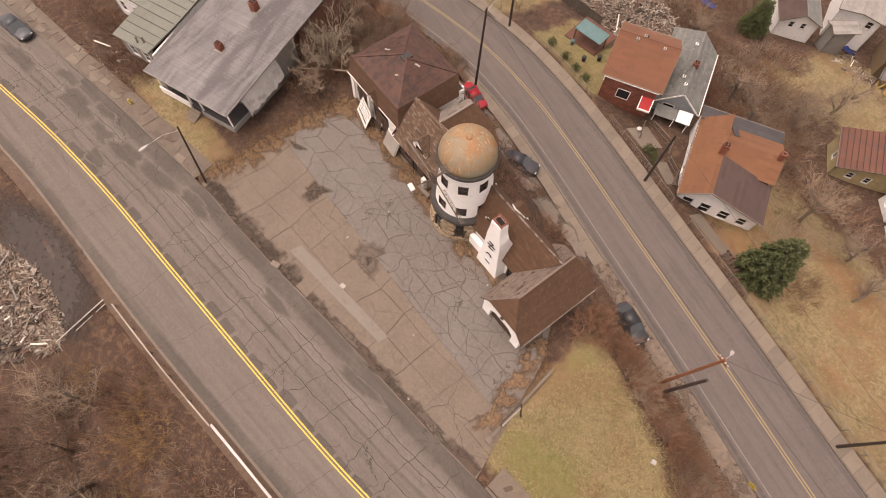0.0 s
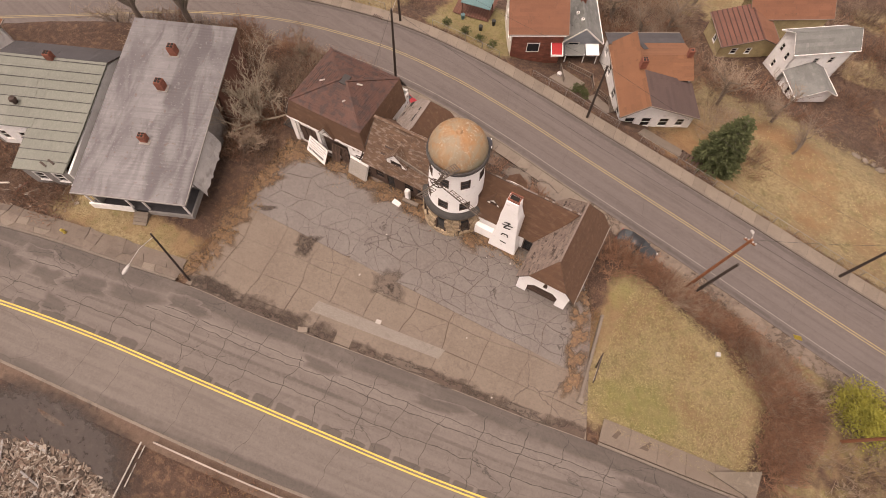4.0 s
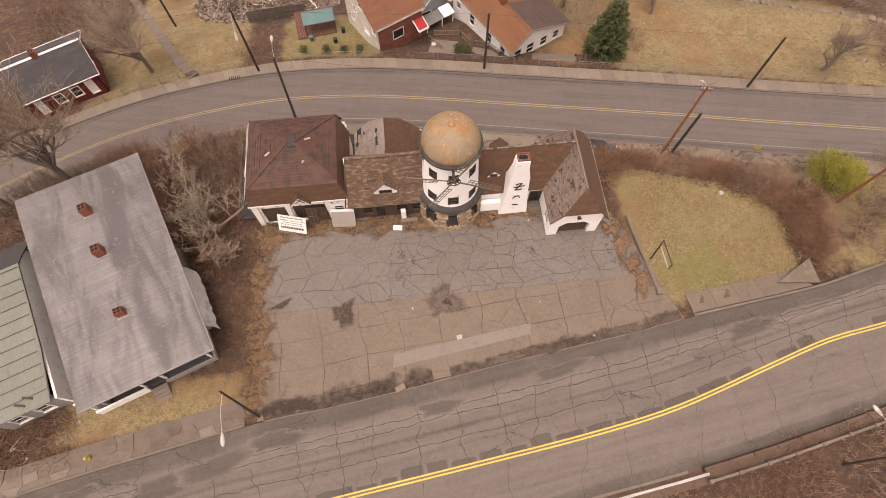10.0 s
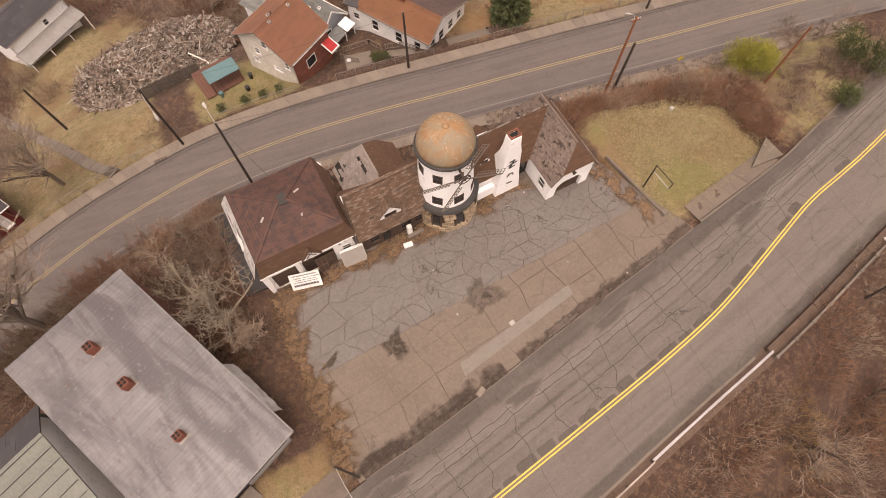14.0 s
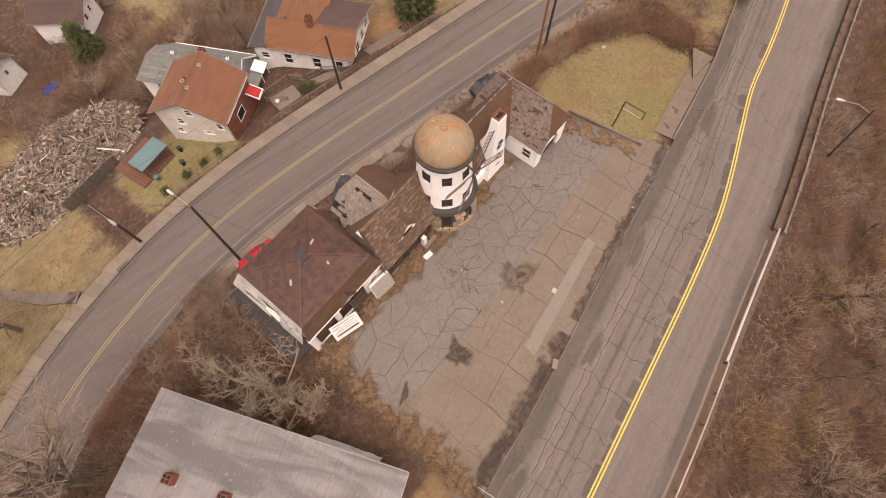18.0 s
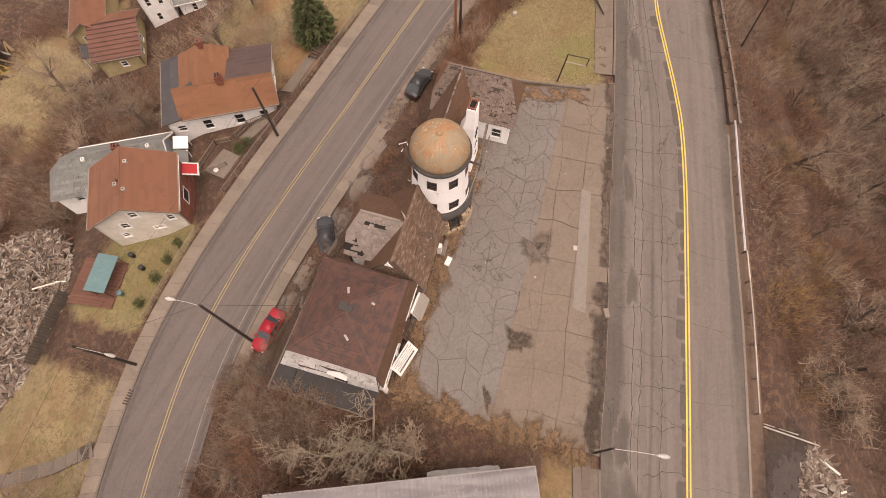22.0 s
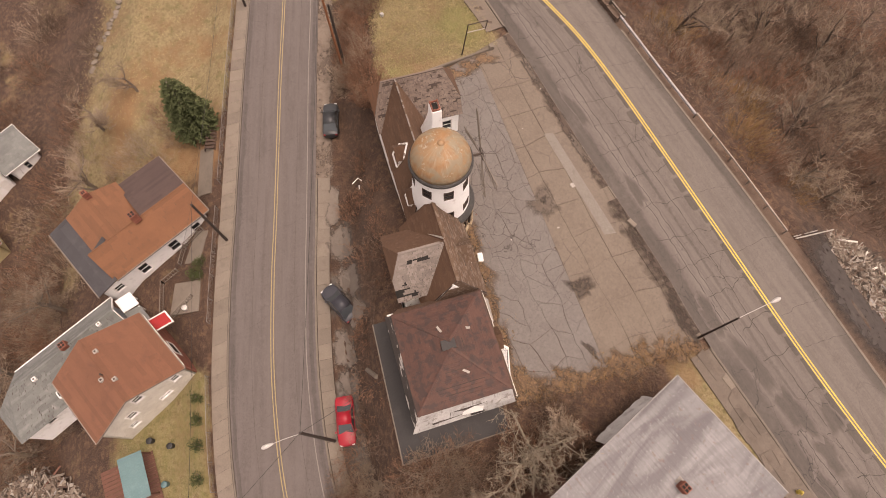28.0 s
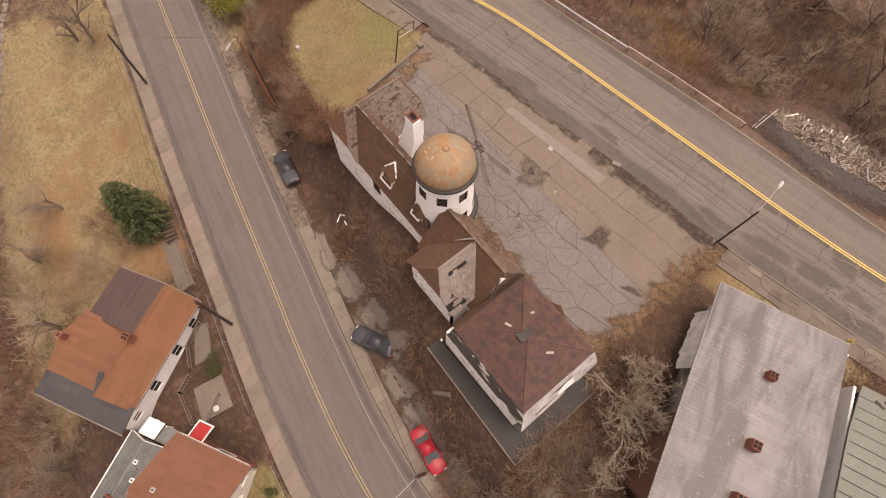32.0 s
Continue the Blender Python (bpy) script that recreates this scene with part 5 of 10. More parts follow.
shingle_slope(rearw, [(QW, RB, QM), (QW, 0.75, QM), (QX, 0.9, QZ), (QX, RB - 1.0, QZ)], SHINGLE_GREY, seed=12, label="grey shingles with torn holes over a deck painted dark as shade", missing=((0.5, 0.12, 0.45, 0.22), (0.2, 0.1, 0.15, 0.04)), under=SHADE_BLACK, tab=0.16, course=0.2)
shingle_slope(rearw, [(-2.4, 0.6, QE), (-2.4, RB, QE), (QQ, RB, QM), (QQ, 0.75, QM)], SHINGLE_BROWN, seed=9)
shingle_slope(rearw, [(QQ, 0.75, QM), (QQ, RB, QM), (QX, RB - 1.0, QZ), (QX, 0.9, QZ)], SHINGLE_BROWN, seed=13)
shingle_slope(rearw, [(QQ + 0.03, RB + 0.02, QM - 0.03), (QW - 0.03, RB + 0.02, QM - 0.03), (QX - 0.02, RB - 1.0, QZ), (QX + 0.02, RB - 1.0, QZ)], SHINGLE_BROWN, name="clipped_gable", seed=10)
ridge_cap(rearw, (QX, 1.2, QZ), (QX, RB - 1.0, QZ), SHINGLE_GREY, 0.2)
rw_wall = ((-2.65, 5.45), (-8.5, 5.45))
part("rear_wall", wall_mesh(*rw_wall, -5.5, [(0, QE), (1.5, 5.65), (4.2, 5.65), (5.85, QE)]), WHITE_WORN, rearw, "peeling white rear wall")
part("side_wall", wall_mesh((-8.5, 5.45), (-8.5, 1.2), -5.0, [(0, QE), (4.25, QE)]), WHITE_WORN, rearw)
part("side_wall", wall_mesh((-2.65, 3.4), (-2.65, 5.45), -5.0, [(0, QE), (2.05, QE)]), WHITE_WORN, rearw)

# ---- barn wing with the hipped roof ----
barn = thing("barn_wing", (-14.3, 2.5, 0), "wide wing under a ribbed brown hipped roof with steep shingled skirts", "building wing")
BX0, BX1, BY0, BY1, BZ = -18.3, -10.2, -0.85, 6.6, 6.15
A0, A1 = (-14.35, 2.8, 7.6), (-13.75, 2.8, 7.6)
for i, c in enumerate(([(BX0, BY0, BZ), (BX1, BY0, BZ), A1, A0], [(BX1, BY0, BZ), (BX1, BY1, BZ), A1, A1], [(BX1, BY1, BZ), (BX0, BY1, BZ), A0, A1], [(BX0, BY1, BZ), (BX0, BY0, BZ), A0, A0])):
    shingle_slope(barn, c, ROOF_HIP, name="hip_slope", course=0.3, seed=30 + i, tab=2.0, label="ribbed dark brown roofing")
rnd = random.Random(61)
for c in ([(BX0, BY0, BZ), (BX1, BY0, BZ), A1, A0], [(BX1, BY0, BZ), (BX1, BY1, BZ), A1, A1], [(BX1, BY1, BZ), (BX0, BY1, BZ), A0, A1], [(BX0, BY1, BZ), (BX0, BY0, BZ), A0, A0]):
    e0, e1, r1, r0 = [Vector(q) for q in c]
    for k in range(1, 15):
        f = k / 15
        a_, b_ = e0.lerp(r0, f), e1.lerp(r1, f)
        t0 = rnd.uniform(0.02, 0.3)
        t1 = rnd.uniform(0.6, 0.98)
        bm = bmesh.new()
        bar(bm, a_.lerp(b_, t0) + Vector((0, 0, 0.04)), a_.lerp(b_, t1) + Vector((0, 0, 0.04)), 0.05, 0.035)
        part("roof_rib", bm, ROOF_UNDER if rnd.random() < 0.12 else ROOF_HIP, barn)
for c in ((BX0, BY0), (BX1, BY0), (BX1, BY1), (BX0, BY1)):
    bm = bmesh.new()
    bar(bm, (c[0], c[1], BZ + 0.05), Vector(A0 if c[0] == BX0 else A1) + Vector((0, 0, 0.05)), 0.2, 0.07)
    part("hip_cap", bm, ROOF_HIP, barn)
bm = bmesh.new()
plate(bm, [(-14.35, 2.4, 7.6), (-13.6, 2.4, 7.6), (-13.6, 3.5, 7.62), (-14.35, 3.5, 7.62)], 0.12)
part("roof_hatch", bm, TAR, barn, "dark square hatch at the top of the roof")
for x, y, z, a in ((-12.6, 3.3, 7.28, 20), (-13.0, 1.2, 6.98, 70), (-16.2, 2.2, 7.02, 50)):
    bm = bmesh.new()
    box(bm, -0.28, 0.28, -0.09, 0.09, 0.0, 0.03, pose(x, y, z, 0, 8, a))
    part("roof_scrap", bm, GUTTER_PALE, barn, "pale scrap lying on the roof")
EB = 4.05
shingle_slope(barn, [(BX0 - 0.45, BY0 - 0.5, EB), (BX1 + 0.7, BY0 - 0.5, EB), (BX1, BY0, BZ), (BX0, BY0, BZ)], SHINGLE_BROWN, name="skirt_roof", seed=40, label="steep brown shingled skirt")
shingle_slope(barn, [(BX1 + 0.75, BY0 - 0.5, EB), (BX1 + 0.95, BY1 - 0.6, EB), (BX1, BY1, BZ), (BX1, BY0, BZ)], SHINGLE_BROWN, name="skirt_roof", seed=41)
shingle_slope(barn, [(BX0 - 0.95, BY1 + 0.75, EB), (BX0 - 0.85, BY0 - 0.3, EB), (BX0, BY0, BZ), (BX0, BY1, BZ)], SILVER_ROOF, name="skirt_roof", seed=42, label="silvered peeling skirt", course=0.6)
shingle_slope(barn, [(BX1 + 0.4, BY1 + 0.52, EB + 0.75), (BX0 - 0.6, BY1 + 0.52, EB + 0.55), (BX0, BY1, BZ), (BX1, BY1, BZ)], PEEL_TAR, name="skirt_roof", seed=43, course=0.6, label="black tarred skirt with peeling white paint")
bf = ((-18.6, -1.05), (-9.5, -1.05))
bh = [(0.6, 2.9, 0.0, 2.9), (3.5, 6.6, 0.0, 2.9), (7.4, 8.3, 1.3, 2.3)]
part("front_wall", wall_mesh(*bf, -0.2, [(0, 4.0), (9.1, 4.0)], bh), WHITE_WORN, barn, "white front wall with boarded openings")
PANEL_WOOD = surf("brown_door_panel", (0.17, 0.105, 0.072), (0.13, 0.078, 0.054), (0.08, 0.05, 0.036), 1.2, 12, 0.5, stretch=(1, 1, 0.3))
for s0, s1, yb in ((0.6, 2.9, -0.95), (3.5, 6.6, -0.86)):
    bm = bmesh.new()
    box(bm, bf[0][0] + s0, bf[0][0] + s1, yb, yb + 0.04, 0.0, 2.9)
    part("back_board", bm, DARK_WOOD, barn, "dark brown boarding set back in the opening")
for k in range(3):
    bm = bmesh.new()
    x = bf[0][0] + 0.85 + k * 0.68
    box(bm, x, x + 0.48, -1.0, -0.95, 0.9, 2.7)
    part("window_panel", bm, PANEL_WOOD, barn, "brown boarded window panel")
for x0, dy in ((-13.9, 0.55), (-12.95, 0.2)):
    bm = bmesh.new()
    for a, b in (((0, 0), (0, 2.3)), ((0.85, 0), (0.85, 2.3)), ((0, 0.05), (0.85, 0.05)), ((0, 2.25), (0.85, 2.25)), ((0, 1.1), (0.85, 1.1)), ((0.43, 0), (0.43, 2.3))):
        bar(bm, (x0 + a[0], -1.12 - dy * (1 - a[1] / 2.3), 0.06 + a[1]), (x0 + b[0], -1.12 - dy * (1 - b[1] / 2.3), 0.06 + b[1]), 0.11, 0.07, (0, 1, 0))
    leaf = part("door_leaf", bm, PANEL_WOOD, barn, "brown framed door leaf leaning in the opening")
    bm = bmesh.new()
    hexa(bm, [(x0, -1.1 - dy, 0.06), (x0 + 0.85, -1.1 - dy, 0.06), (x0 + 0.85, -1.07 - dy, 0.06), (x0, -1.07 - dy, 0.06), (x0, -1.1, 2.36), (x0 + 0.85, -1.1, 2.36), (x0 + 0.85, -1.07, 2.36), (x0, -1.07, 2.36)])
    part("door_sheet", bm, DARK_WOOD, leaf)
for x0, x1 in ((-18.75, -18.1), (-15.65, -15.2)):
    bm = bmesh.new()
    hexa(bm, [(x0, -1.3, -0.05), (x0 + 0.4, -1.3, -0.05), (x0 + 0.4, -1.06, -0.05), (x0, -1.06, -0.05), (x0, -1.2, 3.84), (x1, -1.2, 3.84), (x1, -1.06, 3.84), (x0, -1.06, 3.84)])
    part("corner_post", bm, TRIM, barn, "white painted flared post")
window_in(barn, *bf, bh[2], frame_mat=TRIM)
bm = bmesh.new()
box(bm, -18.8, -9.3, -1.42, -1.3, 3.85, 4.02)
part("gutter", bm, TRIM, barn, "white eave gutter")
part("west_wall", wall_mesh((-18.6, 6.9), (-18.6, -1.05), -0.4, [(0, 4.4), (7.95, 4.4)]), WHITE_WORN, barn)
part("rear_wall", wall_mesh((-9.6, 6.95), (-18.6, 6.95), -6.5, [(0, 4.5), (9.0, 4.5)]), WHITE_WORN, barn, "peeling white rear wall")
part("east_wall", wall_mesh((-9.5, -1.05), (-9.5, 6.9), -0.4, [(0, 4.2), (7.95, 4.2)]), WHITE_WORN, barn)
bm = bmesh.new()
plate(bm, [(-19.02, 3.3, 4.62), (-19.1, 1.6, 4.5), (-18.72, 1.5, 5.15), (-18.66, 2.2, 5.35), (-18.72, 3.1, 5.2)], 0.04, (-1, 0, 0.3))
part("skirt_patch", bm, TRIM, barn, "bright white torn patch")
# no opening here: a flat plate whose dark colour gives the shade of a hole
bm = bmesh.new()
plate(bm, [(-19.2, 2.6, 4.2), (-19.2, 1.5, 4.2), (-19.06, 1.5, 4.48), (-19.06, 2.6, 4.48)], 0.02, (-1, 0, 0.3))
part("skirt_hole", bm, SHADE_BLACK, barn, "near-black plate painted as the shade of a hole in the skirt")
# small false gable in the skirt
bm = bmesh.new()
plate(bm, [(-14.75, -1.5, 4.1), (-13.15, -1.5, 4.1), (-13.95, -1.42, 5.2)], 0.08, (0, -1, 0))
part("false_gable", bm, TRIM, barn, "small white timbered triangle")
for s in (-1, 1):
    bm = bmesh.new()
    plate(bm, [(-13.95 + s * 0.98, -1.62, 4.05), (-13.95, -1.62, 5.38), (-13.95, -0.85, 5.4), (-13.95 + s * 0.95, -1.2, 4.1)], 0.06)
    part("false_gable_roof", bm, SHINGLE_BROWN, barn)
    bm = bmesh.new()
    bar(bm, (-13.95 + s * 0.45, -1.53, 4.15), (-13.95 - s * 0.2, -1.5, 4.85), 0.07, 0.03, (0, 1, 0))
    part("false_gable_timber", bm, DARK_WOOD, barn)

# low flat-roofed annexe behind and beside the barn
annex = thing("flat_roof_annexe", (-15, 8, -1), "low annexe with a black tar roof round the barn", "building wing")
bm = bmesh.new()
plate(bm, [(-21.1, 7.0, 0.15), (-8.9, 7.2, 0.2), (-8.9, 8.5, 0.2), (-21.1, 8.9, 0.1)], 0.18)
part("roof", bm, TAR, annex, "black tar flat roof")
bm = bmesh.new()
plate(bm, [(-21.1, 6.996, 0.15), (-21.0, -0.5, 0.15), (-18.62, -0.5, 0.15), (-18.62, 6.996, 0.15)], 0.18)
part("roof", bm, TAR, annex)
part("rear_wall", wall_mesh((-9.0, 8.3), (-20.95, 8.7), -8.0, [(0, 0.0), (11.95, -0.05)]), WHITE_WORN, annex)
part("west_wall", wall_mesh((-20.95, 8.7), (-20.85, -0.4), -5.0, [(0, -0.05), (9.1, -0.05)]), WHITE_WORN, annex)
part("end_wall", wall_mesh((-9.0, 6.95), (-9.0, 8.3), -8.0, [(0, 0.0), (1.35, 0.0)]), WHITE_WORN, annex)
for a, b in (((-21.12, 8.9), (-8.88, 8.5)), ((-21.12, 8.9), (-21.02, -0.5))):
    bm = bmesh.new()
    bar(bm, (*a, 0.15), (*b, 0.15), 0.1, 0.16)
    part("edging", bm, CURB, annex, "worn grey roof edging")

# ---- right wing between tower and garage ----
rwing = thing("right_wing", (7, 0.5, 0), "wing with a plain brown shingled roof and white walls", "building wing")
GY, GZ, GE = 0.55, 7.3, 3.1
shingle_slope(rwing, [(1.8, -1.75, GE), (9.2, -1.75, GE), (11.4, GY, GZ), (1.8, GY, GZ)], SHINGLE_BROWN, seed=50, label="plain brown shingles")
shingle_slope(rwing, [(9.4, 2.97, GE), (-2.2, 2.97, GE), (1.0, GY, GZ), (11.4, GY, GZ)], SHINGLE_BROWN, seed=51)
rnd = random.Random(53)
x = 2.2
while x < 11.2:
    w = rnd.uniform(0.25, 0.8)
    if rnd.random() < 0.85:
        ridge_cap(rwing, (x, GY, GZ + rnd.uniform(-0.01, 0.015)), (x + w - 0.03, GY, GZ), SHINGLE_GREY if rnd.random() < 0.5 else SHINGLE_MIX, 0.13)
    x += w
rf = ((1.9, -1.3), (9.3, -1.3))
part("front_wall", wall_mesh(*rf, -0.2, [(0, GE + 0.3), (7.4, GE + 0.3)], [(5.9, 7.0, 0.0, 2.1)]), WHITE, rwing, "white stucco front wall")
window_in(rwing, *rf, (5.9, 7.0, 0.0, 2.1), name="doorway", frame_mat=DARK_WOOD, bars=0, sill=False)
bm = bmesh.new()
box(bm, 2.9, 5.0, -1.95, -1.45, -0.1, 1.55)
part("low_wall", bm, WHITE, rwing, "low white garden wall")
rr_ = ((8.98, 2.79), (-2.2, 2.79))
rh = [(2.2, 3.2, 1.0, 2.4)]
part("rear_wall", wall_mesh(*rr_, -5.0, [(0, GE - 0.03), (11.18, GE - 0.03)], rh), WHITE_WORN, rwing, "peeling white rear wall")
for h in rh:
    window_in(rwing, *rr_, h, frame_mat=DARK_WOOD)
dormer(rwing, 4.0, -0.85, 4.65, 1.15, 0.65, 1.1, None, SHINGLE_BROWN, TRIM, 1, 60)
dormer(rwing, 4.9, 2.25, 4.4, 1.5, 0.85, 0.95, None, SHINGLE_BROWN, WHITE_WORN, -1, 63)
dormer(rwing, 0.4, 2.35, 4.2, 1.4, 0.8, 0.9, None, SHINGLE_BROWN, WHITE_WORN, -1, 66)

# peeling white boards that edge the two rear dormers, lying on the slope
for dx, dw in ((4.9, 0.75), (0.5, 0.55)):
    edge = []
    for ux, uy in ((-1.0, 2.5), (-1.05, 1.75), (0.0, 1.15), (1.05, 1.75), (1.0, 2.5)):
        edge.append(Vector((dx + ux * dw, uy, 3.22 + (2.97 - uy) * 1.735)))
    for p, q in zip(edge, edge[1:] + edge[:1]):
        bm = bmesh.new()
        bar(bm, p, q, 0.16, 0.08)
        part("dormer_board", bm, WHITE_WORN, rwing, "peeling white dormer edge board")

# white stuccoed chimney
chim = thing("stucco_chimney", (6.0, -2.1, 0), "tall white stuccoed chimney with black iron letters and a brick top", "chimney")
bm = bmesh.new()
prof = [(4.65, 7.5, -2.45, -1.28, -0.1), (4.75, 7.4, -2.4, -1.2, 1.2), (4.95, 7.2, -2.35, -0.6, 3.0), (5.15, 7.05, -2.3, -0.6, 5.0), (5.2, 6.95, -2.3, -1.2, 6.6), (5.35, 6.7, -2.3, -1.35, 7.8), (5.45, 6.6, -2.28, -1.4, 9.2)]
rings = [[bm.verts.new(p) for p in ((x0, y0, z), (x1, y0, z), (x1, y1, z), (x0, y1, z))] for x0, x1, y0, y1, z in prof]
for a, b in zip(rings, rings[1:]):
    for k in range(4):
        bm.faces.new((a[k], a[(k + 1) % 4], b[(k + 1) % 4], b[k]))
bm.faces.new(rings[-1])
bm.faces.new(rings[0][::-1])
bmesh.ops.bevel(bm, geom=[e for e in bm.edges], offset=0.05, segments=1, affect="EDGES")
part("shaft", bm, WHITE, chim)
for k in range(10):
    bm = bmesh.new()
    x = 5.5 + (k % 5) * 0.225
    y = -2.22 if k < 5 else -1.56
    box(bm, x, x + 0.2, y, y + 0.12, 9.2, 9.42)
    part("brick", bm, BRICK, chim)
for k in range(6):
    bm = bmesh.new()
    x = 5.5 if k < 3 else 6.44
    y = -2.08 + (k % 3) * 0.17
    box(bm, x, x + 0.1, y, y + 0.16, 9.2, 9.4)
    part("brick", bm, BRICK, chim)
# flue mouth as a thin block, the shade inside painted near-black
bm = bmesh.new()
box(bm, 5.62, 6.42, -2.09, -1.58, 9.205, 9.215)
part("flue", bm, SHADE_BLACK, chim)
for pts in (((5.75, 5.6), (6.3, 5.75), (5.8, 4.6), (6.45, 4.75)), ((5.6, 5.1), (6.6, 5.3)), ((5.75, 3.1), (5.9, 3.5), (6.3, 3.5), (6.4, 3.15)), ((5.8, 1.9), (6.4, 1.85))):
    bm = bmesh.new()
    for (xa, za), (xb, zb) in zip(pts, pts[1:]):
        def fy(z):
            return -2.45 + 0.15 * min(z, 5.0) / 5.0 - 0.06
        bar(bm, (xa, fy(za), za), (xb, fy(zb), zb), 0.1, 0.05, (0, 1, 0))
    part("iron_letter", bm, SIGN_BLACK, chim, "black iron lettering stroke")

# ---- garage wing ----
ROOF_BARE = surf("bare_orange_roof_board", (0.27, 0.125, 0.065), (0.21, 0.1, 0.055), (0.14, 0.07, 0.045), 1.0, 10, 0.5, vary=0.1, island=0.15)
GUTTER = surf("worn_grey_gutter", (0.4, 0.36, 0.32), (0.3, 0.27, 0.24), (0.15, 0.12, 0.1), 1.2, 9, 0.5)
gar = thing("garage_wing", (11.5, -1, 0), "gabled garage wing with torn shingles and a white arch front", "building wing")
KX, KZ, KE = 11.55, 7.2, 3.2
FY, KB = -5.35, 3.15
KM, XW, XE = 4.72, 9.81, 13.255
torn = ((0.45, 0.08, 0.75, 0.05), (0.6, 0.07, 0.3, 0.04), (0.2, 0.06, 0.5, 0.03), (0.85, 0.08, 0.1, 0.06))
shingle_slope(gar, [(8.75, KB, KE), (8.75, FY - 0.15, KE), (XW, FY - 0.15, KM), (XW, KB, KM)], SHINGLE_TAN, seed=70, label="weathered grey shingles with gaps", missing=torn, tab=0.1, course=0.17, scatter=0.07)
shingle_slope(gar, [(XW, KB, KM), (XW, FY - 0.15, KM), (KX, FY + 1.15, KZ), (KX, KB - 1.2, KZ)], SHINGLE_TAN, seed=73, label="weathered grey shingles with gaps", missing=torn, tab=0.1, course=0.17, scatter=0.07)
shingle_slope(gar, [(14.3, FY - 0.15, KE), (14.3, KB, KE), (XE, KB, KM), (XE, FY - 0.15, KM)], SHINGLE_BROWN, seed=71, label="plain brown shingles")
shingle_slope(gar, [(XE, FY - 0.15, KM), (XE, KB, KM), (KX, KB - 1.2, KZ), (KX, FY + 1.15, KZ)], SHINGLE_BROWN, seed=74, label="plain brown shingles")
shingle_slope(gar, [(XW - 0.05, FY - 0.18, KM - 0.02), (XE + 0.05, FY - 0.18, KM - 0.02), (KX + 0.02, FY + 1.15, KZ), (KX - 0.02, FY + 1.15, KZ)], SHINGLE_BROWN, name="clipped_gable", seed=72)
shingle_slope(gar, [(XE + 0.05, KB + 0.03, KM - 0.02), (XW - 0.05, KB + 0.03, KM - 0.02), (KX - 0.02, KB - 1.2, KZ), (KX + 0.02, KB - 1.2, KZ)], ROOF_BARE, name="clipped_gable", seed=76, label="bare orange-brown boards of the clipped gable", course=0.25, tab=0.8)
ridge_cap(gar, (KX, FY + 1.1, KZ), (KX, KB - 1.2, KZ), SHINGLE_TAN, 0.16)
gf = ((9.0, -5.15), (13.85, -5.15))
gh = [(0.95, 3.9, 0.0, 2.35)]
part("front_wall", wall_mesh(*gf, -0.3, [(0, KE + 0.25), (0.95, 4.75), (3.95, 4.75), (4.85, KE + 0.25)], gh, 0.3), WHITE, gar, "white stucco arch front")
for sx, sgn in ((9.95, 1), (12.9, -1)):
    bm = bmesh.new()
    plate(bm, [(sx, -5.16, 2.35), (sx + sgn * 0.55, -5.16, 2.35), (sx, -5.16, 1.75)], 0.3, (0, -1, 0))
    part("arch_bracket", bm, WHITE, gar)
bm = bmesh.new()
box(bm, 9.3, 13.5, -4.84, -4.78, 0.0, 2.84)
door = part("garage_door", bm, DARK_WOOD, gar, "dark brown panelled garage door")
for i in range(4):
    for j in range(4):
        bm = bmesh.new()
        box(bm, 10.03 + i * 0.73, 10.67 + i * 0.73, -4.88, -4.84, 0.08 + j * 0.57, 0.55 + j * 0.57)
        part("door_panel", bm, DARK_WOOD, door)
bm = bmesh.new()
tube(bm, (11.45, -5.15, 3.6), (11.45, -5.4, 3.6), 0.14, 0.2, 12)
part("wall_lamp", bm, IRON, gar, "grey round wall lamp")
gw = ((9.003, -1.4), (9.003, -4.845))
part("west_wall", wall_mesh(*gw, -0.3, [(0, KE), (3.445, KE)], [(2.0, 3.0, 0.9, 2.3)]), WHITE, gar)
window_in(gar, *gw, (2.0, 3.0, 0.9, 2.3))
part("east_wall", wall_mesh((13.847, -4.845), (13.847, 2.75), -2.5, [(0, KE), (7.595, KE)], [(3, 4, 0.9, 2.2)]), WHITE_WORN, gar)
window_in(gar, (13.847, -4.845), (13.847, 2.75), (3, 4, 0.9, 2.2))
part("rear_wall", wall_mesh((13.85, 2.8), (9.0, 2.8), -5.5, [(0, KE), (0.65, KM - 0.12), (4.0, KM - 0.12), (4.85, KE)]), WHITE_WORN, gar, "peeling white rear gable wall")
bm = bmesh.new()
plate(bm, [(14.31, FY, KE), (14.37, FY, KE), (14.37, KB, KE), (14.31, KB, KE)], 0.1)
part("gutter", bm, GUTTER, gar, "white gutter")


# ---- sidewalks and kerbs ----
def walk_slabs(name, line, d0, d1, dz, length, label, gap=0.02, seed=1, skip=0.0, mat_=None, lift=0.0):
    """A sidewalk of single slabs between two offsets of a line."""
    rnd = random.Random(seed)
    total = sum((b - a).length for a, b in zip(line, line[1:]))
    n = int(total / length)
    lo, hi = resample(offset(line, d0), n + 1), resample(offset(line, d1), n + 1)
    base = setting(name, drape(offset(line, d0), offset(line, d1), dz - 0.03, across=1, thick=0.12), JOINT, label, "sidewalk")
    WORLD_OF[base.name] = Matrix()
    for i in range(n):
        if rnd.random() < skip:
            continue
        bm = bmesh.new()
        q = [lo[i], lo[i + 1], hi[i + 1], hi[i]]
        c = (q[0] + q[1] + q[2] + q[3]) / 4
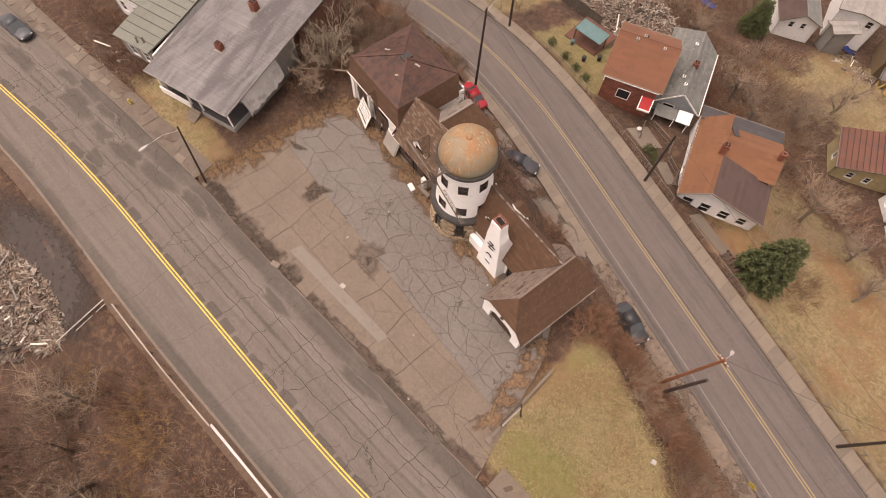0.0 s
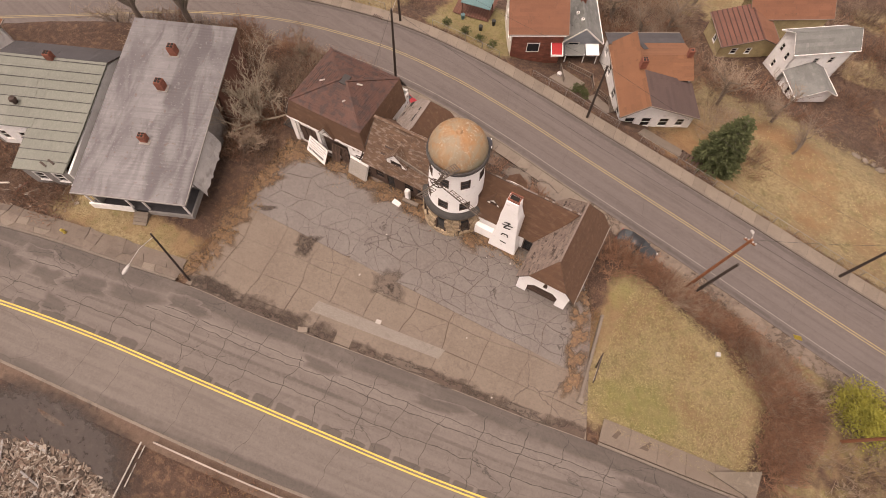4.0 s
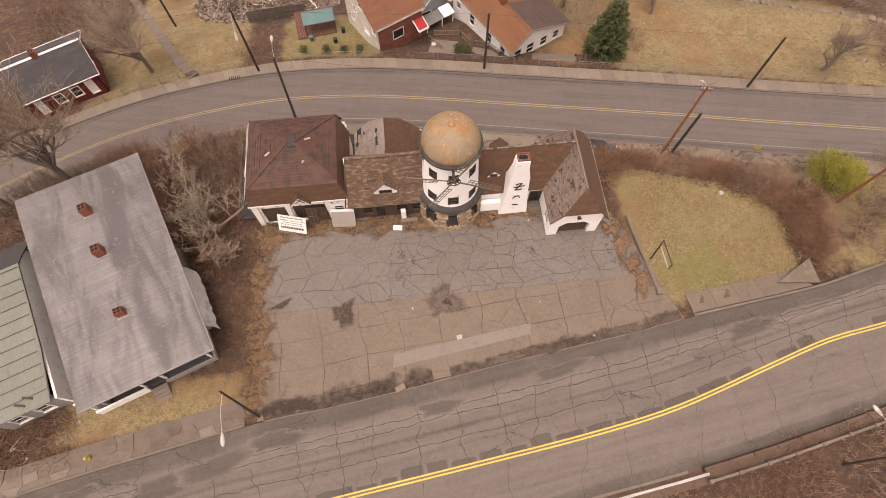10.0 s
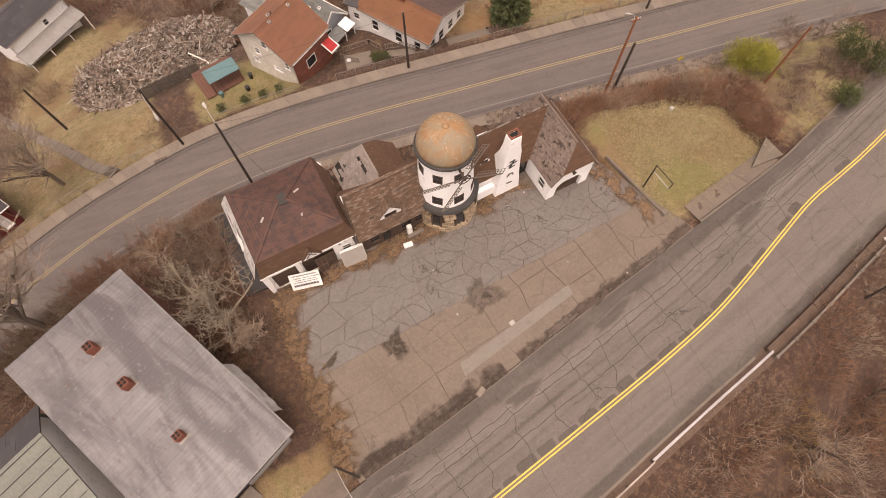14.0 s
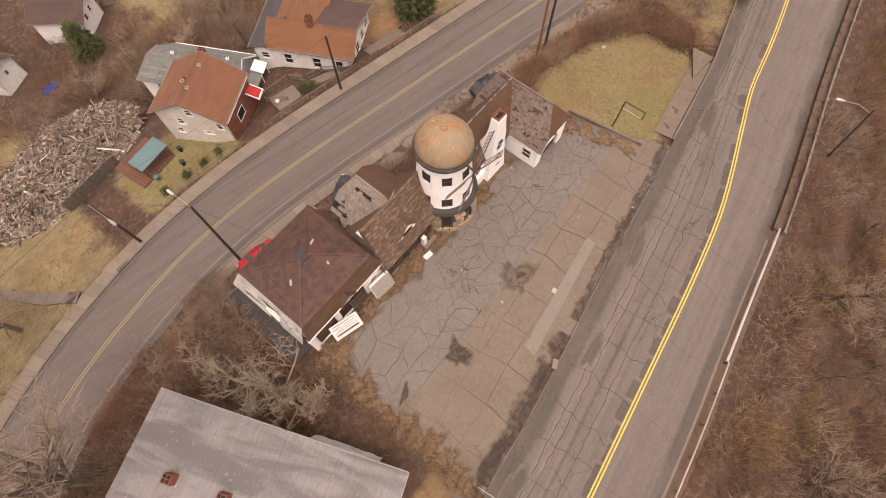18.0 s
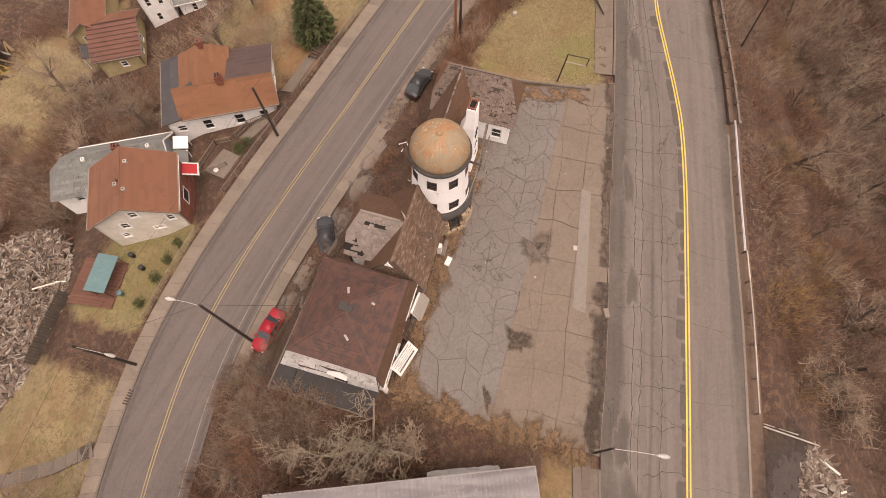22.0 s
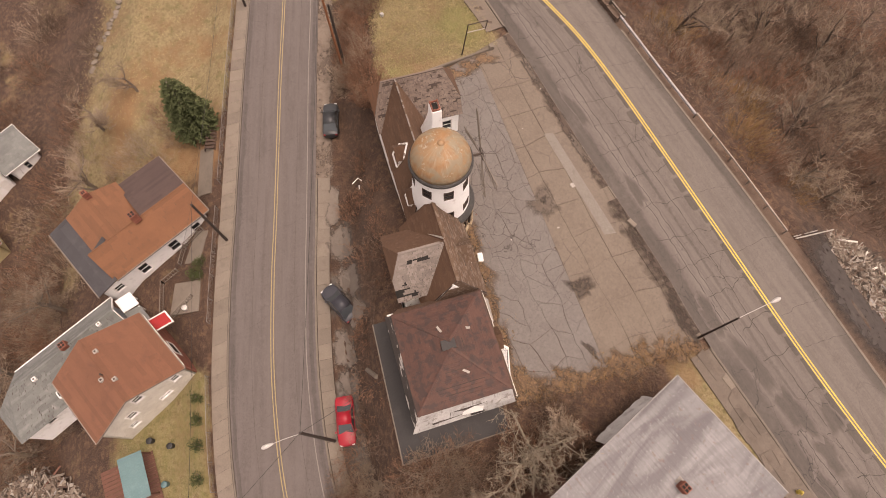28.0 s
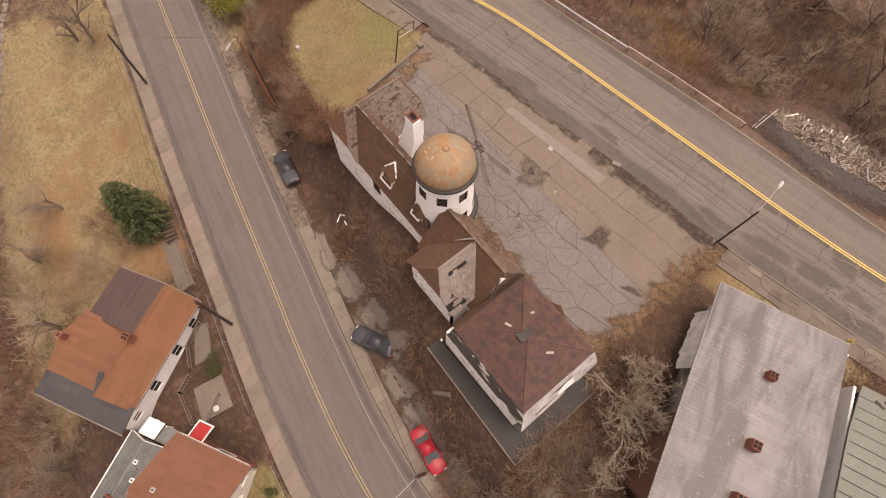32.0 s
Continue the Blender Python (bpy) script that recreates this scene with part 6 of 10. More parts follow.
        zz = [land_at(p.x, p.y) + dz + rnd.uniform(-0.012, 0.012) + lift for p in q]
        q = [p + (c - p).normalized() * gap for p in q]
        hexa(bm, [(p.x, p.y, z - 0.1) for p, z in zip(q, zz)] + [(p.x, p.y, z) for p, z in zip(q, zz)])
        bmesh.ops.recalc_face_normals(bm, faces=bm.faces)
        part("slab", bm, mat_ or CONCRETE, base)
    return base


def kerb(name, line, d, w, dz, label, mat_=None):
    setting(name, drape(offset(line, d + w / 2), offset(line, d - w / 2), dz, across=1, thick=0.3), mat_ or CURB, label, "kerb")


walk_slabs("sidewalk_far", cut(BACK_MID, -62, 66), 4.6, 6.15, 0.12, 1.5, "sandy concrete sidewalk slabs", seed=2)
kerb("kerb_far", cut(BACK_MID, -62, 66), 4.5, 0.16, 0.13, "worn concrete kerb")
walk_slabs("sidewalk_near", cut(BACK_MID, -22, 14), -6.15, -4.75, 0.1, 1.6, "pale concrete sidewalk slabs with broken kerb", seed=3)
SAND = fading(surf("sandy_verge_dirt", (0.27, 0.21, 0.165), (0.22, 0.168, 0.13), (0.14, 0.105, 0.08), 0.8, 10, 0.6), lo=0.0, hi=0.9)
setting("verge_dirt", soft_strip(cut(BACK_MID, 12, 62), -4.55, -6.7, 0.03, 61.0, fade=(1, 1, 1, 0)), SAND, "sandy dirt verge beside the street", "ground")
PALE_GRIT = fading(surf("pale_gravel", (0.27, 0.22, 0.18), (0.21, 0.17, 0.14), (0.14, 0.11, 0.09), 0.8, 10, 0.6), lo=0.2, hi=0.9)
for k, (x, y, ax, ay, tn) in enumerate(((7.5, 9.9, 2.6, 0.9, -0.3), (2.9, 9.9, 3.0, 1.3, 0.0), (-1.8, 10.0, 2.6, 1.2, 0.1), (-5.0, 10.6, 2.4, 1.6, 0.2), (-8.5, 12.2, 2.6, 1.2, -0.1), (-12.5, 12.6, 2.4, 1.0, 0.0))):
    setting("gravel_patch", blob(x, y, ax, ay, tn, 0.1, 700 + k, rag=0.3), PALE_GRIT, "patch of pale gravel on the bank", "ground")
kerb("kerb_near", cut(BACK_MID, -22, 14), -4.6, 0.2, 0.09, "crumbling concrete kerb")
DIRT_WALK = surf("dirty_broken_concrete", (0.22, 0.175, 0.14), (0.17, 0.132, 0.104), (0.1, 0.075, 0.058), 0.7, 9, 0.6, vary=0.2)

SANDY = surf("sandy_stained_concrete", (0.25, 0.198, 0.155), (0.21, 0.165, 0.128), (0.14, 0.105, 0.08), 0.6, 9, 0.6, vary=0.05)


def broken_walk(name, line, d0, d1, dz, label, seed):
    """A sidewalk whose slabs have cracked into tilted pieces, some of them lost."""
    rnd = random.Random(seed)
    n = int(sum((b - a).length for a, b in zip(line, line[1:])) / 1.3)
    rows = [resample(offset(line, d0 + (d1 - d0) * f), n + 1) for f in (0, 0.35, 0.68, 1)]
    base = setting(name, drape(offset(line, d0), offset(line, d1), dz - 0.04, across=1, thick=0.12), DIRT_WALK, label, "sidewalk")
    WORLD_OF[base.name] = Matrix()
    jit = {(i, j): Vector((rnd.uniform(-0.35, 0.35), rnd.uniform(-0.18, 0.18))) for i in range(n + 1) for j in range(4)}
    for i in range(n):
        for j in range(3):
            if rnd.random() < (0.6 if j == 2 else 0.35):
                continue
            q = [rows[j][i] + jit[i, j], rows[j][i + 1] + jit[i + 1, j], rows[j + 1][i + 1] + jit[i + 1, j + 1], rows[j + 1][i] + jit[i, j + 1]]
            c = (q[0] + q[1] + q[2] + q[3]) / 4
            zz = [land_at(p.x, p.y) + dz + rnd.uniform(-0.03, 0.05) for p in q]
            q = [p + (c - p).normalized() * 0.04 for p in q]
            bm = bmesh.new()
            hexa(bm, [(p.x, p.y, z - 0.1) for p, z in zip(q, zz)] + [(p.x, p.y, z) for p, z in zip(q, zz)])
            bmesh.ops.recalc_face_normals(bm, faces=bm.faces)
            part("slab", bm, CONCRETE if rnd.random() < 0.35 else DIRT_WALK, base)


broken_walk("sidewalk_front_west", cut(FRONT_NEAR, -66, -18.2), 0.25, 2.3, 0.11, "broken and heaved concrete sidewalk slabs", 4)
kerb("kerb_front_west", cut(FRONT_NEAR, -66, -18.2), 0.12, 0.2, 0.12, "worn concrete kerb")
walk_slabs("sidewalk_front_east", cut(FRONT_NEAR, 20.4, 35), 0.3, 2.3, 0.12, 2.4, "wide stained concrete sidewalk slabs", seed=5, mat_=SANDY)
kerb("kerb_front_east", cut(FRONT_NEAR, 20.2, 62), 0.12, 0.22, 0.16, "pale chipped concrete kerb")
kerb("kerb_lot", cut(FRONT_NEAR, -18.2, 20), 0.05, 0.12, 0.02, "broken low kerb along the lot")
walk_slabs("garden_path", [Vector((35.9, -0.6)), Vector((36.4, -4.7)), Vector((37.2, -9.6))], -0.6, 0.6, 0.06, 1.4, "narrow concrete path through the brush", seed=6)
walk_slabs("drive_west", [Vector((-31.4, 26.2)), Vector((-34.2, 30.2)), Vector((-38.6, 37.6)), Vector((-43, 45)), Vector((-50, 57)), Vector((-56, 67))], -0.7, 0.7, 0.24, 1.7, "pale concrete garden path", seed=7, mat_=CURB)
bm = bmesh.new()
plate(bm, [(30.4, -12.0, -0.55), (34.4, -12.4, -0.6), (34.4, -9.8, -0.75)], 0.3)
setting("concrete_apron", bm, surf("dirty_concrete", (0.22, 0.18, 0.14), (0.16, 0.13, 0.1), (0.3, 0.25, 0.2), 0.9, 9, 0.6, rough=0.95), "grey triangular concrete apron", "pavement")

# ---- barrier on the far side of the front road ----
def along_line(line, x0, x1, step):
    seg = cut(line, x0, x1)
    total = sum((b - a).length for a, b in zip(seg, seg[1:]))
    return resample(seg, max(2, int(total / step) + 1))


def rail_run(name, line, d, x0, x1, step, height, label, beam, mat_, post_mat, post_w=0.12):
    pts = along_line(offset(line, d), x0, x1, step)
    g = [(p.x, p.y, land_at(p.x, p.y)) for p in pts]
    root = thing(name, g[0], label, "guardrail")
    for p in g:
        bm = bmesh.new()
        box(bm, p[0] - post_w / 2, p[0] + post_w / 2, p[1] - post_w / 2, p[1] + post_w / 2, p[2] - 0.4, p[2] + height)
        part("post", bm, post_mat, root)
    for a, b in zip(g, g[1:]):
        for w, h, z in beam:
            bm = bmesh.new()
            bar(bm, (a[0], a[1], a[2] + z), (b[0], b[1], b[2] + z), w, h)
            part("rail", bm, mat_, root)
    return root


rail_run("pipe_rail", FRONT_FAR, 0.1, -13.2, 4.6, 2.6, 0.75, "pale concrete-topped roadside rail on short posts", ((0.12, 0.14, 0.72),), surf("pale_rail", (0.5, 0.43, 0.37), (0.42, 0.35, 0.3), (0.25, 0.19, 0.15), 0.8, 9, 0.5), CURB)
rail_run("metal_guardrail", FRONT_FAR, 0.25, 2.9, 18.4, 2.0, 0.7, "white painted metal guardrail", ((0.08, 0.32, 0.6), (0.2, 0.05, 0.7)), surf("galvanised_rail", (0.55, 0.53, 0.53), (0.47, 0.45, 0.45), (0.3, 0.26, 0.23), 0.8, 9, 0.4, rough=0.5, metal=0.3), IRON, 0.06)
rail_run("concrete_parapet", FRONT_FAR, 0.6, 17.0, 64, 2.2, 0.6, "brown concrete parapet beside the road", ((0.28, 0.4, 0.3),), VERGE, VERGE, 0.3)
rail_run("outer_parapet", FRONT_FAR, -0.35, 17.4, 64, 2.6, 0.6, "outer concrete rail above the wooded slope", ((0.2, 0.2, 0.4),), CURB, CURB, 0.3)
tail = thing("fallen_pipe", (-12.3, -32.6, 0.6), "pale pipe that runs from the rail's end down to the rubble", "pipe")
bm = bmesh.new()
tube(bm, (-12.35, -32.75, 0.62), (-12.2, -38.4, -1.2), 0.07, 0.06, 8)
part("pipe", bm, GUTTER_PALE, tail)
bm = bmesh.new()
tube(bm, (-12.05, -32.9, 0.3), (-11.9, -36.4, -0.8), 0.05, 0.05, 8)
part("pipe", bm, GUTTER_PALE, tail)
kerb("kerb_road_far", cut(FRONT_FAR, -40, 18), 0.72, 0.22, 0.03, "crumbling earth-stained road edge", CURB)

# ---- houses across the street and next door ----
SIDING = surf("cream_siding", (0.7, 0.66, 0.58), (0.62, 0.57, 0.5), (0.4, 0.34, 0.28), 0.8, 9, 0.35, vary=0.03)
SIDING_WHITE = surf("white_siding", (0.86, 0.85, 0.83), (0.8, 0.785, 0.76), (0.4, 0.36, 0.32), 0.8, 9, 0.3, vary=0.03)
SIDING_BLUE = surf("pale_blue_siding", (0.52, 0.56, 0.6), (0.45, 0.49, 0.53), None, 0.8, 9)
SIDING_YELLOW = surf("yellow_siding", (0.6, 0.49, 0.27), (0.52, 0.42, 0.23), (0.3, 0.24, 0.16), 0.8, 9, 0.4)
SIDING_RED = surf("barn_red_siding", (0.24, 0.035, 0.03), (0.19, 0.03, 0.026), (0.1, 0.03, 0.025), 0.8, 9, 0.4)
ROOF_ORANGE = surf("orange_brown_shingle", (0.27, 0.122, 0.062), (0.235, 0.106, 0.055), (0.17, 0.08, 0.045), 0.5, 12, 0.35, rough=0.95, vary=0.1, bscale=16)
ROOF_RUST = surf("rust_brown_shingle", (0.275, 0.122, 0.07), (0.235, 0.103, 0.06), (0.14, 0.065, 0.045), 0.5, 12, 0.35, rough=0.95, vary=0.1)
ROOF_DARK = surf("dark_brown_shingle", (0.12, 0.078, 0.068), (0.1, 0.065, 0.058), None, 0.5, 12, rough=0.95, vary=0.1)
ROOF_CHAR = surf("charcoal_shingle", (0.085, 0.08, 0.085), (0.07, 0.066, 0.07), (0.13, 0.12, 0.12), 0.5, 12, 0.4, rough=0.95, vary=0.12)
ROOF_SLATE = surf("grey_shingle", (0.265, 0.27, 0.255), (0.2, 0.207, 0.195), (0.36, 0.35, 0.33), 0.5, 9, 0.5, rough=0.95, vary=0.12, island=0.14)
ROOF_METAL = surf("rusted_metal_roof", (0.2, 0.075, 0.045), (0.155, 0.06, 0.04), (0.1, 0.055, 0.045), 0.6, 9, 0.4, rough=0.6, vary=0.1)
def smoky_metal(name, pale, mid, smoke):
    """Old sheet metal: broad smoky stains that wander along the slope, fine grain across it, rust specks."""
    m, nt, b = nodes_of(name, 0.55, 0.15)
    v = coords(nt, (1, 1, 1), False)
    lines = coords(nt, (0.12, 5.0, 1), False)
    col = mixc(nt, noise_fac(nt, v, 0.22, 6, 0.32, 0.68, 0.4), pale, mid)
    col = mixc(nt, mathn(nt, "MULTIPLY", noise_fac(nt, lines, 1.0, 4, 0.35, 0.75), 0.6), col, tuple(x * 0.8 for x in mid))
    wave = coords(nt, (0.62, 0.13, 1), False)
    col = mixc(nt, mathn(nt, "MULTIPLY", noise_fac(nt, wave, 0.75, 3, 0.46, 0.64, 1.2), 0.75), col, smoke)
    col = mixc(nt, mathn(nt, "MULTIPLY", noise_fac(nt, coords(nt, (1, 0.5, 1), False), 0.9, 6, 0.55, 0.72, 0.8), 0.45), col, tuple(x * 1.25 for x in smoke))
    col = mixc(nt, mathn(nt, "MULTIPLY", noise_fac(nt, v, 4.0, 6, 0.6, 0.72), 0.4), col, tuple(min(0.9, x * 1.25) for x in pale))
    col = mixc(nt, mathn(nt, "MULTIPLY", noise_fac(nt, v, 2.2, 7, 0.62, 0.72), 0.5), col, (0.17, 0.1, 0.07))
    nt.links.new(col, b.inputs["Base Color"])
    bump(nt, b, noise_fac(nt, v, 6, 4, 0.2, 0.8), 0.1, 0.02)
    return m


ROOF_SILVER = smoky_metal("weathered_silver_metal", (0.298, 0.287, 0.289), (0.202, 0.191, 0.194), (0.1, 0.088, 0.092))
ROOF_GREEN = surf("pale_green_metal", (0.215, 0.225, 0.185), (0.18, 0.19, 0.155), (0.26, 0.26, 0.225), 0.25, 6, 0.5, rough=0.6, vary=0.05, stretch=(1.0, 0.4, 1), objspace=True, bumpy=0.1)
ROOF_RIB = surf("grey_sheet_rib", (0.2, 0.178, 0.174), (0.25, 0.222, 0.218), (0.11, 0.095, 0.09), 0.3, 5, 0.85, 0.46, 0.62, rough=0.6, vary=0.1, stretch=(1.0, 0.14, 1), objspace=True, bumpy=0)
WOOD_RED = surf("red_brown_boards", (0.2, 0.085, 0.055), (0.16, 0.07, 0.048), None, 1.0, 9)
GREY_WALL = surf("grey_peeling_boards", (0.4, 0.38, 0.36), (0.32, 0.3, 0.28), (0.2, 0.17, 0.15), 0.8, 9, 0.5)
RED_CLOTH = surf("red_awning", (0.5, 0.03, 0.03), (0.42, 0.03, 0.03), None, 2, 9)


def chimney(parent, x, y, z0, z1, w=0.6, d=0.6, flues=2):
    """A chimney of brick courses with a capping, its flue mouths near-black blocks painted as shade."""
    bm = bmesh.new()
    box(bm, x - w / 2 + 0.03, x + w / 2 - 0.03, y - d / 2 + 0.03, y + d / 2 - 0.03, z0, z1 - 0.02)
    core = part("chimney", bm, BRICK, parent, "red brick chimney")
    k, z = 0, z0
    while z < z1 - 0.1:
        for s in range(4):
            bm = bmesh.new()
            h = 0.19
            if s == 0:
                box(bm, x - w / 2, x + w / 2 - 0.13, y - d / 2, y - d / 2 + 0.12, z, z + h)
            elif s == 1:
                box(bm, x - w / 2 + 0.13, x + w / 2, y + d / 2 - 0.12, y + d / 2, z, z + h)
            elif s == 2:
                box(bm, x + w / 2 - 0.12, x + w / 2, y - d / 2, y + d / 2 - 0.13, z, z + h)
            else:
                box(bm, x - w / 2, x - w / 2 + 0.12, y - d / 2 + 0.13, y + d / 2, z, z + h)
            part("brick", bm, BRICK, core)
        z += 0.21
        k += 1
    # four solid blocks, coloured near-black for the shade down the flues
    for i in range(2):
        for j in range(2):
            bm = bmesh.new()
            cx, cy = x + (i - 0.5) * w * 0.42, y + (j - 0.5) * d * 0.42
            box(bm, cx - 0.15 * w, cx + 0.15 * w, cy - 0.15 * d, cy + 0.15 * d, z1 - 0.02, z1 + 0.035)
            part("flue", bm, SHADE_BLACK, core)
    return core


def four_walls(root, w, l, zb, tops, mat_, holes=None, inset=0.3, frame_mat=None):
    """South, east, north and west walls; tops: for each a profile along the wall; holes by side."""
    a, b, c, d = (inset, inset), (w - inset, inset), (w - inset, l - inset), (inset, l - inset)
    for side, (p0, p1) in {"south": (a, b), "east": (b, c), "north": (c, d), "west": (d, a)}.items():
        hs = (holes or {}).get(side, [])
        m = mat_[side] if isinstance(mat_, dict) else mat_
        part(side + "_wall", wall_mesh(p0, p1, zb, tops[side], hs, 0.2), m, root)
        for h in hs:
            window_in(root, p0, p1, h, frame_mat=frame_mat or TRIM, name="door" if h[3] - h[2] > 1.8 else "window", pane_mat=None if h[3] - h[2] < 1.8 else TRIM)


FASCIA = surf("worn_fascia_board", (0.33, 0.27, 0.225), (0.26, 0.21, 0.17), (0.14, 0.1, 0.08), 1.2, 9, 0.5)


def gable_house(name, label, origin, turn, w, l, zb, ze, zr, along, wall_m, roof_m, holes=None, over=0.35, ridge_at=0.5, roof2=None, course=0.45, group="", seed=5, category="house", edge=None):
    """A house on a rectangle w by l whose ridge runs along x or y of its own axes."""
    root = thing(name, (origin[0], origin[1], 0), label, category, group, turn)
    MODE["world"] = False
    i = 0.3
    if along == "x":
        ry = l * ridge_at
        k = (zr - ze) / ry
        shingle_slope(root, [(-over, 0, ze), (w + over, 0, ze), (w + over, ry, zr), (-over, ry, zr)], roof_m, course=course, seed=seed, tab=1.6)
        shingle_slope(root, [(w + over, l, ze), (-over, l, ze), (-over, ry, zr), (w + over, ry, zr)], roof2 or roof_m, course=course, seed=seed + 1, tab=1.6)
        ridge_cap(root, (-over, ry, zr - 0.02), (w + over, ry, zr - 0.02), roof_m, 0.14)
        g = [(0, ze), (ry - i, zr - 0.14), (l - 2 * i, ze)]
        tops = {"south": [(0, ze + 0.05), (w - 2 * i, ze + 0.05)], "north": [(0, ze + 0.05), (w - 2 * i, ze + 0.05)], "east": g, "west": [(0, ze), (l - ry - i, zr - 0.14), (l - 2 * i, ze)]}
        for x in (-over, w + over):
            for y in (0, l):
                bm = bmesh.new()
                bar(bm, (x, y, ze - 0.08), (x, ry, zr - 0.08), 0.05, 0.16)
                part("barge_board", bm, edge or FASCIA, root)
        for y in (-0.06, l + 0.06):
            bm = bmesh.new()
            bar(bm, (-over, y, ze - 0.03), (w + over, y, ze - 0.03), 0.11, 0.1)
            part("gutter", bm, edge or FASCIA, root)
    else:
        rx = w * ridge_at
        shingle_slope(root, [(w, -over, ze), (w, l + over, ze), (rx, l + over, zr), (rx, -over, zr)], roof2 or roof_m, course=course, seed=seed, tab=1.6)
        shingle_slope(root, [(0, l + over, ze), (0, -over, ze), (rx, -over, zr), (rx, l + over, zr)], roof_m, course=course, seed=seed + 1, tab=1.6)
        ridge_cap(root, (rx, -over, zr - 0.02), (rx, l + over, zr - 0.02), roof_m, 0.14)
        tops = {"west": [(0, ze + 0.05), (l - 2 * i, ze + 0.05)], "east": [(0, ze + 0.05), (l - 2 * i, ze + 0.05)], "south": [(0, ze), (rx - i, zr - 0.14), (w - 2 * i, ze)], "north": [(0, ze), (w - rx - i, zr - 0.14), (w - 2 * i, ze)]}
        for y in (-over, l + over):
            for x in (0, w):
                bm = bmesh.new()
                bar(bm, (x, y, ze - 0.08), (rx, y, zr - 0.08), 0.05, 0.16)
                part("barge_board", bm, edge or FASCIA, root)
        for x in (-0.06, w + 0.06):
            bm = bmesh.new()
            bar(bm, (x, -over, ze - 0.03), (x, l + over, ze - 0.03), 0.11, 0.1)
            part("gutter", bm, edge or FASCIA, root)
    four_walls(root, w, l, zb, tops, wall_m, holes)
    MODE["world"] = True
    return root


def roof_vents(root, places, mat_):
    MODE["world"] = False
    for x, y, z in places:
        bm = bmesh.new()
        box(bm, x - 0.19, x + 0.19, y - 0.19, y + 0.19, z - 0.12, z + 0.16)
        cap = part("roof_vent", bm, mat_, root, "small pale roof vent")
        bm = bmesh.new()
        box(bm, x - 0.09, x + 0.09, y - 0.09, y + 0.09, z + 0.161, z + 0.175)
        part("louvre", bm, IRON, cap)
    MODE["world"] = True


TURN_H = 28.6
# two-storey house with a rust-brown roof and a brick porch
bh_holes = {"west": [(1.5, 2.3, -8.2, -7.3), (4.2, 5.1, -4.3, -3.2), (2.4, 3.3, -6.3, -5.2), (7.4, 8.2, -6.2, -5.1), (5.2, 6.4, -7.6, -7.0)], "south": [(1, 2, -6, -4.9), (4.5, 5.5, -6, -4.9)], "east": [(3, 4, -6, -4.9)], "north": [(2, 3, -6, -4.9)]}
bh_root = gable_house("rust_roof_house", "cream two-storey house with a rust-brown shingled gable roof", (-6.5, 27.2), TURN_H, 7.3, 9.6, -11.5, -4.2, -1.35, "x", SIDING, ROOF_RUST, bh_holes, over=0.25, seed=80)
roof_vents(bh_root, [(2.2, 4.4, -1.52), (5.65, 4.3, -1.58), (3.0, 5.3, -1.56)], GUTTER_PALE)
MODE["world"] = False
bm = bmesh.new()
lathe(bm, (3.25, 4.95, -1.5), [(0.07, 0), (0.07, 0.42), (0.1, 0.44), (0.1, 0.5), (0.03, 0.5)], 10)
part("vent_pipe", bm, IRON, bh_root, "dark iron vent pipe")
bm = bmesh.new()
box(bm, 0.32, 6.98, 0.1, 0.28, -11.0, -4.45)
front = part("front_wall", bm, BRICK, bh_root, "red brick front wall under the eave")
for k in range(17):
    for j in range(10):
        x0 = 0.3 + j * 0.67 + (0.33 if k % 2 else 0)
        if x0 > 6.8 or (2.4 < x0 + 0.3 < 4.0 and 7 < k < 13):
            continue
        bm = bmesh.new()
        box(bm, x0, min(x0 + 0.64, 7.0), 0.065, 0.11, -8.9 + k * 0.25, -8.68 + k * 0.25)
        part("brick", bm, BRICK, front)
bm = bmesh.new()
box(bm, 2.45, 3.95, 0.05, 0.12, -7.1, -5.75)
part("window", bm, GLASS, bh_root, "dark front window")
bm = bmesh.new()
for x0, x1, z0_, z1_ in ((2.35, 4.05, -5.75, -5.65), (2.35, 4.05, -7.22, -7.1), (2.35, 2.45, -7.1, -5.75), (3.95, 4.05, -7.1, -5.75)):
    box(bm, x0, x1, 0.02, 0.12, z0_, z1_)
part("window_frame", bm, TRIM, bh_root)
bm = bmesh.new()
box(bm, 0.1, 7.2, -0.14, 0.05, -4.42, -4.26)
part("eave_board", bm, TRIM, bh_root, "white eave board over the brick")
bm = bmesh.new()
plate(bm, [(5.55, -1.45, -6.2), (6.95, -1.45, -6.2), (6.95, 0.06, -5.6), (5.55, 0.06, -5.6)], 0.07)
part("awning", bm, RED_CLOTH, bh_root, "red cloth awning over the door")
for x in (5.5, 7.0):
    bm = bmesh.new()
    bar(bm, (x, -1.5, -6.24), (x, 0.06, -5.6), 0.12, 0.16)
    part("awning_edge", bm, TRIM, bh_root)
bm = bmesh.new()
box(bm, 5.44, 7.06, -1.58, -1.46, -6.4, -6.14)
part("awning_edge", bm, TRIM, bh_root)
MODE["world"] = True
# grey-shingled cottage
gh_root = thing("grey_roof_cottage", (-1.23, 32.63, 0), "white cottage with a grey shingled roof and pale blue gable", "house", "", TURN_H)
MODE["world"] = False
CW, CL, CX, CE, CR = 5.9, 14.1, 3.0, -7.6, -5.0
CK = 10.9
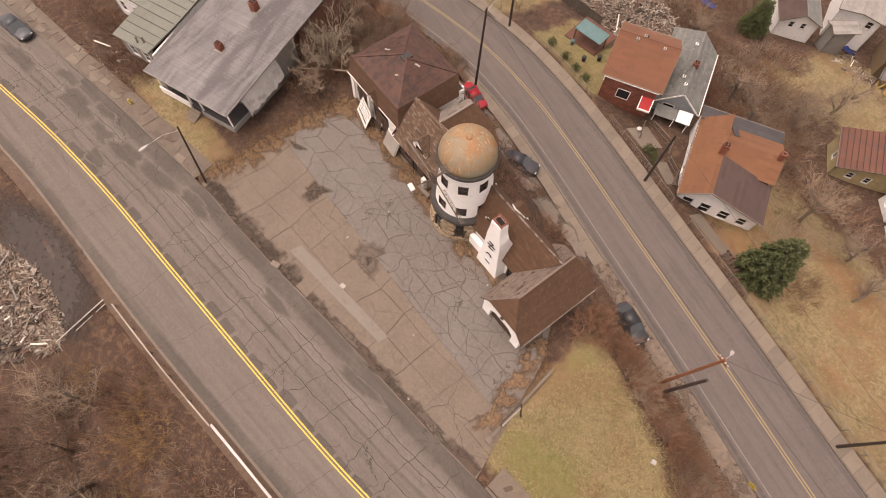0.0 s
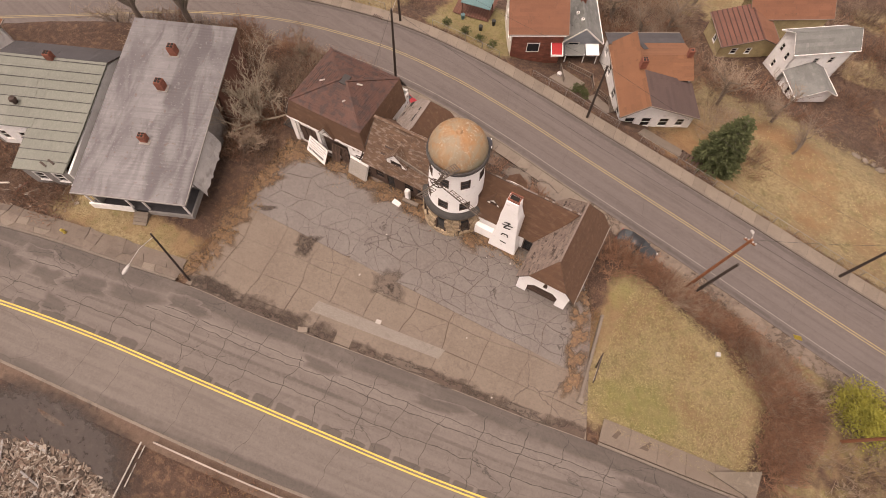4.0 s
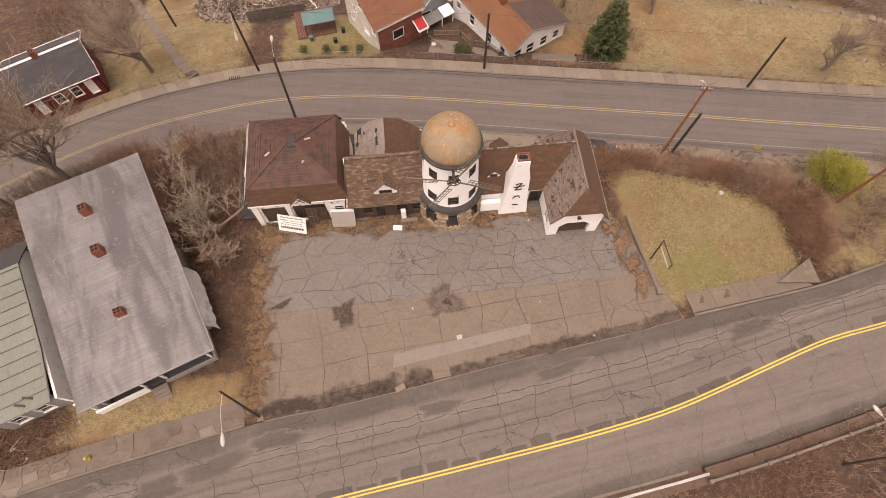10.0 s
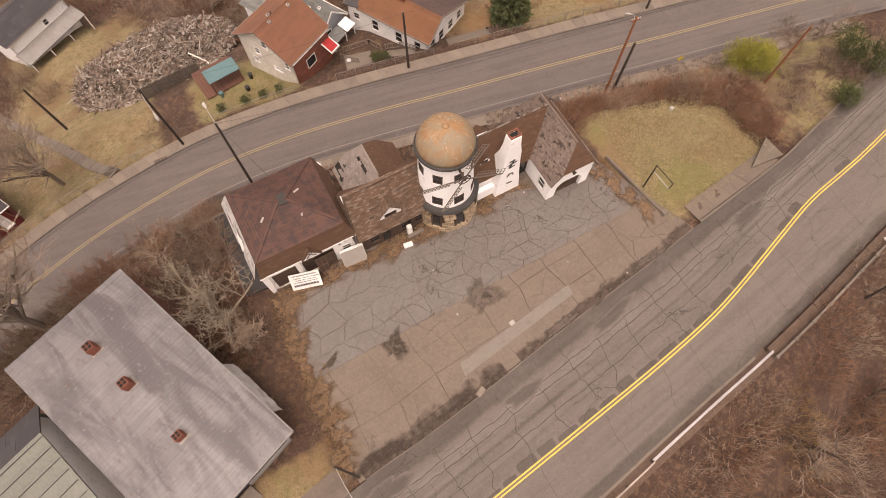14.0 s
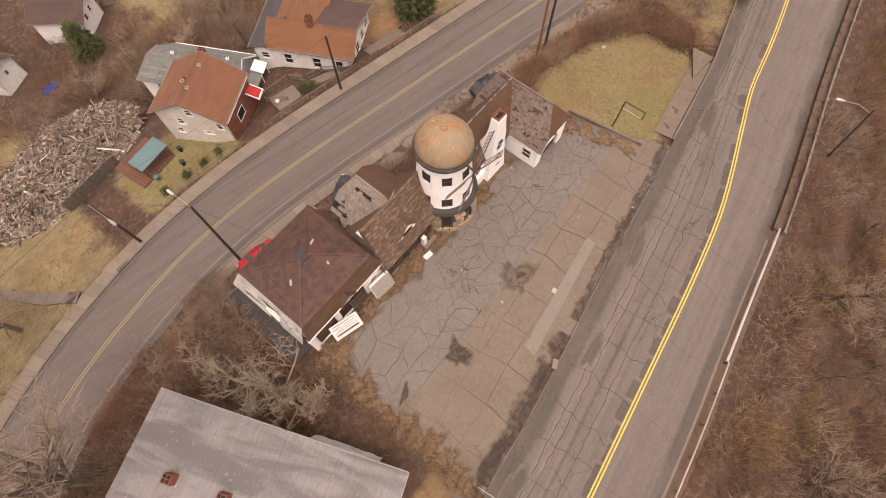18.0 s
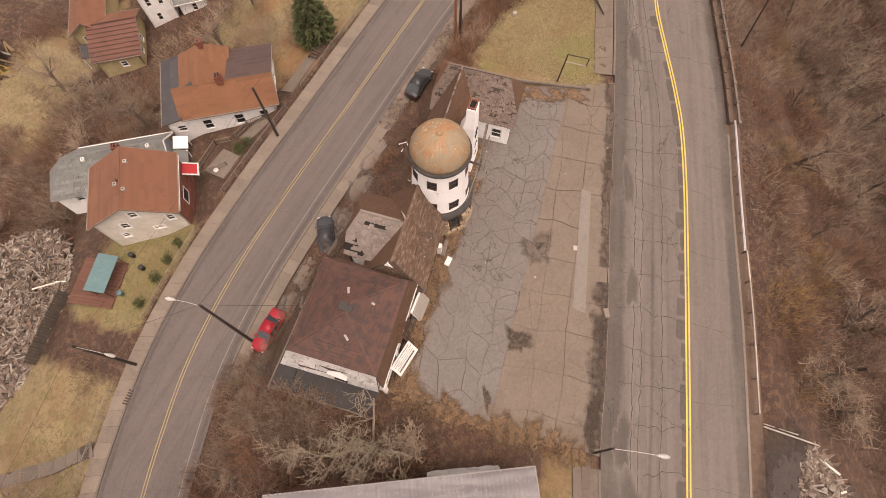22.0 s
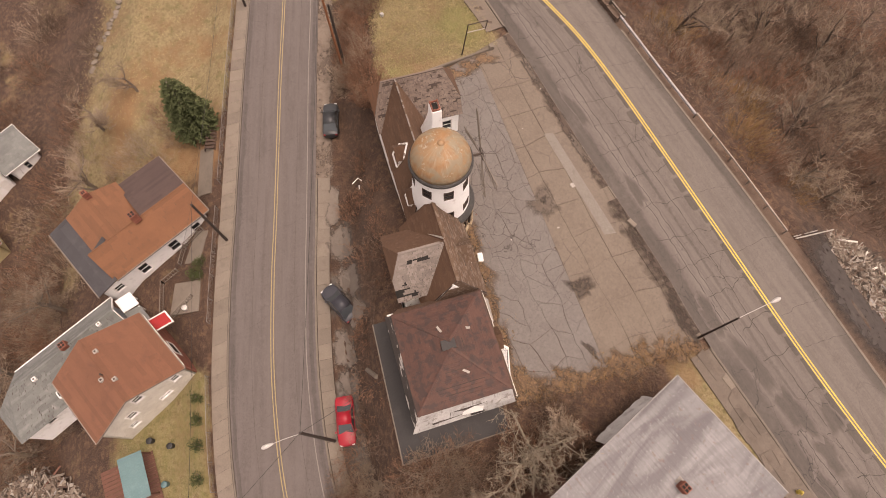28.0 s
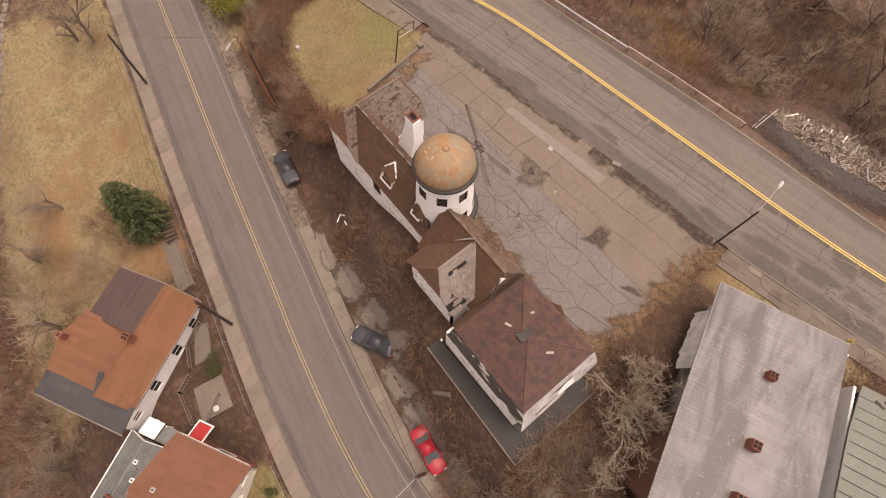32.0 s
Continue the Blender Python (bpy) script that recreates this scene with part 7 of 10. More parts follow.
for seed_, corners_ in enumerate(([(CW, -0.35, CE), (CW, CK, CE), (CX, CL - 2.9, CR), (CX, -0.35, CR)], [(-0.6, CL, CE - 0.5), (-0.6, -0.35, CE - 0.5), (CX, -0.35, CR), (CX, CL - 2.9, CR)], [(CW, CK, CE), (3.3, CL, CE), (CX - 0.02, CL - 2.9, CR), (CX + 0.02, CL - 2.92, CR)], [(3.3, CL, CE), (-0.6, CL, CE - 0.5), (CX - 0.03, CL - 2.9, CR), (CX + 0.03, CL - 2.9, CR)])):
    shingle_slope(gh_root, corners_, ROOF_SLATE, course=0.3, seed=84 + seed_, tab=0.35)
ridge_cap(gh_root, (CX, -0.35, CR), (CX, CL - 2.9, CR), ROOF_SLATE, 0.16)
for a, b in (((CW, -0.35, CE - 0.08), (CX, -0.35, CR - 0.08)), ((-0.6, -0.35, CE - 0.58), (CX, -0.35, CR - 0.08))):
    bm = bmesh.new()
    bar(bm, a, b, 0.06, 0.2)
    part("barge_board", bm, TRIM, gh_root)
bm = bmesh.new()
bar(bm, (CW + 0.07, -0.35, CE - 0.03), (CW + 0.07, CK, CE - 0.03), 0.13, 0.12)
part("gutter", bm, TRIM, gh_root, "white gutter")
part("south_wall", wall_mesh((0.3, 0.3), (CW - 0.3, 0.3), -12.5, [(0, CE - 0.35), (CX - 0.3, CR - 0.16), (CW - 0.6, CE - 0.02)], [(1.0, 2.5, -9.2, -8.0)], 0.2), SIDING_BLUE, gh_root)
window_in(gh_root, (0.3, 0.3), (CW - 0.3, 0.3), (1.0, 2.5, -9.2, -8.0))
part("east_wall", wall_mesh((CW - 0.3, 0.52), (CW - 0.3, CK - 0.2), -12.5, [(0, CE - 0.02), (CK - 0.72, CE - 0.02)], (), 0.2), SIDING_WHITE, gh_root)
part("corner_wall", wall_mesh((CW - 0.3, CK - 0.19), (3.1, CL - 0.3), -12.5, [(0, CE - 0.02), (4.0, CE - 0.02)], (), 0.2), SIDING_WHITE, gh_root)
part("north_wall", wall_mesh((3.0, CL - 0.3), (-0.1, CL - 0.3), -12.5, [(0, CE - 0.02), (3.1, CE - 0.35)], (), 0.2), SIDING_WHITE, gh_root)
part("west_wall", wall_mesh((-0.1, CL - 0.52), (-0.1, 0.52), -12.5, [(0, CE - 0.35), (CL - 1.04, CE - 0.35)], [(1.8, 2.7, -9.6, -8.6)], 0.2), SIDING_WHITE, gh_root)
window_in(gh_root, (-0.1, CL - 0.52), (-0.1, 0.52), (1.8, 2.7, -9.6, -8.6))
MODE["world"] = True
roof_vents(gh_root, [(2.75, 1.5, -5.2), (2.5, 8.9, -5.35), (2.3, 3.0, -5.5)], TRIM)
MODE["world"] = False
chimney(gh_root, 3.15, 5.05, -5.9, -4.55, 0.75, 0.7)
bm = bmesh.new()
box(bm, -0.02, 0.78, 8.0, 8.75, -8.0, -6.85)
part("skylight", bm, TRIM, gh_root, "white framed roof hatch")
bm = bmesh.new()
box(bm, 0.1, 0.66, 8.1, 8.65, -6.86, -6.82)
part("pane", bm, GLASS, gh_root)
bm = bmesh.new()
plate(bm, [(0.6, -1.9, -8.2), (3.4, -1.9, -8.2), (3.4, -0.35, -7.7), (0.6, -0.35, -7.7)], 0.12)
part("porch_roof", bm, ROOF_SLATE, gh_root)
bm = bmesh.new()
plate(bm, [(3.5, -2.0, -8.0), (5.3, -2.0, -8.0), (5.3, -0.35, -7.6), (3.5, -0.35, -7.6)], 0.15)
part("porch_canopy", bm, SIDING_WHITE, gh_root, "white corrugated canopy")
for x in (0.8, 3.3, 5.1):
    bm = bmesh.new()
    box(bm, x - 0.06, x + 0.06, -1.85, -1.73, -10.5, -8.12)
    part("porch_post", bm, TRIM, gh_root)
MODE["world"] = True
# orange-roofed house
oh = thing("orange_roof_house", (10.5, 23.5, 0), "white house with an orange-brown shingled roof patched in dark brown", "house", "", TURN_H)
MODE["world"] = False
E_, R_ = -5.85, -3.65
shingle_slope(oh, [(0, 11.6, E_), (0, -0.3, E_), (3.0, -0.3, R_), (3.0, 11.6, R_)], ROOF_ORANGE, seed=90, course=0.45, tab=1.6, label="orange-brown shingles")
shingle_slope(oh, [(9.9, -0.3, -6.0), (9.9, 5.3, -6.0), (3.0, 5.3, R_), (3.0, -0.3, R_)], ROOF_DARK, seed=91, course=0.45, tab=1.6, label="dark brown shingled patch")
shingle_slope(oh, [(3.0, 5.0, -5.35), (9.9, 5.0, -5.35), (9.9, 8.1, -4.15), (3.0, 8.1, -4.15)], ROOF_ORANGE, seed=92, course=0.45, tab=1.6)
shingle_slope(oh, [(9.9, 11.4, -5.5), (3.0, 11.4, -5.5), (3.0, 8.1, -4.15), (9.9, 8.1, -4.15)], ROOF_ORANGE, seed=93, course=0.45, tab=1.6)
shingle_slope(oh, [(10.0, 13.8, -6.15), (-0.1, 13.8, -6.15), (-0.1, 11.3, -5.55), (10.0, 11.3, -5.55)], ROOF_CHAR, seed=94, course=0.9, tab=3, name="lean_to_roof", label="dark grey low lean-to roof")
ridge_cap(oh, (3.0, -0.3, R_ - 0.02), (3.0, 11.5, R_ - 0.02), ROOF_ORANGE, 0.14)
i = 0.3
oh_holes = {"west": [(0.9, 1.9, -8.1, -7.1), (4.0, 5.1, -8.5, -6.8), (7.9, 9.0, -8.5, -6.8), (11.0, 12.0, -8.5, -6.8)], "south": [(0.7, 1.9, -8.3, -6.7), (2.8, 4.0, -8.3, -6.7), (5.1, 6.3, -8.3, -6.8), (7.3, 8.3, -8.2, -6.9)]}
four_walls(oh, 9.9, 13.7, -11, {"west": [(0, -6.3), (2.2, -5.9), (13.1, -5.9)], "south": [(0, E_), (2.7, -3.8), (9.3, -6.05)], "east": [(0, -6.0), (4.9, -6.0), (4.95, -5.4), (7.8, -4.4), (11.0, -5.6), (13.1, -6.2)], "north": [(0, -6.25), (9.3, -6.25)]}, SIDING_WHITE, oh_holes)
chimney(oh, 2.8, 5.7, -3.6, -2.3, 0.75, 0.75)
chimney(oh, 9.3, 8.0, -4.8, -3.2, 0.6, 0.6)
for a, b in (((-0.1, -0.3, E_), (-0.1, 11.4, E_)), ((10.0, 13.9, -6.2), (-0.15, 13.9, -6.2)), ((0, -0.35, E_ - 0.06), (3.0, -0.35, R_ - 0.06)), ((3.0, -0.35, R_ - 0.06), (9.9, -0.35, -6.08))):
    bm = bmesh.new()
    bar(bm, a, b, 0.1, 0.14)
    part("gutter", bm, FASCIA, oh)
bm = bmesh.new()
plate(bm, [(4.0, 9.5, -4.62), (4.6, 9.6, -4.66), (4.3, 11.6, -5.4), (3.5, 11.6, -5.4)], 0.04)
part("roof_patch", bm, ROOF_CHAR, oh, "dark tarred valley patch")
MODE["world"] = True
def yard_pad(pts, label):
    bm = bmesh.new()
    plate(bm, [(x, y, land_at(x, y) + 0.12) for x, y in pts], 0.3)
    setting("yard_pad", bm, CONCRETE, label, "patio")


yard_pad([(13.4, 23.0), (19.6, 21.8), (20.0, 23.7), (13.9, 24.9)], "grey concrete patio before the orange-roofed house")
yard_pad([(0.0, 26.4), (3.4, 25.7), (4.4, 29.0), (0.9, 30.0)], "stained concrete yard between the houses")
yard_pad([(5.6, 25.6), (8.8, 24.0), (9.6, 25.6), (6.3, 27.6)], "concrete walk beside the orange-roofed house")


def picket(a, b, h, label):
    a, b = Vector((*a, land_at(*a) + 0.1)), Vector((*b, land_at(*b) + 0.1))
    root = thing("yard_railing", a, label, "railing", "yard railings")
    n = max(2, int((b - a).length / 0.3))
    for k in range(n + 1):
        p = a.lerp(b, k / n)
        bm = bmesh.new()
        w = 0.06 if k in (0, n) else 0.025
        box(bm, p.x - w, p.x + w, p.y - w, p.y + w, p.z - 0.15, p.z + h)
        part("picket", bm, FASCIA, root)
    for z in (0.15, h - 0.04):
        bm = bmesh.new()
        bar(bm, a + Vector((0, 0, z)), b + Vector((0, 0, z)), 0.06, 0.06)
        part("rail", bm, FASCIA, root)


for a, b in (((4.8, 30.2), (5.7, 28.4)), ((4.8, 30.2), (1.2, 30.7)), ((0.4, 29.8), (1.9, 26.9)), ((8.3, 27.2), (9.2, 24.6)), ((6.3, 28.0), (8.1, 27.2))):
    picket(a, b, 0.95, "worn grey wooden yard railing")
# yellow house with the rusty metal roof
yh = gable_house("yellow_house", "yellow house with a rusty seamed metal roof", (19.6, 53.2), 30.0, 9.6, 6.9, -22, -16.4, -14.8, "y", SIDING_YELLOW, ROOF_METAL, {"west": [(3.2, 4.1, -18.3, -17.3)], "south": [(2, 2.9, -18.4, -17.3), (4.4, 5.2, -18.4, -17.3)]}, roof2=ROOF_RUST, ridge_at=0.64, seed=96, course=2.6)
MODE["world"] = False
for k in range(9):
    bm = bmesh.new()
    x = 0.15 + k * 0.72
    bar(bm, (x, -0.3, -16.32 + x * 0.2605), (x, 7.2, -16.32 + x * 0.2605), 0.08, 0.06)
    part("roof_seam", bm, ROOF_DARK, yh, "dark raised roof seam")
MODE["world"] = True
brh = gable_house("brown_roof_house", "yellow house with a worn brown roof", (22.4, 60.4), 30.0, 13.0, 5.4, -23, -15.9, -14.0, "x", SIDING_YELLOW, ROOF_RUST, {"west": [(1.1, 2.0, -18, -17), (3.2, 4.0, -19.8, -18)]}, seed=98)
MODE["world"] = False
chimney(brh, 5.2, 2.9, -14.8, -13.1, 0.7, 0.7)
bm = bmesh.new()
plate(bm, [(-2.4, 1.0, -18.6), (-0.1, 1.0, -18.0), (-0.1, 5.2, -18.0), (-2.4, 5.2, -18.6)], 0.1)
part("porch_roof", bm, ROOF_CHAR, brh, "dark grey porch roof")
for y in (1.2, 5.0):
    bm = bmesh.new()
    box(bm, -2.3, -2.18, y - 0.06, y + 0.06, -22.5, -18.62)
    part("porch_post", bm, TRIM, brh)
MODE["world"] = True
# white two-storey house with a lower wing
WH_H = [(0.9, 1.6, -14.7, -13.4), (2.7, 3.4, -14.7, -13.4), (1.4, 2.1, -17.5, -16.2), (3.1, 4.0, -18.1, -16.1)]
gable_house("white_house", "white two-storey house with a pale grey shingled roof", (29.25, 51.67), 34.0, 9.5, 5.0, -23, -12.1, -10.2, "x", SIDING_WHITE, ROOF_SLATE, {"west": WH_H, "south": [(6, 6.8, -14.6, -13.4), (3.5, 4.3, -14.6, -13.4)]}, seed=100, edge=TRIM)
gable_house("white_house_wing", "low white wing with a pale grey shingled roof beside the house", (32.0, 47.6), 34.0, 6.4, 4.75, -21, -15.4, -14.0, "y", SIDING_WHITE, ROOF_SLATE, {"west": [(1.9, 2.6, -17.2, -15.9)]}, ridge_at=0.62, seed=101, edge=TRIM)
# red house beyond the bend
rh_root = gable_house("red_house", "barn-red wooden house with white doors and a charcoal roof", (-52.0, 22.0), 25.6, 10.0, 8.6, -13, -7.0, -4.9, "x", SIDING_RED, ROOF_CHAR, {"south": [(1.1, 2.0, -9.7, -7.6), (3.4, 4.5, -9.2, -7.7), (5.6, 6.7, -9.2, -7.7), (7.6, 8.5, -9.7, -7.6)], "east": [(3, 4, -8.5, -7.4)]}, over=0.2, seed=104, edge=TRIM)
MODE["world"] = False
bm = bmesh.new()
plate(bm, [(-0.1, 4.3, -4.84), (10.1, 4.3, -4.84), (10.1, 5.0, -5.1), (-0.1, 5.0, -5.1)], 0.03)
part("ridge_flashing", bm, TRIM, rh_root, "white ridge flashing")
chimney(rh_root, 4.6, 4.4, -5.6, -3.9, 0.7, 0.7)
MODE["world"] = True
# houses at the far edge
gho = gable_house("garage_house", "white outbuilding with a dark roof and a grey lean-to", (-42.6, 63.0), 33.0, 12.0, 7.0, -23, -16.2, -14.4, "x", SIDING_WHITE, ROOF_CHAR, {"south": [(6.5, 7.3, -18, -17)]}, seed=106)
MODE["world"] = False
bm = bmesh.new()
plate(bm, [(-0.1, -2.3, -18.9), (12.2, -2.3, -18.9), (12.2, 0.28, -18.2), (-0.1, 0.28, -18.2)], 0.12)
part("lean_to_roof", bm, GREY_WALL, gho, "grey mottled lean-to roof")
for x in (0.1, 4, 8, 12):
    bm = bmesh.new()
    box(bm, x - 0.08, x + 0.08, -2.2, -2.04, -22.5, -18.98)
    part("lean_to_post", bm, TRIM, gho)
MODE["world"] = True
gable_house("far_white_house", "small white house with a grey-brown roof", (-4.7, 74.1), 40.0, 7.2, 9.0, -26, -20.0, -18.2, "y", SIDING_WHITE, ROOF_DARK, {"south": [(1.8, 2.6, -21.4, -20.3), (3.8, 4.6, -21.4, -20.3)]}, roof2=ROOF_SLATE, seed=108)
gable_house("far_long_house", "long white house with a flat pale roof", (0.2, 83.6), 22.0, 7.6, 12.0, -27, -19.0, -18.4, "y", SIDING_WHITE, GREY_WALL, {"south": [(5, 6, -21, -19.7)]}, seed=110)
gable_house("garden_shed", "pale grey garden shed", (3.4, 78.6), 55.0, 4.2, 3.0, -25, -19.6, -19.2, "x", GREY_WALL, GREY_WALL, None, seed=112, category="shed")

gable_house("white_outhouse", "small white outhouse with a dark brown-grey roof", (-20.8, 75.3), 27.0, 5.6, 5.0, -25, -20.4, -18.7, "y", SIDING_WHITE, ROOF_DARK, {"south": [(2.2, 2.9, -21.8, -21.0)]}, over=0.2, ridge_at=0.6, seed=118, category="shed")
gable_house("white_outhouse", "small white house with a grey roof among bare brush", (-21.5, 83.0), 27.0, 6.0, 6.5, -27, -20.4, -18.6, "y", SIDING_WHITE, ROOF_SLATE, {"south": [(3.6, 4.4, -22, -21.0)]}, over=0.2, seed=119, category="house")
PLYWOOD = surf("bare_plywood", (0.36, 0.255, 0.15), (0.3, 0.21, 0.125), (0.19, 0.13, 0.085), 0.6, 8, 0.5, stretch=(1, 1, 0.4))
YELLOW_BOARD = surf("faded_yellow_boards", (0.5, 0.34, 0.1), (0.4, 0.27, 0.085), (0.24, 0.17, 0.09), 1.2, 9, 0.5)
ruin = gable_house("ruined_shed", "half-collapsed plywood shed with a grey metal roof", (11.9, 82.4), 27.0, 8.0, 8.5, -27, -20.1, -19.6, "y", PLYWOOD, ROOF_CHAR, None, over=0.15, seed=116, category="shed", edge=GREY_WALL, course=1.1)
MODE["world"] = False
bm = bmesh.new()
plate(bm, [(0.2, -2.9, -22.3), (7.8, -2.9, -22.6), (7.8, -0.2, -20.4), (0.2, -0.2, -20.3)], 0.08)
lean = part("lean_to_roof", bm, ROOF_RIB, ruin, "sagging grey ribbed lean-to roof")
for k in range(9):
    bm = bmesh.new()
    x = 0.4 + k * 0.9
    bar(bm, (x, -2.92, -22.27 - 0.038 * x), (x, -0.25, -20.3), 0.09, 0.07)
    part("roof_rib", bm, ROOF_CHAR, lean)
rnd = random.Random(117)
for k in range(16):
    x = rnd.uniform(-0.4, 6.5)
    bm = bmesh.new()
    bar(bm, (x, -3.0 - rnd.uniform(0, 1.6), -24.6 + rnd.uniform(0, 0.5)), (x + rnd.uniform(-1.2, 1.6), -2.4 - rnd.uniform(0, 0.8), -24.0 + rnd.uniform(0, 2.0)), rnd.uniform(0.15, 0.4), 0.05)
    part("leaning_board", bm, rnd.choice((YELLOW_BOARD, YELLOW_BOARD, DARK_WOOD, GREY_WALL, PLYWOOD)), ruin)
for x in (0.3, 2.8, 5.3, 7.7):
    bm = bmesh.new()
    box(bm, x - 0.08, x + 0.08, -2.85, -2.69, -26, -22.35 - 0.038 * x)
    part("lean_to_post", bm, DARK_WOOD, ruin)
MODE["world"] = True

# ---- buildings west of the lot ----
GB_T = 21.7
gb = thing("silver_roof_building", (-31.1, -18.1, 0), "long old building under a streaked silver metal roof", "house", "", GB_T)
MODE["world"] = False
W_, L_ = 10.55, 19.6
shingle_slope(gb, [(-0.2, -0.2, 4.2), (W_ + 0.2, -0.2, 4.15), (W_ + 0.1, L_ + 0.2, 6.0), (-0.2, L_ + 0.2, 6.05)], ROOF_SILVER, seed=120, course=2.4, tab=5, thick=0.16, under=ROOF_SILVER, label="streaked silver-grey metal sheets")
for k in range(1, 58):
    bm = bmesh.new()
    y = k * 0.34
    z = 4.2 + (y + 0.2) / 20.0 * 1.83
    bar(bm, (-0.18, y, z + 0.016), (W_ + 0.18, y, z + 0.011), 0.2, 0.009)
    part("roof_rib", bm, ROOF_SILVER, gb)
for a, b in (((-0.25, -0.25, 4.14), (W_ + 0.25, -0.25, 4.09)), ((W_ + 0.25, -0.2, 4.09), (W_ + 0.15, L_ + 0.2, 5.94))):
    bm = bmesh.new()
    bar(bm, a, b, 0.09, 0.16)
    part("fascia", bm, GREY_WALL, gb, "grey roof edge")
part("east_wall", wall_mesh((W_ - 0.5, 3.3), (W_ - 0.5, 11.5), -1.5, [(0, 4.3), (8.2, 5.0)]), GREY_WALL, gb, "grey peeling side wall")
part("east_wall_rear", wall_mesh((W_ - 0.502, 11.5), (W_ - 0.502, L_ - 0.3), -8, [(0, 5.0), (L_ - 11.8, 5.7)]), WOOD_RED, gb, "red-brown boarded side wall")
part("rear_wall", wall_mesh((W_ - 0.7, L_ - 0.3), (0.4, L_ - 0.3), -9, [(0, 5.7), (W_ - 1.1, 5.7)]), WOOD_RED, gb)
part("west_wall", wall_mesh((0.3, L_ - 0.5), (0.3, 0.6), -8, [(0, 5.6), (L_ - 1.1, 4.0)]), GREY_WALL, gb)
part("front_wall", wall_mesh((0.5, 3.5), (W_ - 0.72, 3.5), -0.5, [(0, 4.2), (W_ - 1.22, 4.2)], [(1, 2, 1, 2.6), (4.5, 5.5, 0.2, 2.4), (7.5, 8.5, 1, 2.6)]), GREY_WALL, gb, "dark recessed porch wall")
for h in ((1, 2, 1, 2.6), (4.5, 5.5, 0.2, 2.4), (7.5, 8.5, 1, 2.6)):
    window_in(gb, (0.5, 3.5), (W_ - 0.72, 3.5), h)
bm = bmesh.new()
box(bm, -0.6, 9.55, 0.5, 3.38, -0.5, 0.5)
part("porch_floor", bm, ROOF_CHAR, gb, "dark porch deck")
for x0, x1 in ((-0.6, 3.75), (5.25, 9.55)):
    bm = bmesh.new()
    box(bm, x0, x1, 0.33, 0.49, -0.5, 0.95 if x0 < 1 else 0.57)
    part("porch_parapet", bm, SIDING_WHITE if x0 < 1 else GREY_WALL, gb, "white porch parapet" if x0 < 1 else "low pale edge of the porch")
bm = bmesh.new()
box(bm, 9.56, 9.75, 0.33, 3.4, -0.5, 0.57)
part("porch_edge", bm, GREY_WALL, gb, "pale concrete edge of the porch")
for x in (-0.4, 3.65, 5.35, 9.4):
    bm = bmesh.new()
    box(bm, x - 0.07, x + 0.07, 0.55, 0.69, 0.505, 4.05)
    part("porch_post", bm, TRIM, gb)
for k in range(4):
    bm = bmesh.new()
    box(bm, 3.8, 5.2, 0.3 - 0.32 * (k + 1), 0.3 - 0.32 * k, -0.3, 0.52 - 0.12 * (k + 1))
    part("step", bm, CONCRETE, gb)
for cy, cz in ((15.95, 5.71), (11.8, 5.34), (5.9, 4.8)):
    bm = bmesh.new()
    box(bm, 4.7, 5.75, cy - 0.5, cy + 0.45, cz - 0.2, cz - 0.01)
    part("flashing", bm, GUTTER, gb, "grey flashing round a chimney")
chimney(gb, 5.2, 15.95, 5.4, 6.75, 0.75, 0.75)
chimney(gb, 5.15, 11.8, 5.05, 6.4, 0.75, 0.75)
chimney(gb, 5.15, 5.9, 4.55, 5.65, 0.7, 0.6)
bm = bmesh.new()
plate(bm, [(W_ - 0.3, 11.6, -0.5), (W_ + 1.3, 11.6, -1.6), (W_ + 1.0, 17.5, -2.2), (W_ - 0.1, 19.4, 5.2), (W_ - 0.1, 12.2, 4.6)], 0.08, (1, 0, 0.2))
part("leaning_panel", bm, WOOD_RED, gb, "red-brown boarding that leans off the side wall")
bm = bmesh.new()
bar(bm, (W_ + 1.5, 11.0, -1.0), (W_ + 1.5, 17.6, -1.4), 0.35, 0.25)
part("fallen_beam", bm, GREY_WALL, gb, "pale fallen beam beside the wall")
bm = bmesh.new()
rows = []
for a in range(5):
    rows.append([bm.verts.new((W_ - 0.1 + 0.17 * a + 0.12 * noise.noise(Vector((k * 0.7, a * 0.9, 1))), 2.3 + k * 0.41, 4.15 + 0.03 * k - 0.46 * a - 0.03 * a * a + 0.25 * noise.noise(Vector((k * 0.5, a * 0.8, 5))) - (0.1 * a if k % 5 == 0 else 0))) for k in range(15)])
for ra, rb in zip(rows, rows[1:]):
    for k in range(14):
        bm.faces.new((ra[k], rb[k], rb[k + 1], ra[k + 1]))
bmesh.ops.recalc_face_normals(bm, faces=bm.faces)
bmesh.ops.solidify(bm, geom=bm.faces[:], thickness=0.03)
bmesh.ops.recalc_face_normals(bm, faces=bm.faces)
part("torn_sheeting", bm, surf("dirty_plastic_sheet", (0.6, 0.585, 0.565), (0.46, 0.445, 0.43), (0.24, 0.21, 0.19), 0.5, 7, 0.6), gb, "torn grey plastic sheeting hanging from the eave")
MODE["world"] = True
grn = thing("green_roof_building", (-31.1, -18.1, 0), "old building under a pale green seamed metal roof", "house", "", GB_T)
MODE["world"] = False
G0, G1 = -13.0, -2.2
GS = 6.35
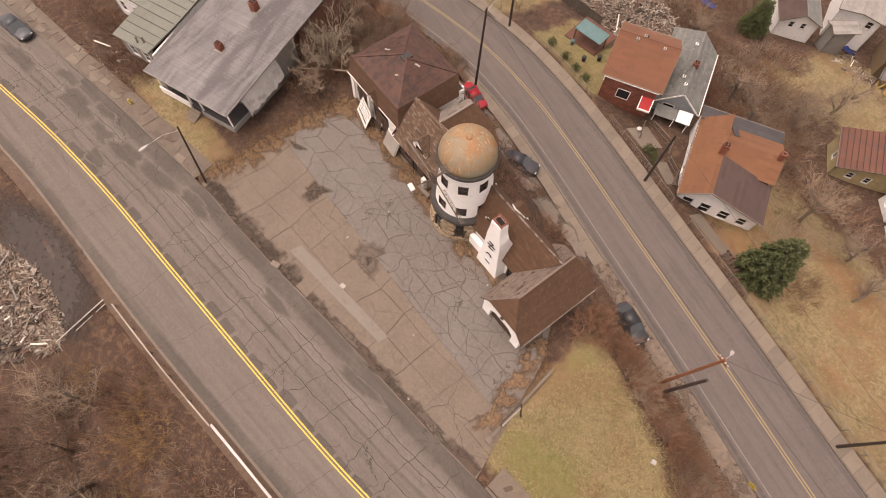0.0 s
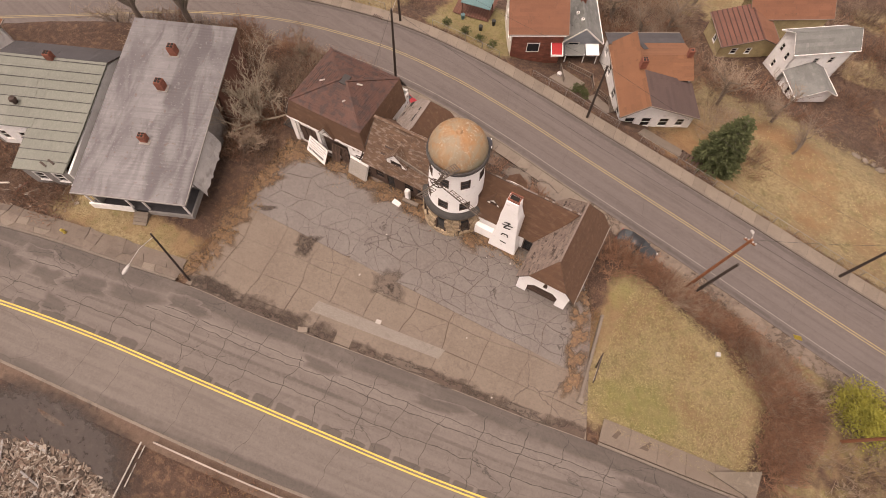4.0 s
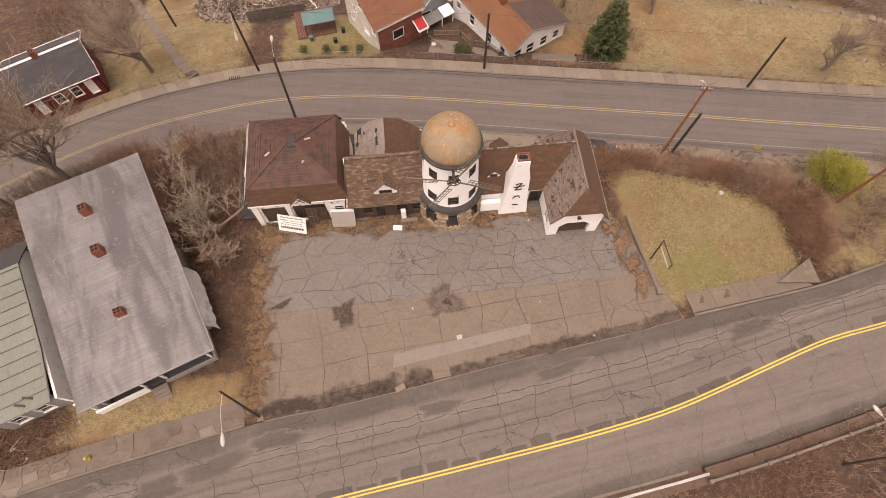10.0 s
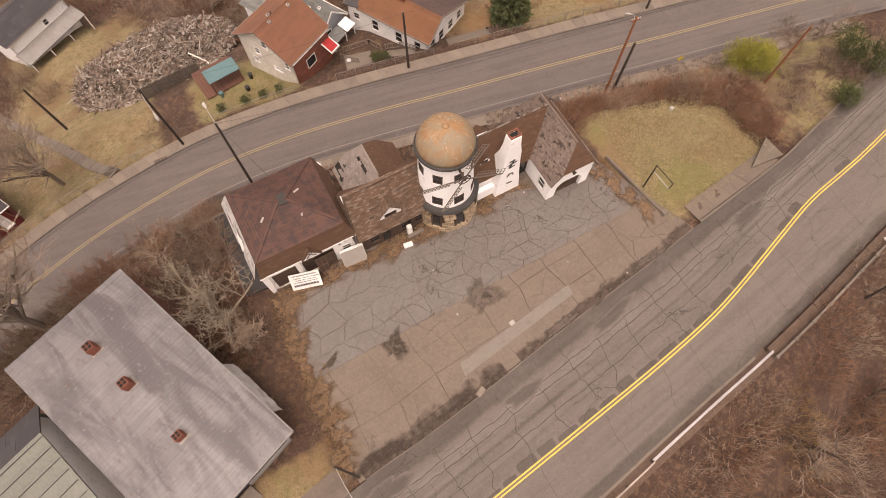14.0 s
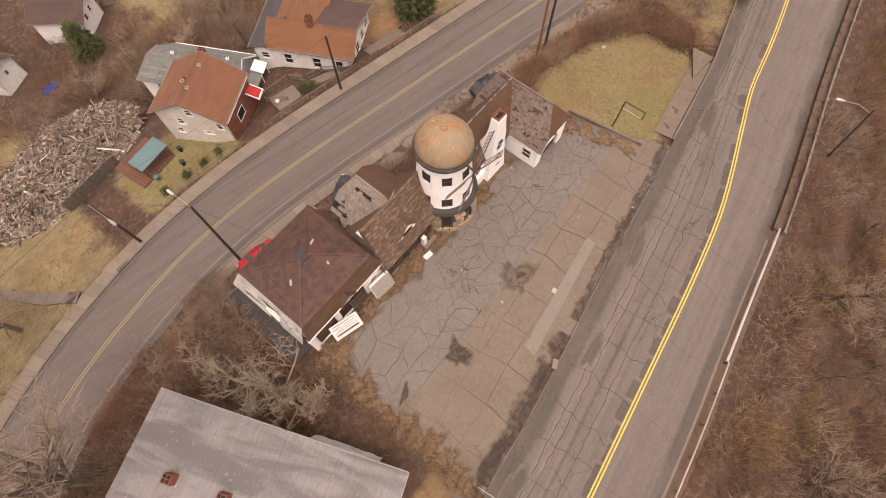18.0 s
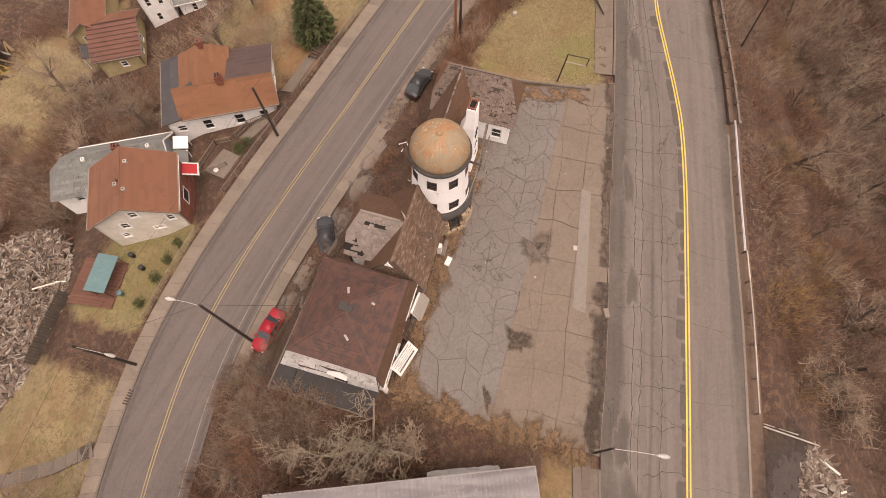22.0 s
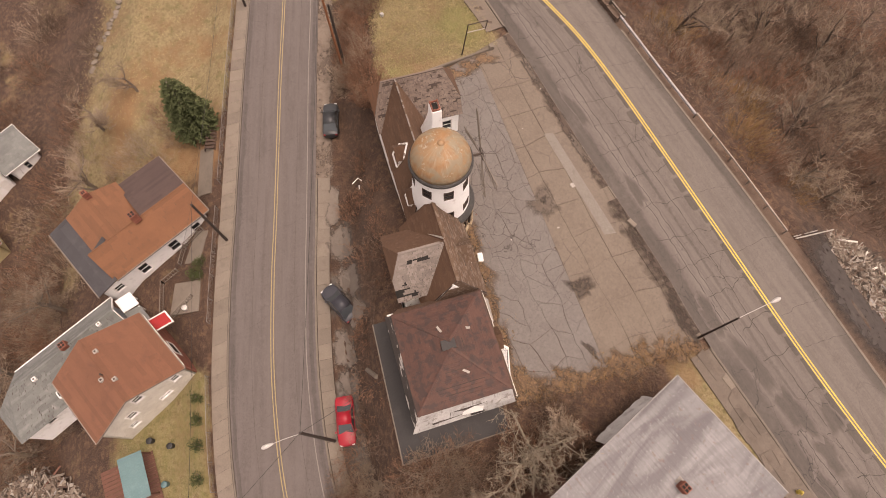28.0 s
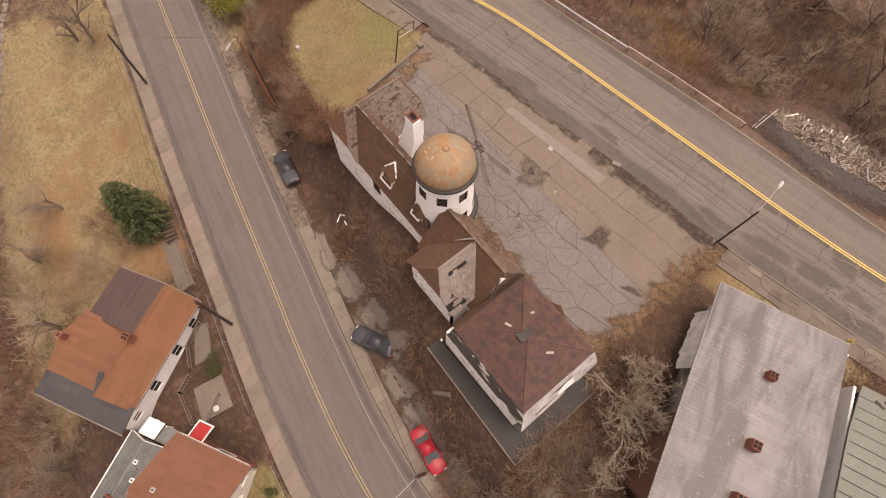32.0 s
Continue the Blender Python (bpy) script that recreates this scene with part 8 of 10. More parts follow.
shingle_slope(grn, [(G0, GS, 4.05), (G1 + 0.35, GS, 4.05), (G1 + 0.9, 14.0, 5.5), (G0, 14.0, 5.5)], ROOF_GREEN, seed=124, course=1.05, tab=4, thick=0.15, under=ROOF_GREEN, label="pale green metal sheets")
shingle_slope(grn, [(-7.7, 2.1, 3.22), (G1 - 0.3, 2.1, 3.22), (G1 + 0.35, GS, 4.05), (-7.35, GS, 4.05)], ROOF_GREEN, seed=127, course=1.05, tab=4, thick=0.15, under=ROOF_GREEN)
shingle_slope(grn, [(G1 + 1.6, 16.6, 4.4), (G0, 16.6, 4.4), (G0, 14.0, 5.5), (G1 + 0.9, 14.0, 5.5)], ROOF_CHAR, seed=125, course=1.0, tab=3, label="dark worn rear slope")
for k in range(1, 12):
    bm = bmesh.new()
    y = 2.1 + k * 1.05
    z = 3.22 + (y - 2.1) * 0.195
    bar(bm, (G0 if y > GS else -7.6, y, z + 0.035), (G1 - 0.3 + 0.1 * (y - 2.1), y, z + 0.035), 0.05, 0.035)
    part("roof_rib", bm, ROOF_CHAR, grn, "dark raised seam")
part("east_wall", wall_mesh((G1 + 0.1, 2.3), (G1 + 0.9, 16.0), -3, [(0, 2.9), (11.7, 5.1), (13.7, 4.3)]), SIDING_WHITE, grn, "white peeling side wall")
part("front_wall", wall_mesh((-7.5, 2.5), (G1 - 0.25, 2.5), -1, [(0, 3.1), (5.0, 3.1)], [(1, 2, 0.8, 2.2), (3, 4, 0.8, 2.2)]), GREY_WALL, grn, "grey boarded front wall")
for h in ((1, 2, 0.8, 2.2), (3, 4, 0.8, 2.2)):
    window_in(grn, (-7.5, 2.5), (G1 - 0.25, 2.5), h)
part("extension_wall", wall_mesh((-7.45, GS + 0.5), (-7.45, 2.72), -1.5, [(0, 3.9), (4.1, 3.05)]), GREY_WALL, grn)
part("upper_front_wall", wall_mesh((G0 + 0.2, GS + 0.35), (-7.67, GS + 0.35), -1.5, [(0, 3.95), (5.1, 3.95)], [(0.8, 1.6, 1.0, 2.4), (2.9, 3.7, 1.0, 2.4)]), SIDING_WHITE, grn, "white boarded front wall")
for h in ((0.8, 1.6, 1.0, 2.4), (2.9, 3.7, 1.0, 2.4)):
    window_in(grn, (G0 + 0.2, GS + 0.35), (-7.67, GS + 0.35), h)
part("west_wall", wall_mesh((G0 + 0.1, 16.2), (G0 + 0.1, GS + 0.3), -6, [(0, 4.2), (2.2, 5.2), (9.55, 3.9)]), GREY_WALL, grn)
part("rear_wall", wall_mesh((G1 + 1.0, 16.3), (G0 + 0.2, 16.3), -8, [(0, 4.3), (11.5, 4.3)]), GREY_WALL, grn)
chimney(grn, -7.2, 13.9, 5.0, 6.3, 0.7, 0.6)
bm = bmesh.new()
lathe(bm, (-9.3, 8.8, 4.4), [(0.25, 0), (0.25, 0.5), (0.38, 0.55), (0.3, 0.8), (0.05, 0.9)], 12)
part("roof_ventilator", bm, IRON, grn, "rusty round roof ventilator")
for x, y in ((-5.0, 3.0), (-4.3, 3.3)):
    bm = bmesh.new()
    z = 3.2 + (y - 1.9) * 0.19
    bar(bm, (x, y, z + 0.05), (x + 0.7, y - 0.4, z - 0.02), 0.2, 0.06)
    part("roof_scrap", bm, IRON, grn)
MODE["world"] = True
gable_house("west_white_house", "white house with a brown roof beyond the green building", (-57.0, -19.8), GB_T, 9.0, 11.0, -3, 4.4, 6.4, "y", SIDING_WHITE, ROOF_RUST, {"south": [(1.5, 2.4, 1.2, 2.6), (5.5, 6.4, 1.2, 2.6)], "east": [(2, 3, 1.2, 2.6), (5, 6, 1.2, 2.6), (8, 9, 1.2, 2.6)]}, seed=126)

# ---- poles, lamps, wires ----
POLE = surf("dark_pole_wood", (0.055, 0.04, 0.032), (0.08, 0.058, 0.045), None, 2, 14, stretch=(1, 1, 0.15))
POLE_RED = surf("reddish_pole_wood", (0.36, 0.135, 0.06), (0.28, 0.11, 0.052), (0.1, 0.06, 0.04), 2, 14, 0.5, stretch=(1, 1, 0.15))
LAMP_WHITE = surf("lamp_housing", (0.56, 0.53, 0.5), (0.48, 0.455, 0.43), None, 2, 9, rough=0.5)
WIRE = surf("black_wire", (0.03, 0.028, 0.027), (0.04, 0.037, 0.035), None, 2, 9)


def utility_pole(base, top, mat_, label, arm=None, cross=0.0, r=0.17):
    root = thing("utility_pole", base, label, "utility pole", "utility poles")
    bm = bmesh.new()
    tube(bm, (base[0], base[1], base[2] - 0.5), top, r, r * 0.7, 12)
    part("pole", bm, mat_, root)
    t = Vector(top)
    if cross:
        bm = bmesh.new()
        bar(bm, t + Vector((-cross, 0.1, -0.4)), t + Vector((cross, -0.1, -0.4)), 0.12, 0.14)
        part("crossarm", bm, mat_, root)
        for s in (-0.9, -0.4, 0.4, 0.9):
            bm = bmesh.new()
            lathe(bm, t + Vector((s * cross, -0.1 * s, -0.33)), [(0.05, 0), (0.07, 0.06), (0.03, 0.14), (0.06, 0.18)], 8)
            part("insulator", bm, LAMP_WHITE, root)
    if arm:
        a = t + Vector((0, 0, -0.5))
        h = Vector(arm)
        mid = a.lerp(h, 0.5) + Vector((0, 0, 0.35))
        bm = bmesh.new()
        tube(bm, a, mid, 0.026, 0.024, 8)
        tube(bm, mid, h, 0.024, 0.022, 8)
        part("lamp_arm", bm, LAMP_WHITE, root, "pale lamp bracket")
        d = (h - mid).normalized()
        bm = bmesh.new()
        lamp_head(bm, h, d)
        part("lamp_head", bm, LAMP_WHITE, root, "pale cobra-head street lamp", smooth_shade=True)
    return root


def lamp_head(bm, c, d):
    s = Vector((-d.y, d.x, 0)).normalized()
    rings = []
    for f, w, h in ((-0.15, 0.06, 0.06), (0.1, 0.13, 0.1), (0.4, 0.18, 0.13), (0.65, 0.15, 0.1), (0.8, 0.05, 0.05)):
        rings.append([bm.verts.new(c + d * f + s * (w * math.cos(k * math.tau / 10)) + Vector((0, 0, h * math.sin(k * math.tau / 10)))) for k in range(10)])
    for a, b in zip(rings, rings[1:]):
        for k in range(10):
            bm.faces.new((a[k], a[(k + 1) % 10], b[(k + 1) % 10], b[k]))
    bm.faces.new(rings[0][::-1])
    bm.faces.new(rings[-1])


P_A, P_B, P_C, P_D, P_E = (-16.7, 15.6, 4.6), (6.9, 22.2, 2.0), (38.8, 14.7, 2.6), (-22.8, 26.0, 2.0), (24.75, 5.05, 7.7)
utility_pole((-16.95, 15.3, -8.0), P_A, POLE, "dark wooden utility pole with a pale lamp bracket", arm=(-16.9, 17.8, 4.7))
utility_pole((6.95, 22.1, -6.85), P_B, POLE, "dark wooden utility pole by the sidewalk")
utility_pole((38.75, 14.6, -5.4), P_C, POLE, "dark wooden utility pole by the sidewalk")
utility_pole((-22.65, 26.0, -8.2), P_D, POLE, "dark wooden utility pole with a street lamp", arm=(-22.6, 23.9, 0.2))
utility_pole((24.2, 4.6, -4.5), P_E, POLE_RED, "reddish wooden utility pole with a crossarm and lamp", arm=(24.8, 6.0, 7.2), cross=0.5)
utility_pole((25.0, 4.3, -4.3), (25.5, 4.5, 4.3), POLE, "short dark cut-off utility pole", r=0.19)
utility_pole((-18.4, -19.6, 0.0), (-18.5, -18.6, 8.6), POLE, "thin dark pole with a long-armed street lamp", arm=(-18.1, -21.6, 8.7), r=0.11)
utility_pole((-36.2, 38.5, -11), (-36.2, 38.5, -3.6), POLE, "dark wooden utility pole in a yard")
utility_pole((40.2, -3.8, -2.6), (41.0, -3.5, 6.2), POLE_RED, "reddish wooden utility pole leaning over a yellow-green bush")
utility_pole((30.4, -28.4, -2.0), (30.4, -27.6, 6.6), POLE, "dark pole with a street lamp above the slope", arm=(28.8, -24.8, 7.3), r=0.12)
for i, (a, b) in enumerate(((P_A, P_E), (P_D, P_A), (P_B, P_C), (P_D, P_B), (P_E, P_C), (P_B, (5, 27, -5.5)), (P_A, (-14, 6.8, 4.2)), (P_D, (-60, 26, 1)), (P_C, (80, 6, 4)), (P_E, (70, -2, 9)))):
    bm = bmesh.new()
    a, b = Vector(a), Vector(b)
    side = (b - a).cross(Vector((0, 0, 1))).normalized() * 0.016
    up = Vector((0, 0, 0.016))
    prev = None
    for k in range(13):
        t = k / 12
        p = a.lerp(b, t) - Vector((0, 0, 4 * t * (1 - t) * min(1.0, (b - a).length * 0.015)))
        ring = [bm.verts.new(p + q) for q in (side, up, -side, -up)]
        if prev:
            for m in range(4):
                bm.faces.new((prev[m], prev[(m + 1) % 4], ring[(m + 1) % 4], ring[m]))
        prev = ring
    tagged(part("overhead_wire", bm, WIRE), "thin black overhead wire strung between poles", "wire", "overhead wires")

# ---- chain-link fence by the far sidewalk ----
GALV = surf("galvanised_pipe", (0.4, 0.38, 0.36), (0.32, 0.3, 0.285), (0.2, 0.16, 0.13), 2, 9, 0.4, rough=0.55, metal=0.4)


def fence(line, d, x0, x1, height, label, dz=0.0):
    pts = along_line(offset(line, d), x0, x1, 2.4)
    g = [Vector((p.x, p.y, land_at(p.x, p.y) + dz)) for p in pts]
    root = thing("chain_link_fence", g[0], label, "fence", "chain-link fences")
    for p in g:
        bm = bmesh.new()
        tube(bm, p - Vector((0, 0, 0.3)), p + Vector((0, 0, height)), 0.035, 0.035, 6)
        part("post", bm, GALV, root)
    for a, b in zip(g, g[1:]):
        bm = bmesh.new()
        tube(bm, a + Vector((0, 0, height - 0.03)), b + Vector((0, 0, height - 0.03)), 0.025, 0.025, 6)
        part("top_rail", bm, GALV, root)
        bm = bmesh.new()
        n = 16
        for k in range(n):
            for s in (0, 1):
                p, q = a.lerp(b, k / n), a.lerp(b, min(1, (k + 3) / n))
                lo, hi = Vector((0, 0, 0.05)), Vector((0, 0, height - 0.05))
                bar(bm, p + (lo if s else hi), q + (hi if s else lo), 0.008)
        part("wire_mesh", bm, GALV, root)


fence(BACK_MID, 6.45, -46, -24, 1.1, "low grey chain-link fence behind the sidewalk")
fence(BACK_MID, 6.4, -19, -7, 1.1, "grey chain-link fence along a green yard")
fence(BACK_MID, 6.4, -3, 11, 1.15, "grey chain-link fence before the houses")
fence(BACK_MID, 6.4, 13, 48, 1.1, "sagging grey chain-link fence along a field")


# ---- bare trees and brush ----
BARK_DARK = surf("dark_brown_bark", (0.1, 0.07, 0.053), (0.14, 0.1, 0.075), None, 1.5, 12)
BARK_GREY = surf("grey_bark", (0.3, 0.24, 0.19), (0.22, 0.175, 0.14), None, 1.5, 12)
BARK_PALE = surf("pale_bark", (0.36, 0.295, 0.22), (0.28, 0.225, 0.165), None, 1.5, 12)
TWIG_TAN = surf("tan_twigs", (0.42, 0.315, 0.23), (0.31, 0.228, 0.165), None, 0.5, 12, vary=0.2, island=0.2)
TWIG_RED = surf("reddish_twigs", (0.31, 0.165, 0.098), (0.225, 0.112, 0.066), (0.38, 0.24, 0.15), 0.5, 12, 0.5, vary=0.25, island=0.35)
TWIG_BROWN = surf("brown_twigs", (0.244, 0.160, 0.111), (0.176, 0.113, 0.079), (0.336, 0.244, 0.172), 0.4, 12, 0.5, vary=0.25, island=0.4)
TWIG_OCHRE = surf("ochre_weeds", (0.42, 0.25, 0.1), (0.33, 0.2, 0.09), None, 0.5, 12, vary=0.2, island=0.2)


def seg_mesh(name, segs, mat_, sides=3):
    """Thin tapering sticks as one mesh."""
    verts, faces = [], []
    for a, b, r0, r1 in segs:
        t = (b - a)
        if t.length < 1e-5:
            continue
        t.normalize()
        s = t.orthogonal().normalized()
        q = t.cross(s)
        n0 = len(verts)
        for c, r in ((a, r0), (b, r1)):
            for k in range(sides):
                an = k * math.tau / sides
                verts.append(c + (s * math.cos(an) + q * math.sin(an)) * r)
        for k in range(sides):
            k2 = (k + 1) % sides
            faces.append((n0 + k, n0 + k2, n0 + sides + k2, n0 + sides + k))
    me = bpy.data.meshes.new(name)
    me.from_pydata([tuple(v) for v in verts], [], faces)
    me.materials.append(mat_)
    return me


def grow(rnd, thick, thin, p, d, length, r, level, top):
    """One branch in wobbling pieces, with side branches."""
    pieces = 3 if level < 2 else 2
    for k in range(pieces):
        d = (d + Vector((rnd.uniform(-1, 1), rnd.uniform(-1, 1), rnd.uniform(-0.5, 0.8))) * 0.2).normalized()
        q = p + d * (length / pieces)
        r2 = r * (0.8 if level else 0.85)
        (thick if level < 2 else thin).append((p.copy(), q.copy(), r, r2))
        if level < top:
            for _ in range(rnd.choice((1, 2)) if level < 2 else rnd.choice((1, 2, 2, 3))):
                side = Vector((rnd.uniform(-1, 1), rnd.uniform(-1, 1), rnd.uniform(-0.15, 0.7)))
                nd = (d * 0.6 + side).normalized()
                grow(rnd, thick, thin, p.lerp(q, rnd.uniform(0.4, 1.0)), nd, length * rnd.uniform(0.5, 0.72), max(0.02, r2 * 0.6), level + 1, top)
        p, r = q, r2
    return p


def make_tree(seed, height, r, mat_trunk, mat_twig, label, top=4, lean=(0, 0), stems=(), fork=1.5):
    """A bare tree; with stems, leaning limbs that part from one short trunk."""
    rnd = random.Random(seed)
    thick, thin = [], []
    if stems:
        thick.append((Vector((0, 0, -0.6)), Vector((0, 0, fork)), r * 1.5, r * 1.25))
        for x, y, s in stems:
            grow(rnd, thick, thin, Vector((x * 0.1, y * 0.1, fork - 0.1)), Vector((x, y, 1)).normalized(), height * s, r * (0.55 + 0.3 * s), 0, top)
    else:
        grow(rnd, thick, thin, Vector((0, 0, -0.4)), Vector((lean[0], lean[1], 1)).normalized(), height * 0.5, r, 0, top)
    root = thing("bare_tree", (0, 0, 0), label, "tree", "bare winter trees")
    for nm, sg, mt, sd in (("trunk", thick, mat_trunk, 6), ("crown", thin, mat_twig, 3)):
        ob = new(nm, seg_mesh(nm, sg, mt, sd))
        ob.parent = root
    return root


def make_brush(seed, radius, h0, h1, stems, mat_, name, label, category, group, kind="", r=0.016, spread=0.5, twigs=4):
    rnd = random.Random(seed)
    segs = []
    for _ in range(stems):
        a, q = rnd.uniform(0, math.tau), radius * math.sqrt(rnd.random())
        p = Vector((q * math.cos(a), q * math.sin(a), -0.25))
        h = rnd.uniform(h0, h1)
        d = Vector((math.cos(a) * q / radius * spread + rnd.uniform(-0.4, 0.4), math.sin(a) * q / radius * spread + rnd.uniform(-0.4, 0.4), 1.0)).normalized()
        m = p + d * h * 0.6
        e = m + (d + Vector((rnd.uniform(-0.6, 0.6), rnd.uniform(-0.6, 0.6), rnd.uniform(-0.3, 0.2)))).normalized() * h * 0.5
        segs += [(p, m, r, r * 0.8), (m, e, r * 0.8, r * 0.4)]
        for _ in range(twigs):
            s = p.lerp(m, rnd.uniform(0.4, 1.0)) if rnd.random() < 0.5 else m.lerp(e, rnd.uniform(0, 0.8))
            t = s + Vector((rnd.uniform(-1, 1), rnd.uniform(-1, 1), rnd.uniform(-0.1, 0.8))).normalized() * h * rnd.uniform(0.2, 0.42)
            segs.append((s, t, r * 0.65, r * 0.35))
    ob = new(name, seg_mesh(name, segs, mat_))
    return tagged(ob, label, category, group, kind)


def plant(protos, places, rnd, s0=0.8, s1=1.25, dz=0.0):
    """The first use of each kind moves the original, the rest are copies."""
    used = set()
    for i, (x, y) in enumerate(places):
        k = rnd.randrange(len(protos))
        ob = protos[k]
        s = rnd.uniform(s0, s1)
        m = pose(x, y, land_at(x, y) + dz, 0, 0, rnd.uniform(0, 360))
        if k not in used:
            used.add(k)
            ob.matrix_world = m
            ob.scale = (s, s, s * rnd.uniform(0.85, 1.1))
        else:
            c = copy_thing(ob, m)
            c.scale = (s, s, s * rnd.uniform(0.85, 1.1))
    for k, ob in enumerate(protos):
        if k not in used:
            for o in (*ob.children_recursive, ob):
                bpy.data.objects.remove(o)


rnd = random.Random(77)
# wooded slope below the front road: thickets of brush and bare trees
thickets = [make_brush(200 + k, 3.2, 0.7, 2.4, 150, (TWIG_BROWN, TWIG_RED, TWIG_BROWN, TWIG_TAN, TWIG_BROWN)[k], "thicket", "dense bare brown brush on the wooded slope", "brush", "brush on the wooded slope", "stuff", 0.028, 0.5) for k in range(5)]
spots = []
for i in range(-16, 18):
    for j in range(10):
        x = i * 4.3 + rnd.uniform(-1.6, 1.6)
        base = min(FRONT_FAR, key=lambda p: abs(p.x - x)).y
        y = base - 4.2 - j * 4.3 + rnd.uniform(-1.6, 1.6)
        if -31 < x < -11.5 and y > -47:
            continue
        spots.append((x, y))
near = [p for p in spots if min(FRONT_FAR, key=lambda q: abs(q.x - p[0])).y - p[1] < 10.5]
plant(thickets, [p for p in spots if p not in near], rnd, 0.8, 1.25)
red_thickets = [make_brush(206 + k, 2.8, 0.5, 1.6, 170, (TWIG_RED, TWIG_RED, TWIG_OCHRE, TWIG_TAN)[k], "thicket", "dense reddish-brown brush beside the road", "brush", "brush beside the road", "stuff", 0.022, 0.5) for k in range(4)]
plant(red_thickets, near + [(p[0] + rnd.uniform(-2, 2), p[1] + rnd.uniform(-2, 2)) for p in near if p[1] > -60], rnd, 0.7, 1.15)
wood_trees = [make_tree(300 + k, (10, 8.5, 11, 8)[k], (0.2, 0.17, 0.22, 0.16)[k], (BARK_DARK, BARK_GREY, BARK_DARK, BARK_DARK)[k], (TWIG_TAN, TWIG_TAN, TWIG_TAN, TWIG_BROWN)[k], "bare grey-brown winter tree on the wooded slope", 4) for k in range(4)]
spots = []
while len(spots) < 130:
    x, d = rnd.uniform(-70, 75), rnd.uniform(7, 48)
    y = min(FRONT_FAR, key=lambda p: abs(p.x - x)).y - d
    if -33 < x < -9 and y > -50:
        continue
    if all((x - a) ** 2 + (y - b) ** 2 > 9 for a, b in spots):
        spots.append((x, y))
plant(wood_trees, spots, rnd, 0.75, 1.15)
# brush between the silver-roofed building and the barn, and down to the back street
scrub = [make_brush(220 + k, 1.7, 0.8, 2.2, 120, (TWIG_RED, TWIG_BROWN, TWIG_TAN, TWIG_RED)[k], "shrub", "bare reddish-brown shrub of thin stems", "shrub", "bare shrubs beside the lot", "", 0.018, 0.7) for k in range(4)]
spots = []
while len(spots) < 105:
    x, y = rnd.uniform(-44, -19.3), rnd.uniform(-13, 15.5)
    d2 = float(signed_distance(np.array([x]), np.array([y]), BACK_MID)[0])
    u, v = (x + 31.1) * 0.929 + (y + 18.1) * 0.37, -(x + 31.1) * 0.37 + (y + 18.1) * 0.929
    if -14 < u < 10.9 and -1 < v < 20.3 or d2 < 5.6 or (x > -21.8 and -1.5 < y < 9.5) or (x > -20.3 and y < -1) or y < -5.5:
        continue
    spots.append((x, y))
plant(scrub, spots, rnd, 0.7, 1.15)
# slope behind the building
scrub2 = [make_brush(230 + k, 1.3, 0.4, 1.2, 55, (TWIG_BROWN, TWIG_RED, TWIG_RED)[k], "bramble", "low brown bramble on the bank", "shrub", "brambles on the bank", "stuff", 0.022, 0.7) for k in range(3)]
spots = []
while len(spots) < 45:
    x, y = rnd.uniform(-21, 17), rnd.uniform(4.3, 13.5)
    d2 = float(signed_distance(np.array([x]), np.array([y]), BACK_MID)[0])
    if d2 < 8.6 or (x < -8.5 and y < 9.3) or (x < -2 and y < 6.2) or (x > 7 and y < 4.6) or y < 4.9 or (x + 3.75) ** 2 + (y - 11.65) ** 2 < 16:
        continue
    spots.append((x, y))
plant(scrub2, spots, rnd, 0.6, 1.1)
# hedge of shrubs between the lawn and the back street
hedge = [make_brush(240 + k, 1.25, 0.8, 1.8, 130, (TWIG_RED, TWIG_RED, TWIG_TAN)[k], "hedge_shrub", "dense reddish-brown leafless hedge shrub", "shrub", "shrubs in the hedge", "", 0.022, 0.8, 5) for k in range(3)]
hline = resample(smooth([(16, 3.6), (20, 3.9), (24, 3.2), (29, 2.2), (33.5, 0.2), (36, -3.5), (36.2, -7.5)]), 42)
spots = []
for p in hline:
    for s in (-1.7, -0.3, 1.1):
        spots.append((p.x + rnd.uniform(-0.6, 0.6) + (s * 0.4 if p.y < 0 else 0), p.y + s * 0.8 + rnd.uniform(-0.5, 0.5)))
spots = [p for p in spots if (p[0] - 18.45) ** 2 + (p[1] - 7.0) ** 2 > 16 and not (p[0] < 20.5 and p[1] > 3.2)]
plant(hedge, spots, rnd, 0.75, 1.15)
# reddish brush before the green-roofed building
front_brush = [make_brush(258 + k, 1.6, 0.3, 1.0, 90, (TWIG_RED, TWIG_BROWN)[k], "front_brush", "low reddish-brown brush before the old building", "brush", "brush before the old building", "stuff", 0.018, 0.8) for k in range(2)]
plant(front_brush, [(rnd.uniform(-50, -35), rnd.uniform(-20.3, -17.6)) for _ in range(26)], rnd, 0.6, 1.2)
# scrub and trees among the houses across the street
yard = [make_brush(250 + k, 2.4, 0.6, 2.0, 120, (TWIG_BROWN, TWIG_TAN, TWIG_RED)[k], "yard_brush", "tangled bare brush between the houses", "brush", "brush between the houses", "stuff", 0.019, 0.6) for k in range(3)]
spots = []
houses = [(-3, 33, 8.5), (4, 38, 6.5), (12, 32, 9.5), (22, 60, 11), (32, 53, 8), (-21, 42, 10.5), (-35, 65, 9), (-2, 79, 8), (-14.5, 36.5, 4), (4, 90, 8), (-48, 28, 8), (6, 77, 6), (12, 83, 7), (-19, 78, 5), (-16, 69, 3), (-20, 86, 6)]
